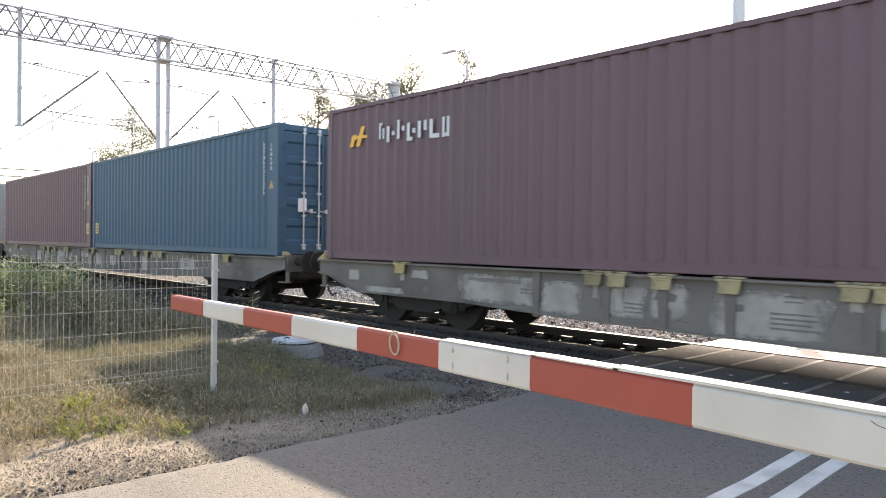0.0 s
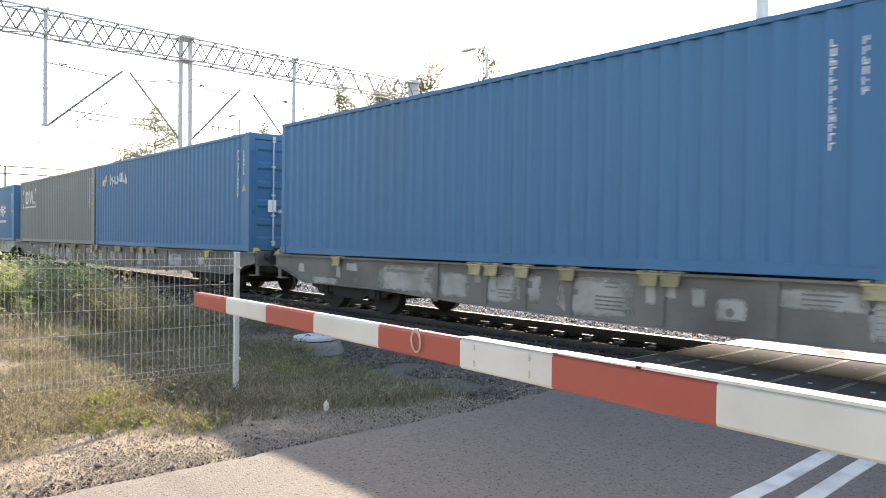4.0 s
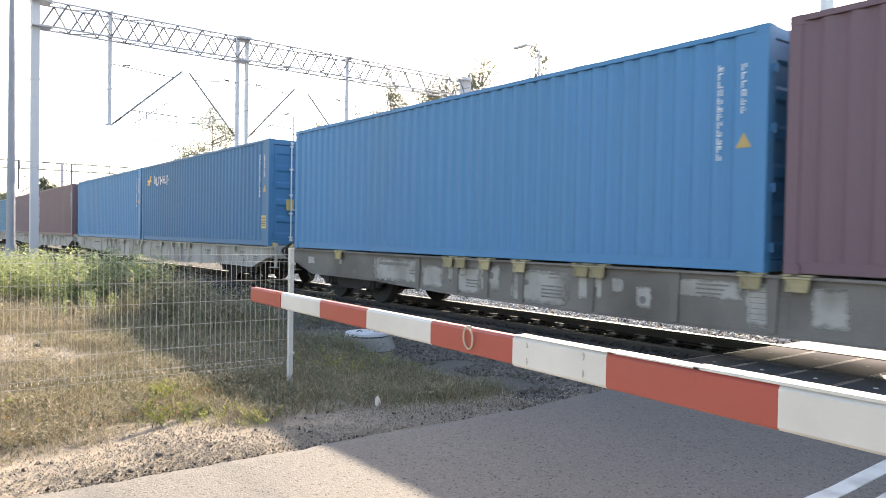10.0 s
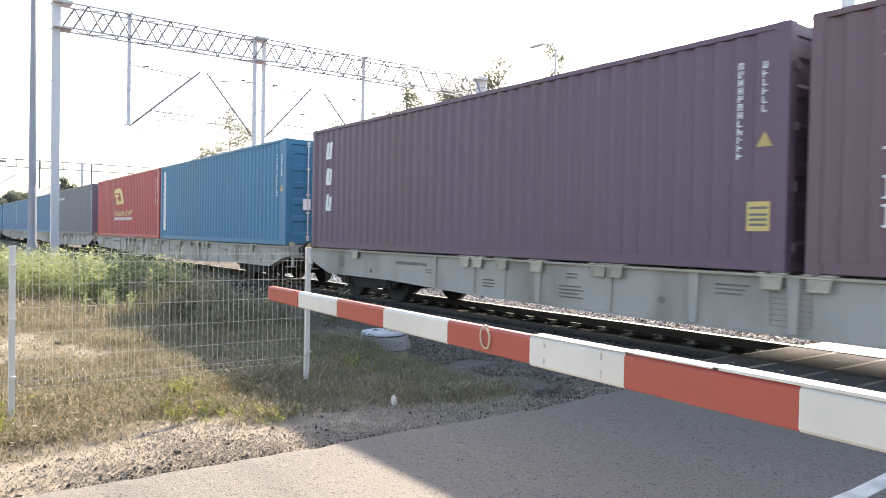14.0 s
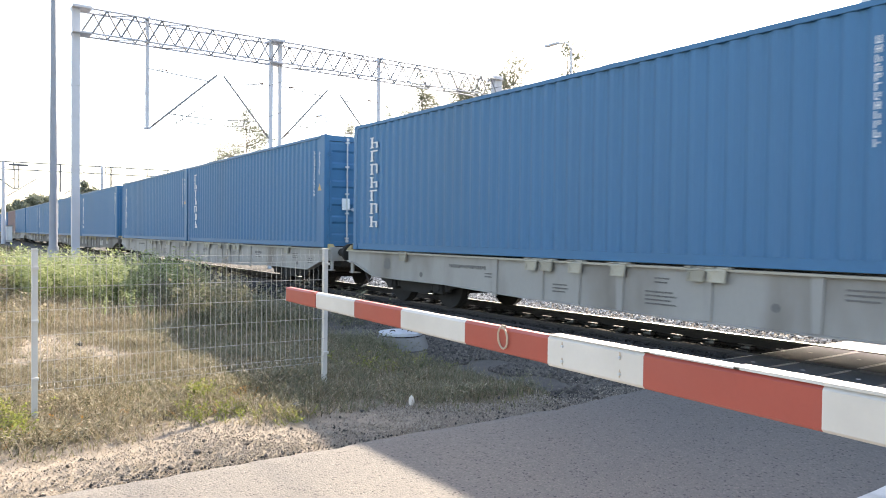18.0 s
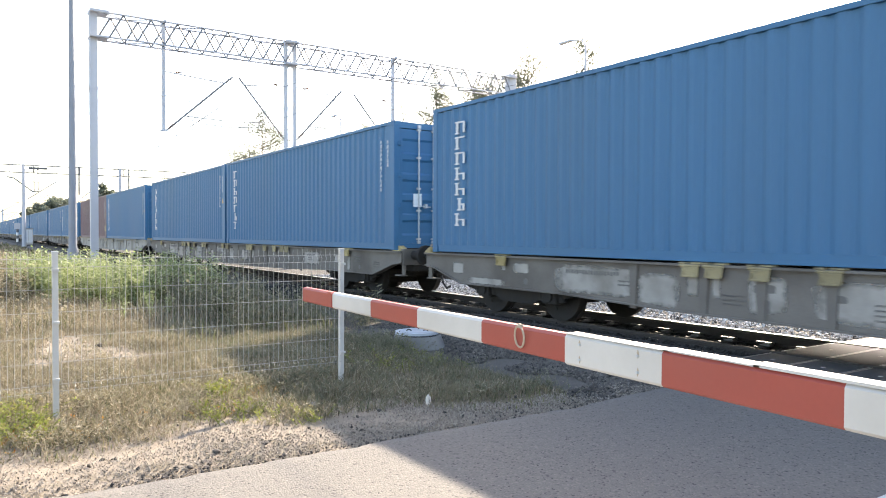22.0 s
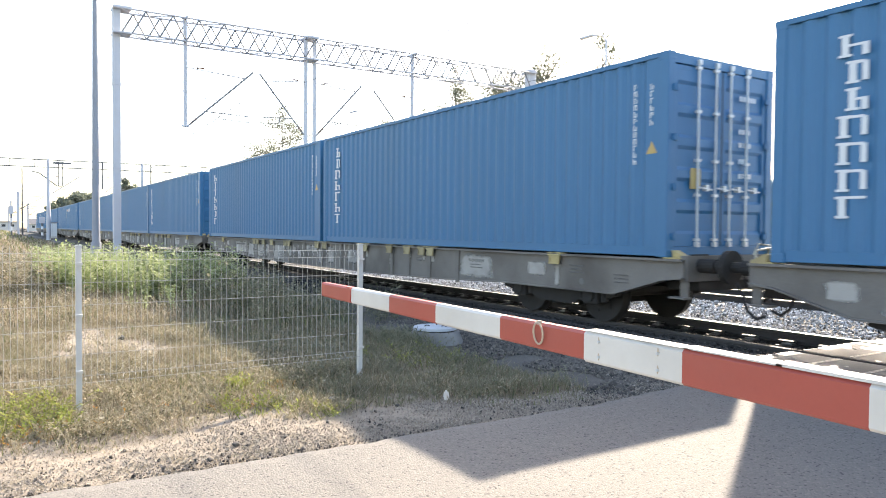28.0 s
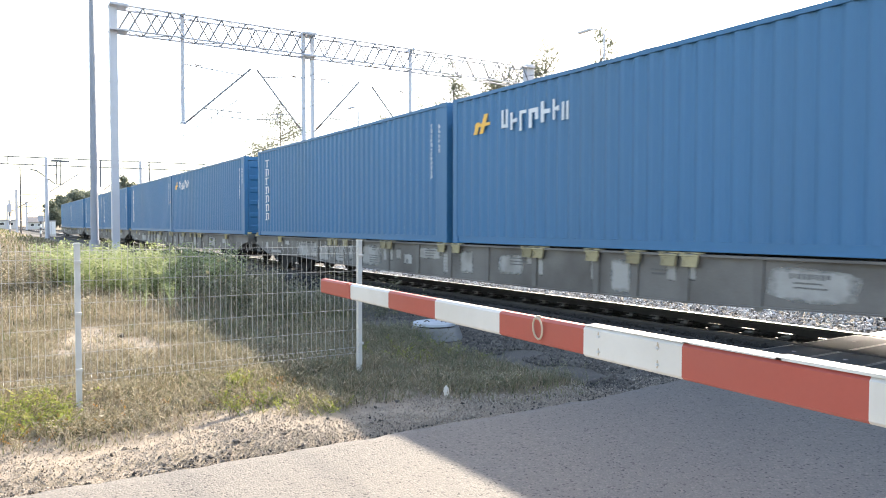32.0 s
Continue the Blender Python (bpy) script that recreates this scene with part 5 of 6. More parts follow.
def barrier():
    root = thing("barrier_boom", "lowered red and white striped level crossing barrier boom over the road", "barrier", m=at(0, BOOM_Y + 0.034, 0))
    marks = tuple(NEAR * x for x in (-7.292, -6.545, -5.745, -4.95, -4.085, -3.226, -2.50, -1.563, -0.62, 0.33, 1.30, 2.25))

    def top(x):
        return 1.54 - NEAR * (1.54 - 0.952) - (x + NEAR * 7.292) * 0.0068

    def high(x):
        return NEAR * 0.152 + (x + NEAR * 7.292) * 0.0062
    for i, (a, b) in enumerate(zip(marks, marks[1:])):
        bm = bmesh.new()
        big = 0.007 if a >= NEAR * -3.3 else 0.0
        deep = 0.028 + (0.008 if a >= NEAR * -3.3 else 0.0)
        vs = []
        for x in (a, b):
            t, h = top(x) + big * 0.5, high(x) + big
            vs.append([bm.verts.new((x, y, z)) for y, z in ((-deep, t - h + 0.01), (-deep, t - 0.012), (-deep + 0.012, t), (deep - 0.012, t), (deep, t - 0.012), (deep, t - h + 0.01), (deep - 0.01, t - h), (-deep + 0.01, t - h))])
        for j in range(8):
            n = (j + 1) % 8
            bm.faces.new((vs[0][j], vs[0][n], vs[1][n], vs[1][j]))
        bm.faces.new(vs[0][::-1])
        bm.faces.new(vs[1])
        part("boom_section", bm, RED if i % 2 == 0 else WHITE, root, "red painted section" if i % 2 == 0 else "white painted section")
    # pale ridge along the top of the thick section, with a lapped end
    for x0, x1, lift in ((NEAR * -3.226, NEAR * -2.46, 0.007), (NEAR * -2.50, NEAR * -1.95, 0.010), (NEAR * -1.98, NEAR * 2.25, 0.014)):
        bm = bmesh.new()
        for y0, y1 in ((-0.033, -0.006), (0.006, 0.033)):
            z0, z1 = top(x0), top(x1)
            a = [bm.verts.new(v) for v in ((x0, y0, z0 + 0.004), (x1, y0, z1 + 0.004), (x1, y1, z1 + 0.004), (x0, y1, z0 + 0.004))]
            b = [bm.verts.new(v) for v in ((x0, y0, z0 + lift), (x1, y0, z1 + lift), (x1, y1, z1 + lift), (x0, y1, z0 + lift))]
            bm.faces.new(b)
            for j in range(4):
                n = (j + 1) % 4
                bm.faces.new((a[j], a[n], b[n], b[j]))
        part("top_strip", bm, WHITE, root, "pale edge strip along the top")
    rust = random.Random(8)
    for x in (NEAR * -3.10, NEAR * -2.66):
        bm = bmesh.new()
        z = top(x)
        for dz in (0.03, 0.09):
            bmesh.ops.create_cone(bm, cap_ends=True, segments=10, radius1=0.0065, radius2=0.005, depth=0.008, matrix=Matrix.Translation((x, -0.039, z - dz)) @ Matrix.Rotation(radians(90), 4, "X"))
        part("bolt", bm, GALVANISED, root, "bolt head of the section joint")
        for dz in (0.025, 0.088):
            bm = bmesh.new()
            rim = [(x + 0.006 * math.cos(a) * rust.uniform(0.5, 1.3), z - dz + 0.014 * math.sin(a) * rust.uniform(0.5, 1.3)) for a in (-6.283 * i / 9 for i in range(9))]
            prism(bm, rim, -0.0375, -0.036)
            part("rust_mark", bm, BRASS, root, "small rust mark round a bolt")
    bm = bmesh.new()
    cx, cz = NEAR * -0.80, top(NEAR * -0.80)
    bent_tube(bm, [(cx - 0.035, -0.0365, cz - 0.012), (cx - 0.02, -0.0365, cz - 0.022), (cx, -0.0365, cz - 0.026), (cx + 0.004, -0.0365, cz - 0.055), (cx + 0.009, -0.0365, cz - 0.078), (cx + 0.003, -0.0365, cz - 0.10)], 0.0012, 4)
    part("crack", bm, INK, root, "thin dark crack in the white paint")
    bm = bmesh.new()
    tube(bm, (NEAR * -0.55, -0.046, top(NEAR * -0.55) - 0.02), (NEAR * -0.55, -0.034, top(NEAR * -0.55) - 0.02), 0.008, 8)
    part("bolt", bm, GALVANISED, root, "bolt head")
    # ring hanging on its face
    bm = bmesh.new()
    cx, cz = -2.432, 1.087
    pts = [(cx + 0.031 * math.cos(a), -0.040 - 0.004 * math.sin(a), cz + 0.047 * math.sin(a)) for a in np.linspace(0, 2 * math.pi, 19)]
    bent_tube(bm, pts, 0.0045, 7)
    box(bm, cx - 0.011, cx + 0.011, -0.042, -0.028, cz + 0.038, cz + 0.056, 0.002)
    part("hanging_ring", bm, BRASS, root, "weathered ring hanging on the boom")
    bm = bmesh.new()
    box(bm, NEAR * -7.292 - 0.008, NEAR * -7.292, -0.025, 0.025, top(NEAR * -7.292) - 0.098, top(NEAR * -7.292) - 0.003, 0.003)
    part("end_cap", bm, RED, root, "red end cap")
    bm = bmesh.new()
    x1, z1 = NEAR * -6.545, top(NEAR * -6.545)
    prism(bm, [(x1 - 0.045, z1 - 0.095), (x1 - 0.002, z1 - 0.095), (x1 - 0.002, z1 - 0.008), (x1 - 0.014, z1 + 0.003), (x1 - 0.034, z1 + 0.004), (x1 - 0.075, z1 + 0.001), (x1 - 0.045, z1 - 0.012)], -0.034, -0.0285)
    part("end_clamp", bm, RED, root, "red clamp plate at the boom's tip")
    # its drive, at the road's other side
    drive = thing("barrier_drive", "grey steel barrier drive cabinet with its post beside the road", "barrier drive")
    bm = bmesh.new()
    box(bm, 1.35, 1.85, 2.10, 2.60, -0.1, 1.25, 0.02)
    part("cabinet", bm, MAST_GREY, drive)
    bm = bmesh.new()
    tube(bm, (1.47, 1.95, 1.02), (1.47, 2.12, 1.02), 0.07, 14)
    part("pivot", bm, IRON, drive)


barrier()


# ---- the wire mesh fence along the road ----
FENCE_X = -6.83
FOLDS = ((1.30, 0.05), (0.92, 0.0), (0.70, 0.0), (0.48, 0.0), (0.24, 0.05))


def wire_profile():
    """Upright wire as (offset, z), with a fold at the top and the bottom."""
    return [(0.0, 0.175), (0.0, 0.205), (0.030, 0.235), (0.0, 0.265), (0.0, 1.245), (0.030, 1.28), (0.0, 1.315), (0.004, 1.375)]


def fence():
    root = thing("mesh_fence", "pale welded wire mesh fence on square steel posts beside the grass", "fence")
    bm = bmesh.new()
    bent_tube(bm, [(dx, 0, z) for dx, z in wire_profile()], 0.0017, 4)
    upright = finish(bm, "upright_wire")
    y_posts = (3.26, 0.62, -2.02, -4.66)
    cross = (0.205, 0.265, 0.45, 0.66, 0.87, 1.06, 1.245, 1.315)
    for i, y in enumerate(y_posts):
        bm = bmesh.new()
        box(bm, -0.025, 0.025, -0.023, 0.023, -0.15, 1.365, 0.005)
        p = part("post", bm, POST_PAINT, root, "square steel post", at(FENCE_X, y, 0))
        bm = bmesh.new()
        box(bm, -0.028, 0.028, -0.026, 0.026, 1.365, 1.38, 0.005)
        part("cap", bm, POST_PAINT, p)
        for z in (0.30, 0.78, 1.22):
            bm = bmesh.new()
            box(bm, 0.024, 0.050, -0.028, 0.028, z - 0.012, z + 0.012, 0.003)
            part("clamp", bm, POST_PAINT, p)
    for a, b in zip(y_posts[1:], y_posts):
        lean = (b - a)
        for z in cross:
            bm = bmesh.new()
            tube(bm, (FENCE_X + 0.045, a + 0.02, z), (FENCE_X + 0.045, b - 0.02, z), 0.0021, 5)
            part("cross_wire", bm, FENCE_PAINT, root)
        n = int((lean - 0.06) / 0.05)
        for j in range(n + 1):
            placed("upright_wire", upright, FENCE_PAINT, root, "", at(FENCE_X + 0.045, a + 0.04 + j * 0.05, 0))


fence()


# ---- small things on the ground ----
def cable_well():
    root = thing("cable_well", "low round concrete well ring with a pale cover in the grass", "manhole", m=at(-8.76, 5.40, -0.085))
    bm = bmesh.new()
    bmesh.ops.create_cone(bm, cap_ends=True, segments=40, radius1=0.40, radius2=0.335, depth=0.17, matrix=Matrix.Translation((0, 0, 0.085)))
    part("ring", bm, WELL, root, "tapered concrete ring")
    bm = bmesh.new()
    bmesh.ops.create_cone(bm, cap_ends=True, segments=40, radius1=0.27, radius2=0.27, depth=0.02, matrix=Matrix.Translation((0, 0, 0.18)))
    part("seat_ring", bm, RAIL_RUST, root, "dark joint under the cover")
    bm = bmesh.new()
    bmesh.ops.create_cone(bm, cap_ends=True, segments=40, radius1=0.315, radius2=0.31, depth=0.035, matrix=Matrix.Translation((-0.03, 0.0, 0.2075)))
    bmesh.ops.create_cone(bm, cap_ends=True, segments=40, radius1=0.26, radius2=0.235, depth=0.012, matrix=Matrix.Translation((-0.03, 0.0, 0.231)))
    part("cover", bm, COVER, root, "pale bluish cover")
    for i in range(3):
        a = i * 2.1 + 0.4
        bm = bmesh.new()
        bent_tube(bm, [(0.10 * math.cos(a), 0.10 * math.sin(a), 0.237), (0.12 * math.cos(a), 0.12 * math.sin(a), 0.254), (0.16 * math.cos(a), 0.16 * math.sin(a), 0.254), (0.18 * math.cos(a), 0.18 * math.sin(a), 0.237)], 0.008)
        part("lifting_loop", bm, RAIL_RUST, root, "small steel lifting loop")


def lump(name, label, category, x, y, r, stretch, mat, seed, sink=0.3):
    bm = bmesh.new()
    bmesh.ops.create_icosphere(bm, subdivisions=2, radius=r)
    rnd = random.Random(seed)
    for v in bm.verts:
        k = 1 + 0.28 * noise.noise(v.co * (2.2 / r) + Vector((seed, 0, 0))) + rnd.uniform(-0.06, 0.06)
        v.co = Vector((v.co.x * stretch[0], v.co.y * stretch[1], v.co.z * stretch[2])) * k
    ob = part(name, bm, mat, None, "", at(x, y, terrain_height(x, y) + r * stretch[2] * (1 - sink)))
    return tagged(ob, label, category)


cable_well()
lump("white_stone", "upright white stone standing on the gravel verge", "stone", -5.59, 3.55, 0.040, (0.7, 0.65, 1.45), WHITE, 5)
for i, (x, y, r) in enumerate(((-6.01, 2.59, 0.04), (-5.18, 1.48, 0.025), (-5.62, 3.05, 0.02), (-5.35, 4.4, 0.02), (-5.0, 1.25, 0.02), (-4.95, 1.9, 0.018), (-10.6, 1.5, 0.05), (-11.1, 1.9, 0.045), (-5.95, 0.7, 0.02))):
    lump("stone", "small dark rough stone lying on the bare ground", "stone", x, y, r, (1.2, 1.0, 0.7), WELL if i == 0 else DARK_LUMP, 20 + i)


# ---- grass, weeds ----
def blades(name, count, region, h0, h1, width, mat, label, seed, keep, bend=0.5):
    rng = np.random.default_rng(seed)
    x0, x1, y0, y1 = region
    vs, fs, k = [], [], 0
    while k < count:
        x, y = rng.uniform(x0, x1), rng.uniform(y0, y1)
        d = keep(x, y)
        if d <= 0 or rng.random() > d:
            count -= 0.5
            continue
        z = terrain_height(x, y) - 0.01
        h, a = rng.uniform(h0, h1) * (0.6 + 0.4 * d), rng.uniform(0, 6.28)
        w, lean = width * rng.uniform(0.6, 1.3), rng.uniform(0.05, bend) * h
        dx, dy = math.cos(a), math.sin(a)
        px, py = -dy * w, dx * w
        mx, my = x + dx * lean * 0.35, y + dy * lean * 0.35
        vs += [(x - px, y - py, z), (x + px, y + py, z), (mx + px * 0.7, my + py * 0.7, z + h * 0.6), (mx - px * 0.7, my - py * 0.7, z + h * 0.6), (x + dx * lean, y + dy * lean, z + h)]
        fs += [(k * 5, k * 5 + 1, k * 5 + 2, k * 5 + 3), (k * 5 + 3, k * 5 + 2, k * 5 + 4)]
        k += 1
    me = bpy.data.meshes.new(name)
    me.from_pydata(vs, [], fs)
    return tagged(placed(name, me, mat), label, "grass", kind="stuff")


def grassy(x, y):
    edge = verge_edge(y)
    if x > edge or y > 5.15 + 0.35 * noise.noise((x * 0.9, 1, 6)) + 1.5 * min(1.0, max(0.0, (-9.6 - x) / 2.0)):
        return 0.0
    d = 0.72 + 0.5 * noise.noise((x * 0.55, y * 0.55, 2)) + 0.35 * noise.noise((x * 2.1, y * 2.1, 7))
    if x > edge - 0.35:
        d -= 0.35
    if -13.0 < x < -8.6 and -0.5 < y < 2.4:
        d -= 0.85 * math.exp(-(((x + 10.9) / 1.5) ** 2 + ((y - 1.15) / 0.6) ** 2))
    return max(0.06, min(1.0, d))


def green_spots(x, y):
    d = grassy(x, y) * max(0.0, noise.noise((x * 0.45 + 9, y * 0.6, 5)) * 1.8 + 0.42)
    if y > 2.6:
        d = max(d, 0.7 * grassy(x, y))
    return min(1.0, d)


blades("dry_grass", 64000, (-12.5, -5.3, -1.2, 5.5), 0.03, 0.11, 0.0032, DRY_GRASS, "dry straw-coloured grass on the verge", 11, grassy, 1.3)
blades("dry_stalks", 5000, (-12.5, -5.5, -1.2, 5.5), 0.10, 0.27, 0.0019, DRY_GRASS, "thin dry grass stalks on the verge", 17, grassy, 0.7)
blades("dry_grass", 26000, (-30, -12.2, -3.5, 5.4), 0.10, 0.34, 0.006, DRY_GRASS, "dry straw-coloured grass beyond the fence", 12, grassy, 1.0)
blades("green_grass", 38000, (-11, -5.0, -1.2, 5.5), 0.03, 0.12, 0.0032, GREEN_GRASS, "green grass tufts on the verge", 13, green_spots, 1.1)
blades("green_grass", 16000, (-32, -10.5, -4, 5.4), 0.12, 0.36, 0.006, GREEN_GRASS, "green grass beyond the fence", 14, green_spots, 0.8)
blades("far_grass", 9000, (-95, -28, -30, 5.3), 0.2, 0.4, 0.022, GREEN_GRASS, "rough green grass along the railway", 15, lambda x, y: 0.8, 0.8)
blades("far_grass", 20000, (-95, -28, -30, 5.3), 0.15, 0.4, 0.022, DRY_GRASS, "rough dry grass along the railway", 16, lambda x, y: 0.8, 0.8)


blades("far_grass", 9000, (-330, -92, -60, 4.6), 0.25, 0.6, 0.07, GREEN_GRASS, "rough green grass far along the railway", 20, lambda x, y: 0.8, 0.8)
blades("far_grass", 7000, (-330, -92, -60, 4.6), 0.2, 0.5, 0.07, DRY_GRASS, "rough dry grass far along the railway", 21, lambda x, y: 0.8, 0.8)


def littered(x, y):
    d = x - verge_edge(y)
    return 0.0 if d < -0.5 or d > 0.7 else max(0.0, (0.8 - abs(d)) * (0.5 + 0.9 * noise.noise((x * 1.7, y * 1.7, 14))))


blades("straw_litter", 16000, (-7.4, -5.0, -1.2, 5.0), 0.012, 0.045, 0.0026, DRY_GRASS, "flattened straw litter on the sandy verge", 18, littered, 3.0)


def mark_sand():
    """Where no grass grows the soil shows as pale sand."""
    me = bpy.data.objects["ground"].data
    mask = me.attributes.new("sand", "FLOAT", "POINT")
    for i, v in enumerate(me.vertices):
        x, y = v.co.x, v.co.y
        bare = 1.0 - grassy(x, y) if -25 < x < -4 and -3 < y < 5.3 else 0.15
        # gravel takes over towards the road
        d = x - verge_edge(y)
        if d > 0.1:
            bare *= max(0.55, 1.0 - (d - 0.1) * 1.0)
        mask.data[i].value = bare * 0.75


mark_sand()


def leafy(name, plants, mat, label, seed, leaf, high, per, each=9):
    """Weeds: upright stalks with many small leaves."""
    rng = np.random.default_rng(seed)
    stalks = max(1, int(per / each))
    base = np.array([(x, y, terrain_height(x, y)) for x, y, s in plants]).repeat(stalks, 0)
    s = np.array([p[2] for p in plants]).repeat(stalks)
    n = len(s)
    base[:, :2] += rng.normal(0, 0.05, (n, 2)) * s[:, None]
    tip = base + np.stack([rng.normal(0, 0.12, n) * s, rng.normal(0, 0.12, n) * s, high * s * rng.uniform(0.55, 1.1, n)], 1)
    side = np.array((0.0025, 0.0025, 0.0))
    stems = np.stack([base - side, base + side, tip + side * 0.4, tip - side * 0.4], 1)
    f = rng.uniform(0.15, 1.05, (n, each, 1))
    a = rng.uniform(0, 6.283, (n, each))
    l = (leaf * s[:, None] * rng.uniform(0.55, 1.3, (n, each)))[..., None]
    u = np.stack([np.cos(a), np.sin(a), rng.uniform(-0.4, 0.7, (n, each))], -1)
    v = np.stack([-np.sin(a), np.cos(a), rng.uniform(-0.4, 0.4, (n, each))], -1) * l * 0.75
    c = base[:, None] * (1 - f) + tip[:, None] * f + u * l
    leaves = np.stack([c - u * l, c + v * 0.5, c + u * l, c - v * 0.5], 2)
    vs = np.concatenate([stems.reshape(-1, 3), leaves.reshape(-1, 3)])
    me = soup(name, vs, np.arange(len(vs)).reshape(-1, 4), mat)
    return tagged(placed(name, me, mat), label, "weeds", kind="stuff")


rw = random.Random(31)


def herb_spots(count, region, keep, s0, s1):
    spots = []
    x0, x1, y0, y1 = region
    for _ in range(count * 4):
        x, y = rw.uniform(x0, x1), rw.uniform(y0, y1)
        if rw.random() < keep(x, y) and len(spots) < count:
            spots.append((x, y, rw.uniform(s0, s1) * (0.65 + 1.1 * max(0.0, noise.noise((x * 1.9, y * 1.9, 21)) + 0.15))))
    return spots


def sunny(x, y):
    return grassy(x, y) * (0.9 if y < 2.8 else 0.35)


def shady(x, y):
    return grassy(x, y) * (0.9 if y > 2.4 else 0.0)


leafy("low_herbs", herb_spots(9500, (-13, -5.5, -1.2, 4.4), sunny, 0.5, 1.1), HERB_LEAF, "low speckled herbs and dry seed heads on the verge", 44, 0.014, 0.13, 27)
leafy("low_herbs", herb_spots(2500, (-22, -12.5, -2.5, 5.0), sunny, 0.7, 1.3), HERB_LEAF, "low speckled herbs beyond the fence", 45, 0.022, 0.24, 27)
leafy("green_herbs", herb_spots(4200, (-14, -5.4, 2.4, 6.3), shady, 0.5, 1.1), SHADE_HERB, "dull green low herbs in the shade of the train", 46, 0.013, 0.15, 27)
leafy("green_herbs", herb_spots(2600, (-24, -11.0, 3.6, 6.7), shady, 0.6, 1.5), SHADE_HERB, "dull green herbs along the ballast", 47, 0.030, 0.50, 27)
leafy("green_herbs", [(rw.gauss(-8.75, 0.42), rw.gauss(4.86, 0.16), rw.uniform(0.7, 1.4)) for _ in range(150)], SHADE_HERB, "taller green herbs in front of the well", 48, 0.018, 0.20, 27)
tall = []
while len(tall) < 460:
    x, y = rw.uniform(-24, -14.0), rw.uniform(-2.6, 5.4)
    if x < -15.2 + 0.6 * noise.noise((y * 0.9, 2, 2)) - max(0, 3.8 - y) * 1.0 and 1.0 < y < 4.6 - (x + 15.6) * 0.26 and noise.noise((x * 0.5, y * 0.7, 12)) > -0.22:
        tall.append((x, y, rw.uniform(0.6, 1.15)))
for _ in range(10):
    tall.append((rw.uniform(-15.2, -12.6), rw.uniform(2.2, 4.4), rw.uniform(0.35, 0.7)))
dry_tall = [(rw.uniform(-26, -17), rw.uniform(-4.0, 1.6), rw.uniform(0.6, 1.1)) for _ in range(420)]
leafy("tall_dry_weeds", dry_tall, HERB_LEAF, "tall half-dry weeds behind the fence", 40, 0.045, 0.85, 88, 22)
leafy("tall_weeds", tall, WEED_LEAF, "tall pale green leafy weeds behind the fence", 41, 0.052, 0.95, 110, 22)
leafy("bright_weeds", [(-6.88 + rw.uniform(-.14, .14), 2.05 + rw.uniform(-.14, .14), rw.uniform(.6, 1.1)) for _ in range(16)] + [(-6.15 + rw.uniform(-.2, .3), 1.95 + rw.uniform(-.35, .3), rw.uniform(.5, .9)) for _ in range(24)]
      + [(-5.72 + rw.uniform(-.12, .12), 2.42 + rw.uniform(-.12, .12), rw.uniform(.4, .8)) for _ in range(6)]
      + [(rw.uniform(-7.4, -6.1), rw.uniform(-0.7, 0.55), rw.uniform(.7, 1.2)) for _ in range(130)] + [(rw.uniform(-8.4, -7.0), rw.uniform(3.8, 5.2), rw.uniform(.6, 1.0)) for _ in range(26)],
      LIME_LEAF, "bright green leafy weeds in the verge", 42, 0.022, 0.17, 27)
leafy("rust_weeds", [(rw.uniform(-6.6, -5.9), rw.uniform(-0.2, 0.9), rw.uniform(.5, .9)) for _ in range(14)] + [(rw.uniform(-7.0, -6.2), rw.uniform(1.2, 2.6), rw.uniform(.5, .9)) for _ in range(10)],
      RUST_LEAF, "low rust red weeds in the verge", 43, 0.02, 0.12, 18)


# ---- overhead line: gantries, masts, wires ----
def beam_bar(bm, p, q, w):
    tube(bm, p, q, w, 4)


def truss(root, x, y0, y1, z0, z1, step, w=0.05, half=0.16, mat=None):
    """A box girder: four chords, zigzag webs on both faces, laced above and below."""
    mat = mat or MAST_GREY
    web_mat = TRUSS_GREY if mat is MAST_GREY else mat
    for dx in (-half, half):
        for z in (z0, z1):
            bm = bmesh.new()
            beam_bar(bm, (x + dx, y0, z), (x + dx, y1, z), w)
            part("chord", bm, mat, root)
    n = int((y1 - y0) / step)
    bm = bmesh.new()
    beam_bar(bm, (0, 0, z0), (0, step / 2, z1), w * 0.85)
    beam_bar(bm, (0, step / 2, z1), (0, step, z0), w * 0.85)
    web = finish(bm, "web_brace")
    bm = bmesh.new()
    beam_bar(bm, (-half, 0, 0), (half, step, 0), w * 0.5)
    lace = finish(bm, "lacing")
    bm = bmesh.new()
    beam_bar(bm, (half, 0, 0), (-half, step, 0), w * 0.5)
    back = finish(bm, "lacing")
    for i in range(n):
        for dx, shift in ((-half, 0.0), (half, step * 0.36)):
            placed("web_brace", web, web_mat, root, "", at(x + dx, y0 + i * step + (shift if i < n - 1 else 0), 0))
        for z in (z0, z1):
            placed("lacing", lace if i % 2 else back, web_mat, root, "", at(x, y0 + i * step, z))


def mast(name, root, x, y, z0, z1, w, d):
    """A plated box upright with bolted joint collars."""
    bm = bmesh.new()
    box(bm, x - w / 2, x + w / 2, y - d / 2, y + d / 2, z0, z1, 0.012)
    m = part(name, bm, MAST_GREY, root, "grey steel upright")
    for z in [h for h in (3.9, 7.3) if z0 < h < z1 - 2.5]:
        bm = bmesh.new()
        box(bm, x - w / 2 - 0.015, x + w / 2 + 0.015, y - d / 2 - 0.015, y + d / 2 + 0.015, z, z + 0.09, 0.006)
        part("joint_collar", bm, MAST_GREY, m)
    return m


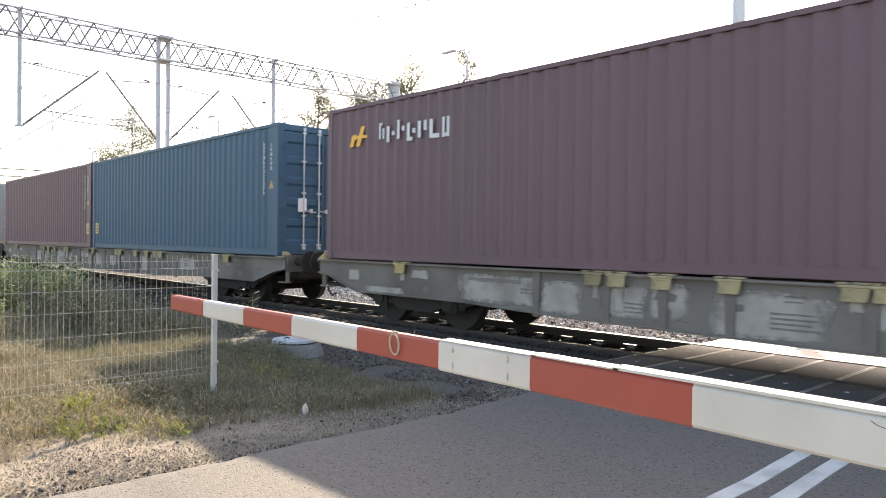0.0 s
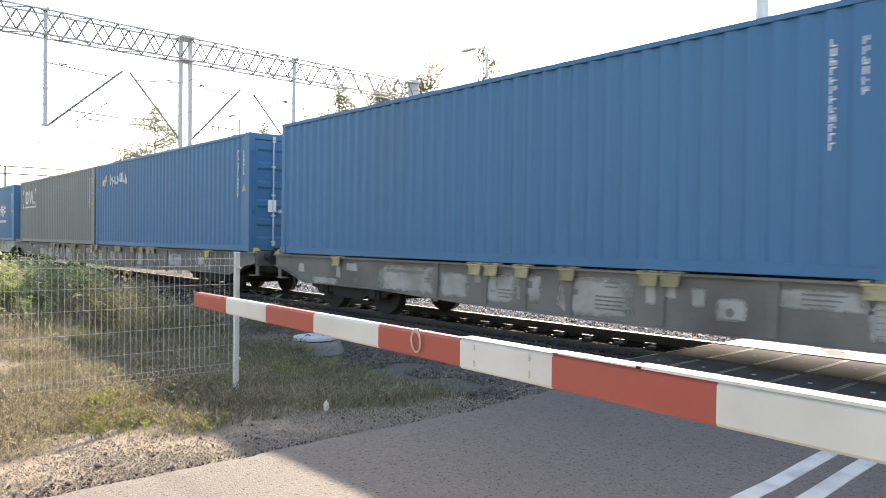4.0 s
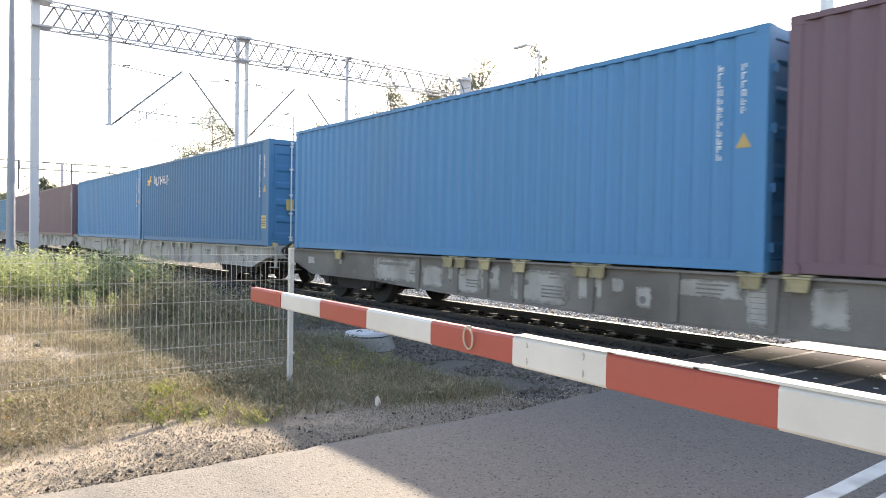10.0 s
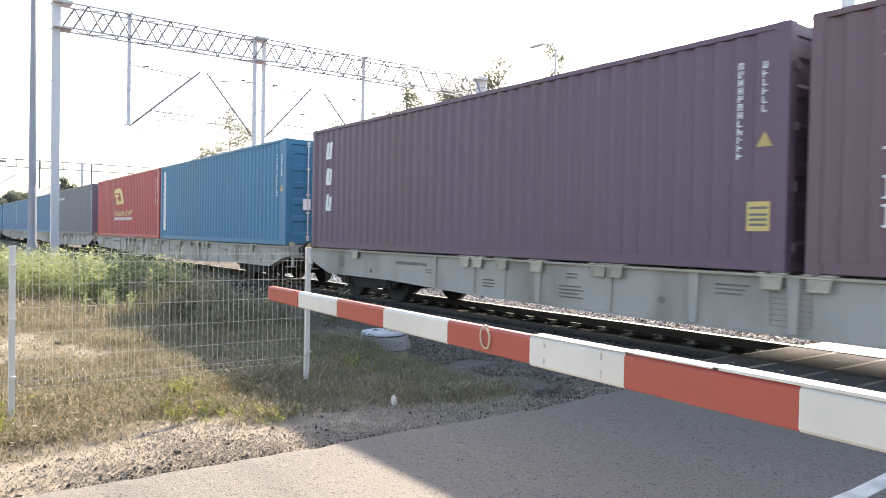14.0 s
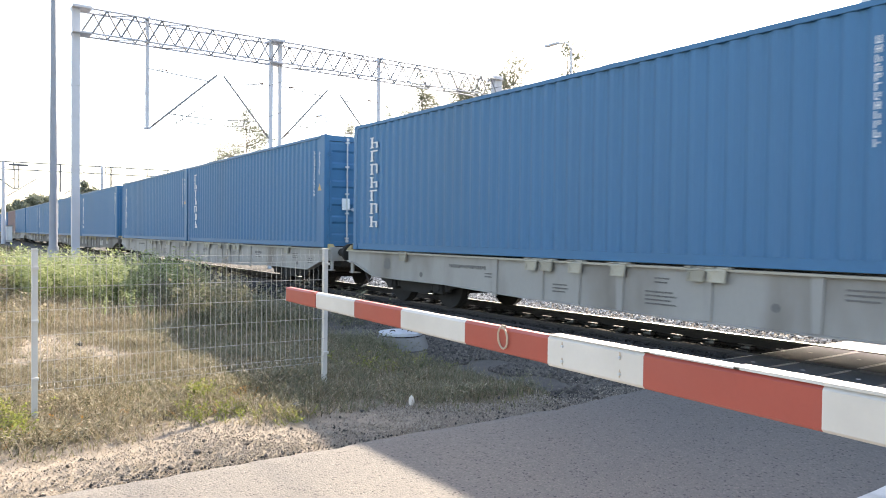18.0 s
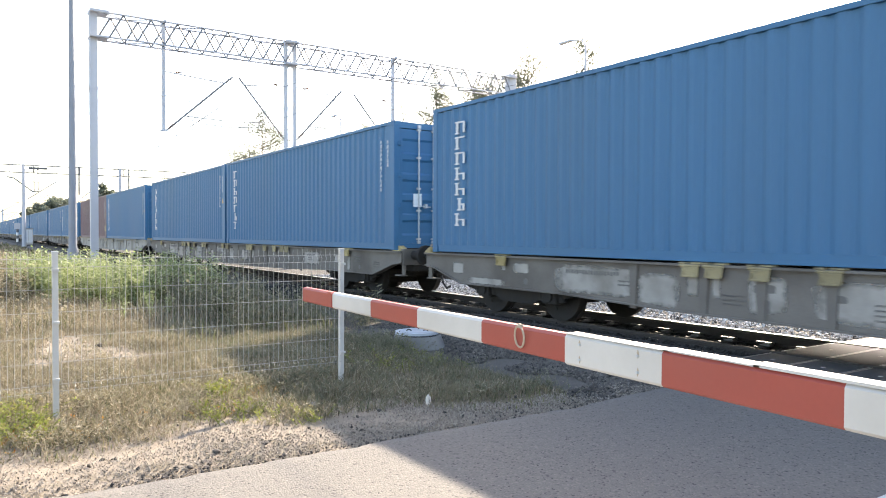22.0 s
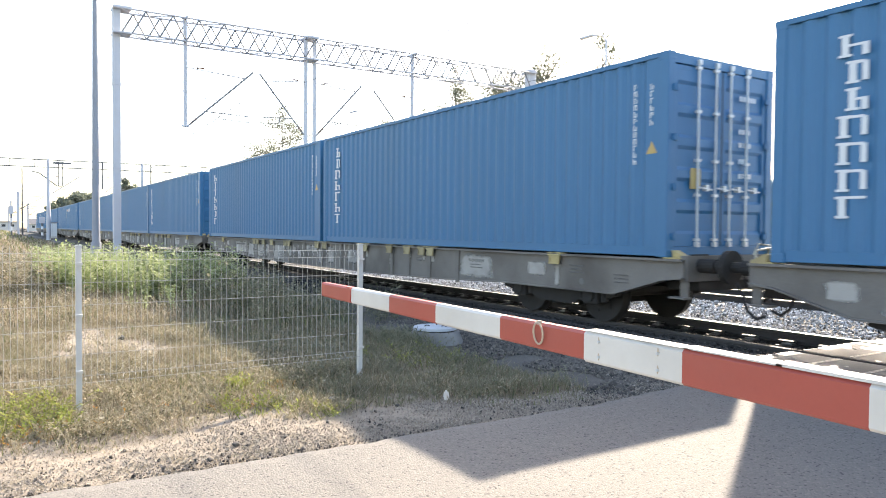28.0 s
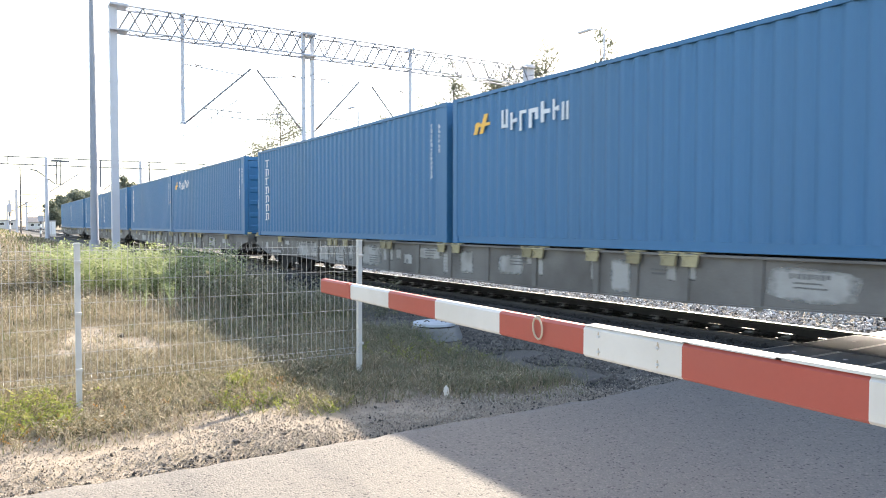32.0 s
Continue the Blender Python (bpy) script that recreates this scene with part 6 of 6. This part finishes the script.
def insulator(bm, p, q, n=7, r=0.075):
    """One turned body with n sheds."""
    p, q = Vector(p), Vector(q)
    turn = (q - p).to_track_quat("Z", "Y")
    rings = []
    for i in range(2 * n + 1):
        rad = r * (0.4 if i % 2 == 0 else 1.0)
        rings.append([bm.verts.new(p.lerp(q, i / (2 * n)) + turn @ Vector((rad * math.cos(a), rad * math.sin(a), 0))) for a in (math.pi * k / 4 for k in range(8))])
    for a, b in zip(rings, rings[1:]):
        for k in range(8):
            bm.faces.new((a[k], a[(k + 1) % 8], b[(k + 1) % 8], b[k]))


def bracket(x, foot, head, steady_to, wire_z, label, k=1.0):
    """A slanting tube bracket with its stay, insulators and steady arm. foot, head: (y, z)."""
    root = thing("catenary_bracket", label, "catenary bracket", "catenary brackets")
    f, h = Vector((x, *foot)), Vector((x, *head))
    bm = bmesh.new()
    tube(bm, f, h, 0.042 * k, 8)
    part("bracket_tube", bm, BRACKET_GREY, root, "dark slanting tube")
    bm = bmesh.new()
    insulator(bm, f.lerp(h, 0.05), f.lerp(h, 0.14), 7, 0.06)
    part("insulator", bm, PORCELAIN, root, "ribbed insulator")
    s = 1 if foot[0] < head[0] else -1
    bm = bmesh.new()
    top = (x, foot[0] - s * 0.05, head[1] - 0.12)
    end = h.lerp(f, 0.12)
    tube(bm, top, end, 0.022 * k, 6)
    tube(bm, end.lerp(Vector(top), 0.32), end, 0.024 * k, 6)
    part("stay", bm, BRACKET_GREY, root)
    bm = bmesh.new()
    insulator(bm, Vector(top).lerp(h, 0.16), Vector(top).lerp(h, 0.27), 6, 0.045)
    part("insulator", bm, PORCELAIN, root)
    bm = bmesh.new()
    m = f.lerp(h, 0.27)
    tube(bm, m, (x, steady_to, m.z - 0.06), 0.024 * k, 6)
    bent_tube(bm, [(x, m.y + s * 0.62, m.z - 0.03), (x, m.y + s * 0.62, m.z - 0.32), (x, m.y + s * 0.72, m.z - 0.27), (x, steady_to + s * 0.2, m.z - 0.33)], 0.022 * k, 6)
    part("steady_arm", bm, BRACKET_GREY, root, "steady arm")
    bm = bmesh.new()
    bent_tube(bm, [(x, m.y - s * 0.02, m.z + 0.42), (x, m.y, m.z + 0.56), (x, m.y + s * 0.18, m.z + 0.66), (x, m.y + s * 0.42, m.z + 0.60), (x, m.y + s * 0.56, m.z + 0.38), (x, m.y + s * 0.44, m.z + 0.08), (x, m.y + s * 0.32, m.z + 0.02), (x, m.y + s * 0.36, m.z - 0.3), (x, m.y + s * 0.34, m.z - 0.75)], 0.017 * k, 5)
    part("jumper", bm, BRACKET_GREY, root, "hanging jumper cable")
    return root


def gantry_near():
    x = -32.0
    root = thing("catenary_gantry", "grey steel lattice gantry spanning the railway tracks", "catenary gantry", "catenary gantries")
    mast("mast", root, x, 4.43, -0.3, 10.46, 0.26, 0.29)
    for y in (12.56, 12.99):
        mast("mast", root, x, y, -0.3, 10.44, 0.17, 0.15)
    for y in (7.13, 18.29):
        mast("drop_post", root, x, y, 5.90, 10.42, 0.15, 0.13)
        bm = bmesh.new()
        box(bm, x - 0.13, x + 0.13, y - 0.14, y + 0.14, 5.85, 5.90)
        part("foot_plate", bm, MAST_GREY, root)
        bm = bmesh.new()
        box(bm, x - 0.40, x + 0.40, y - 0.04, y + 0.04, 10.38, 10.46)
        part("saddle", bm, MAST_GREY, root, "cross bar that carries the drop post")
    mast("mast", root, x, 26.0, -0.3, 10.6, 0.40, 0.50)
    truss(root, x, 4.60, 25.8, 9.40, 10.37, 1.06, 0.040, 0.36)
    for y, h in ((4.62, 0.34), (12.78, 0.30), (25.9, 0.27)):
        for z0, z1 in ((9.36, 9.42), (10.36, 10.45)):
            bm = bmesh.new()
            box(bm, x - 0.40, x + 0.40, y - h, y + h, z0, z1)
            part("gusset", bm, MAST_GREY, root)
    for foot, head, st in (((7.2, 5.86), (10.07, 8.50), 9.89), ((12.48, 5.91), (10.36, 8.50), 10.5), ((13.1, 5.93), (15.43, 8.50), 15.3), ((18.2, 5.9), (16.1, 8.36), 15.7)):
        bracket(x, foot, head, st, 5.6, "slanting catenary bracket hanging from the gantry")


def gantry_far(x, z0, z1, ys):
    root = thing("catenary_gantry", "distant grey steel beam gantry over the tracks", "catenary gantry", "catenary gantries")
    for z in (z0, z1):
        bm = bmesh.new()
        beam_bar(bm, (x, ys[0], z), (x, ys[-1], z + 0.1), 0.065)
        part("chord", bm, FAR_IRON, root, "slim beam chord")
    bm = bmesh.new()
    beam_bar(bm, (x, 0, z0), (x, 0, z1 + 0.06), 0.05)
    post = finish(bm, "web_post")
    y = ys[0] + 0.8
    while y < ys[-1]:
        placed("web_post", post, FAR_IRON, root, "", at(0, y, 0))
        y += 2.4
    for y in ys[1:-1]:
        bm = bmesh.new()
        tall = y in (ys[1], ys[3])
        tube(bm, (x, y, -0.3 if tall else 6.0), (x, y, z1 + 0.15), 0.24 if tall else 0.10, 8, 0.16 if tall else 0.09)
        part("mast" if tall else "drop_post", bm, MAST_GREY if tall else FAR_IRON, root)
    # switch gear hung under the beam, with its bent lever
    y = ys[1]
    for dy in (1.05, 1.45):
        bm = bmesh.new()
        tube(bm, (x, y + dy, 6.25), (x, y + dy, z1 - 0.1), 0.06, 6)
        part("hanger", bm, FAR_IRON, root, "hanging rod")
    bm = bmesh.new()
    bent_tube(bm, [(x, y - 1.65, 7.85), (x, y - 0.95, 7.72), (x, y + 0.9, 6.25), (x, y + 1.45, 6.25)], 0.085)
    part("lever", bm, FAR_IRON, root, "bent tube lever")
    bm = bmesh.new()
    box(bm, x - 0.2, x + 0.2, y + 0.5, y + 2.4, z1 - 0.38, z1 - 0.16)
    part("platform", bm, FAR_IRON, root, "switch platform on the beam")
    bracket(x, (y + 0.3, 5.31), (y + 3.3, 7.46), y + 2.6, 5.6, "slanting catenary bracket on the distant gantry", 1.4)
    bracket(x, (ys[2] + 0.2, 5.6), (ys[2] + 2.6, 7.6), ys[2] + 2.4, 5.6, "slanting catenary bracket on the distant gantry", 1.4)


def distant_mast(x, y, h, reach):
    """A far mast with a level arm, its strut and a slanting bracket over the track."""
    root = thing("catenary_mast", "distant grey catenary mast with bracket arms beside the track", "catenary mast", "distant masts")
    bm = bmesh.new()
    box(bm, x - 0.22, x + 0.22, y - 0.22, y + 0.22, -0.3, h)
    part("upright", bm, MAST_GREY, root)
    for p, q, name in (((x, y, h - 0.9), (x, y + reach, h - 0.9), "level_arm"), ((x, y, h - 3.6), (x, y + reach * 0.95, h - 1.0), "strut"), ((x, y, h - 3.2), (x, y + reach * 0.6, h - 3.3), "steady_arm")):
        bm = bmesh.new()
        tube(bm, p, q, 0.06, 6)
        part(name, bm, FAR_IRON, root)


gantry_near()
gantry_far(-95.0, 8.35, 9.2, (-3.5, 5.9, 11.6, 16.1, 17.1, 24.0))
for x, y, h, reach in ((-165.0, 5.0, 8.4, 4.6), (-235.0, 5.4, 8.6, 4.6), (-232.0, 9.4, 8.0, 3.6), (-300.0, 6.2, 8.6, 5.0), (-205.0, 0.6, 8.4, -4.0), (-270.0, 2.0, 8.4, -4.0)):
    distant_mast(x, y, h, reach)


def pole(name, label, x, y, h, r0, r1, collar=True, mat=None):
    root = thing(name, label, "pole", m=at(x, y, 0))
    bm = bmesh.new()
    tube(bm, (0, 0, -0.3), (0, 0, h), r0, 18, r1)
    part("shaft", bm, mat or POLE_GREY, root, "tapered shaft")
    if collar:
        bm = bmesh.new()
        tube(bm, (0, 0, -0.3), (0, 0, 0.95), r0 + 0.035, 18, r0 + 0.03)
        part("collar", bm, mat or POLE_GREY, root, "thicker foot of the pole")
    else:
        for z in (2.2, 6.4):
            bm = bmesh.new()
            tube(bm, (0, 0, z), (0, 0, z + 0.10), r0 + 0.02, 18)
            part("band", bm, GALVANISED, root, "clamped band")
    return root


pole("utility_pole", "tall slender grey steel pole beside the track", -30.0, 3.42, 14.0, 0.155, 0.06)
pole("catenary_mast", "pale grey steel catenary mast beyond the crossing", -8.43, 18.3, 11.0, 0.17, 0.15, False, GALVANISED)
pole("utility_pole", "thin dark pole beside the distant track", -140.0, 4.85, 11.4, 0.14, 0.10, False, CABLE)


def signal_mast(x, y, h):
    root = thing("signal_mast", "distant railway signal with a banded post and grey lamp head", "railway signal", "distant signals", m=at(x, y, 0))
    for i in range(5):
        bm = bmesh.new()
        tube(bm, (0, 0, h * i / 7 - (0.3 if i == 0 else 0)), (0, 0, h * (i + 1) / 7), 0.13, 8)
        part("post_band", bm, PLAIN_WHITE if i % 2 else FAR_IRON, root)
    bm = bmesh.new()
    box(bm, -0.1, 0.1, -0.32, 0.32, h * 5 / 7, h, 0.05)
    part("lamp_head", bm, MAST_GREY, root, "grey lamp head")


signal_mast(-150.0, 3.5, 5.2)
signal_mast(-104.0, 5.75, 2.7)


def relay_cabinet(x, y):
    root = thing("relay_cabinet", "pale lineside cabinet with double doors beside the far track", "cabinet", m=at(x, y, 0))
    bm = bmesh.new()
    box(bm, -0.35, 0.35, -0.5, 0.5, -0.1, 2.0, 0.02)
    part("body", bm, PLASTER, root)
    for y0 in (-0.46, 0.02):
        bm = bmesh.new()
        box(bm, 0.35, 0.37, y0, y0 + 0.44, 0.25, 1.9)
        part("door", bm, PLAIN_WHITE, root)
    bm = bmesh.new()
    box(bm, -0.42, 0.42, -0.57, 0.57, 2.0, 2.08)
    part("roof", bm, ROOFING, root)


relay_cabinet(-106.0, 7.05)


def street_lamp(x, y, h, reach):
    root = thing("street_lamp", "tall grey street lamp with a curved arm beyond the railway", "street lamp", "street lamps")
    bm = bmesh.new()
    tube(bm, (x, y, -0.2), (x, y, h - 0.5), 0.09, 10, 0.06)
    part("post", bm, MAST_GREY, root)
    bm = bmesh.new()
    bent_tube(bm, [(x, y, h - 0.5), (x - 0.3, y, h - 0.1), (x - reach * 0.6, y, h)], 0.04)
    part("arm", bm, MAST_GREY, root)
    bm = bmesh.new()
    box(bm, x - reach - 0.2, x - reach * 0.55, y - 0.12, y + 0.12, h - 0.03, h + 0.08, 0.02)
    part("lamp_head", bm, MAST_GREY, root)


for x, h in ((-28.1, 12.2), (-58.2, 12.1), (-91.0, 12.1)):
    street_lamp(x, 28.0, h, 1.8)


def wires():
    for y, z, sag, label in ((9.3, 5.55, 0.0, "contact wire"), (9.5, 7.1, 0.9, "carrying cable"), (15.2, 5.55, 0.0, "contact wire"), (15.3, 7.1, 0.9, "carrying cable")):
        root = thing("overhead_wire", "thin dark overhead %s above the tracks" % label, "overhead wire", "overhead wires")
        spans = ((-158, -95), (-95, -32), (-32, 31), (31, 94))
        for a, b in spans:
            bm = bmesh.new()
            pts = [(a + (b - a) * i / 14, y, z - sag * (1 - (2 * i / 14 - 1) ** 2)) for i in range(15)]
            bent_tube(bm, pts, (0.010 if sag else 0.008) * (2.0 if b <= -32 else 0.8), 5)
            part("span", bm, CABLE, root)


wires()


# ---- beyond the railway: fence, trees, building ----
def far_fence():
    root = thing("mesh_fence", "pale wire mesh fence on posts beyond the tracks", "fence")
    bm = bmesh.new()
    tube(bm, (0, 0, 0.12), (0, 0, 1.50), 0.006, 4)
    upright = finish(bm, "upright_wire")
    bm = bmesh.new()
    tube(bm, (0, 0, 0), (2.5, 0, 0), 0.008, 4)
    cross = finish(bm, "cross_wire")
    bm = bmesh.new()
    box(bm, -0.03, 0.03, -0.03, 0.03, -0.1, 1.55)
    post = finish(bm, "post")
    for i in range(-14, 0):
        x = ROAD_L - 1.4 + 2.5 * i
        for z in (0.15, 0.35, 0.6, 0.85, 1.1, 1.3, 1.46):
            placed("cross_wire", cross, FENCE_PAINT, root, "", at(x, 19.4, z))
        for j in range(25 if i > -12 else 0):
            placed("upright_wire", upright, FENCE_PAINT, root, "", at(x + 0.05 + j * 0.1, 19.4, 0))
        placed("post", post, FENCE_PAINT, root, "", at(ROAD_L - 1.4 + 2.5 * i, 19.4, 0))


far_fence()


def tree(x, y, h, spread, mat, seed, label, leaves=2600, low=0.25, leaf=0.16, kind="tree"):
    rng = np.random.default_rng(seed)
    root = thing("tree", label, "tree", "trees beyond the railway", m=at(x, y, -0.2))
    bm = bmesh.new()
    tube(bm, (0, 0, 0), (0.1, 0, h * 0.55), 0.03 * h * 0.5, 9, 0.012 * h * 0.5)
    tube(bm, (0.1, 0, h * 0.55), (0.05, 0.1, h * 0.93), 0.012 * h * 0.5, 7, 0.02)
    tips = []
    for i in range(16):
        z = h * rng.uniform(low, 0.85)
        a = rng.uniform(0, 6.28)
        r = spread * (1 - 0.65 * (z / h - low) / (1 - low)) * rng.uniform(0.6, 1.1)
        e = (math.cos(a) * r, math.sin(a) * r, z + r * rng.uniform(0.2, 0.8))
        tube(bm, (0.06, 0, z), e, 0.010 * h * 0.5, 6, 0.012)
        tips.append((np.array((0.06, 0, z)), np.array(e)))
    part("trunk", bm, BARK, root, "trunk with bare limbs")
    clumps = []
    for a, e in tips:
        for _ in range(5):
            f = rng.uniform(0.4, 1.12)
            clumps.append((a * (1 - f) + e * f + rng.normal(0, spread * 0.07, 3), rng.uniform(0.10, 0.22) * spread))
    clumps += [(np.array((rng.normal(0, 0.15), rng.normal(0, 0.15), h * rng.uniform(0.8, 1.0))), 0.12 * spread) for _ in range(6)]
    n = leaves
    idx = rng.integers(0, len(clumps), n)
    c = np.array([clumps[i][0] for i in idx]) + rng.normal(0, 1, (n, 3)) * np.array([clumps[i][1] for i in idx])[:, None] * (1, 1, 0.75)
    u = rng.normal(0, 1, (n, 3))
    u /= np.linalg.norm(u, axis=1)[:, None]
    v = np.cross(u, rng.normal(0, 1, (n, 3)))
    v /= np.linalg.norm(v, axis=1)[:, None]
    s = leaf * rng.uniform(0.5, 1.2, (n, 1))
    vs = np.stack([c - u * s, c + v * s * 0.55, c + u * s, c - v * s * 0.55], 1).reshape(-1, 3)
    fs = np.arange(4 * n).reshape(-1, 4)
    placed("crown", soup("crown", vs, fs, mat), mat, root, "open crown of many small leaves")
    return root


tree(-95.2, 34.0, 18.6, 5.0, TREE_LEAF, 51, "slender birch with a thin airy crown", 14000, 0.33, 0.105)
tree(-91.0, 34.5, 13.8, 4.2, TREE_LEAF, 52, "young birch with a thin airy crown", 2600, 0.4, 0.15)
tree(-104.0, 35.0, 13.6, 4.2, TREE_LEAF, 53, "young birch with a thin airy crown", 2600, 0.4, 0.15)
tree(-52.1, 34.0, 15.6, 2.8, TREE_LEAF, 54, "narrow pointed young tree at the roadside", 7401, 0.45, 0.095)
tree(-57.5, 34.0, 13.4, 2.2, TREE_LEAF, 55, "narrow pointed young tree at the roadside", 4931, 0.45, 0.095)
tree(-44.3, 34.0, 14.9, 3.2, TREE_LEAF, 56, "open-crowned tree at the far roadside", 8634, 0.45, 0.095)
tree(-40.0, 34.0, 15.2, 3.2, TREE_LEAF, 57, "open-crowned tree at the far roadside", 8634, 0.45, 0.095)
tree(-47.5, 35.0, 14.2, 2.8, TREE_LEAF, 58, "open-crowned tree at the far roadside", 7401, 0.45, 0.095)
tree(-34.6, 34.0, 14.8, 2.6, TREE_LEAF, 59, "narrow open-crowned tree at the roadside", 7401, 0.45, 0.095)
tree(-65.0, 34.0, 13.0, 2.4, TREE_LEAF, 60, "narrow open-crowned tree at the roadside", 5344, 0.45, 0.095)
for i, (x, y, h, sp) in enumerate(((-15.2, 34, 8.6, 3.0), (-12.2, 35, 7.4, 2.8), (-19.5, 34.5, 7.2, 2.8), (-24, 35, 7.0, 2.6), (-8.5, 35, 7.0, 2.8), (-17.3, 31.5, 4.6, 2.4), (-13.7, 31.2, 4.9, 2.6), (-10.6, 31.8, 4.4, 2.4), (-20.8, 32, 4.4, 2.4))):
    tree(x, y, h * 0.68, sp * 0.9, DEEP_LEAF, 70 + i, "dense dark green tree at the far roadside", 3800, 0.08, 0.17)
# distance haze is mixed into these paler leaf colours
HAZY_LEAF = islands("hazy far tree leaves", [(0.13, 0.155, 0.12), (0.18, 0.205, 0.16), (0.10, 0.12, 0.092), (0.22, 0.24, 0.19)], through=0.3)
for i, (x, y, h, sp) in enumerate(((-400, 30.5, 15.5, 7.5), (-405, 38, 18.5, 9.0), (-410, 46, 18.0, 9.0), (-400, 54, 17.0, 9.0), (-420, 62, 17.5, 10.0), (-430, 72, 18.0, 10.0), (-300, 45, 19.5, 5.5), (-440, 84, 19.0, 11.0), (-390, 26, 12.0, 5.0))):
    tree(x, y, h, sp, HAZY_LEAF, 90 + i, "broad green tree in the far distance", 7000, 0.1, 0.62)


def station_house():
    root = thing("low_building", "long pale single-storey building with dark windows far along the track", "building", m=at(-300, -8, 0))
    bm = bmesh.new()
    box(bm, -8, 0, 0, 17.2, -0.3, 2.9)
    part("wall", bm, PLASTER, root)
    bm = bmesh.new()
    box(bm, -8.5, 0.5, -0.5, 17.7, 2.9, 3.25)
    part("roof", bm, ROOFING, root)
    for i in range(6):
        bm = bmesh.new()
        box(bm, 0.0, 0.08, 1.0 + i * 2.7, 2.6 + i * 2.7, 1.2, 2.3)
        w = part("window", bm, PLAIN_WHITE, root, "", None)
        bm = bmesh.new()
        box(bm, 0.08, 0.10, 1.15 + i * 2.7, 2.45 + i * 2.7, 1.3, 2.2)
        part("pane", bm, GLASS_DARK, w)


station_house()


def shed(x, y):
    """A low house with a dark gable roof."""
    root = thing("house", "small pale house with a dark gable roof far along the track", "house", m=at(x, y, 0))
    bm = bmesh.new()
    box(bm, -6, 0, 0, 4.8, -0.3, 2.3)
    part("wall", bm, PLASTER, root)
    bm = bmesh.new()
    prism(bm, [(-6.5, 2.3), (0.5, 2.3), (-3.0, 4.1)], -0.3, 5.1)
    part("roof", bm, FAR_IRON, root, "dark gable roof")
    for y0 in (0.7, 2.9):
        bm = bmesh.new()
        box(bm, 0.0, 0.06, y0, y0 + 1.2, 0.9, 1.9)
        w = part("window", bm, PLAIN_WHITE, root)
        bm = bmesh.new()
        box(bm, 0.06, 0.08, y0 + 0.12, y0 + 1.08, 1.0, 1.8)
        part("pane", bm, GLASS_DARK, w)


shed(-280.0, 11.7)


def hall():
    root = thing("hall", "low pale hall with a grey roof edge beyond the far trees", "building", m=at(-18.6, 52, 0))
    bm = bmesh.new()
    box(bm, 0, 16, 0, 12, -0.3, 5.1)
    part("wall", bm, PLASTER, root)
    bm = bmesh.new()
    box(bm, -0.3, 16.3, -0.3, 12.3, 5.1, 5.4)
    part("roof", bm, ROOFING, root)
    for x in (3.0, 8.0):
        bm = bmesh.new()
        box(bm, x, x + 3.0, -0.06, 0.0, 0.0, 3.0)
        part("gate", bm, MAST_GREY, root, "wide grey gate")


hall()


# ---- what moves ----
def motions():
    rows = [1.0 * i for i in range(33)]
    for ob, back, y, z in TRAIN:
        walk(ob, [(t, at(train_place(t) + back, y, z)) for t in rows])
    # the wheels roll: alike wheelsets share one set of keys
    times = [i / FPS for i in range(int(32 * FPS) + 1)]
    for dx, sets in WHEELSETS.items():
        first = sets[0]
        walk(first, [(t, at(dx, 0, 0.46) @ pose(0, 0, 0, 0, math.degrees((train_place(t) - train_place(0)) / 0.46), 0)) for t in times])
        keys = first.animation_data
        for other in sets[1:]:
            other.rotation_mode = "QUATERNION"
            other.animation_data_create()
            other.animation_data.action = keys.action
            other.animation_data.action_slot = keys.action_slot


motions()
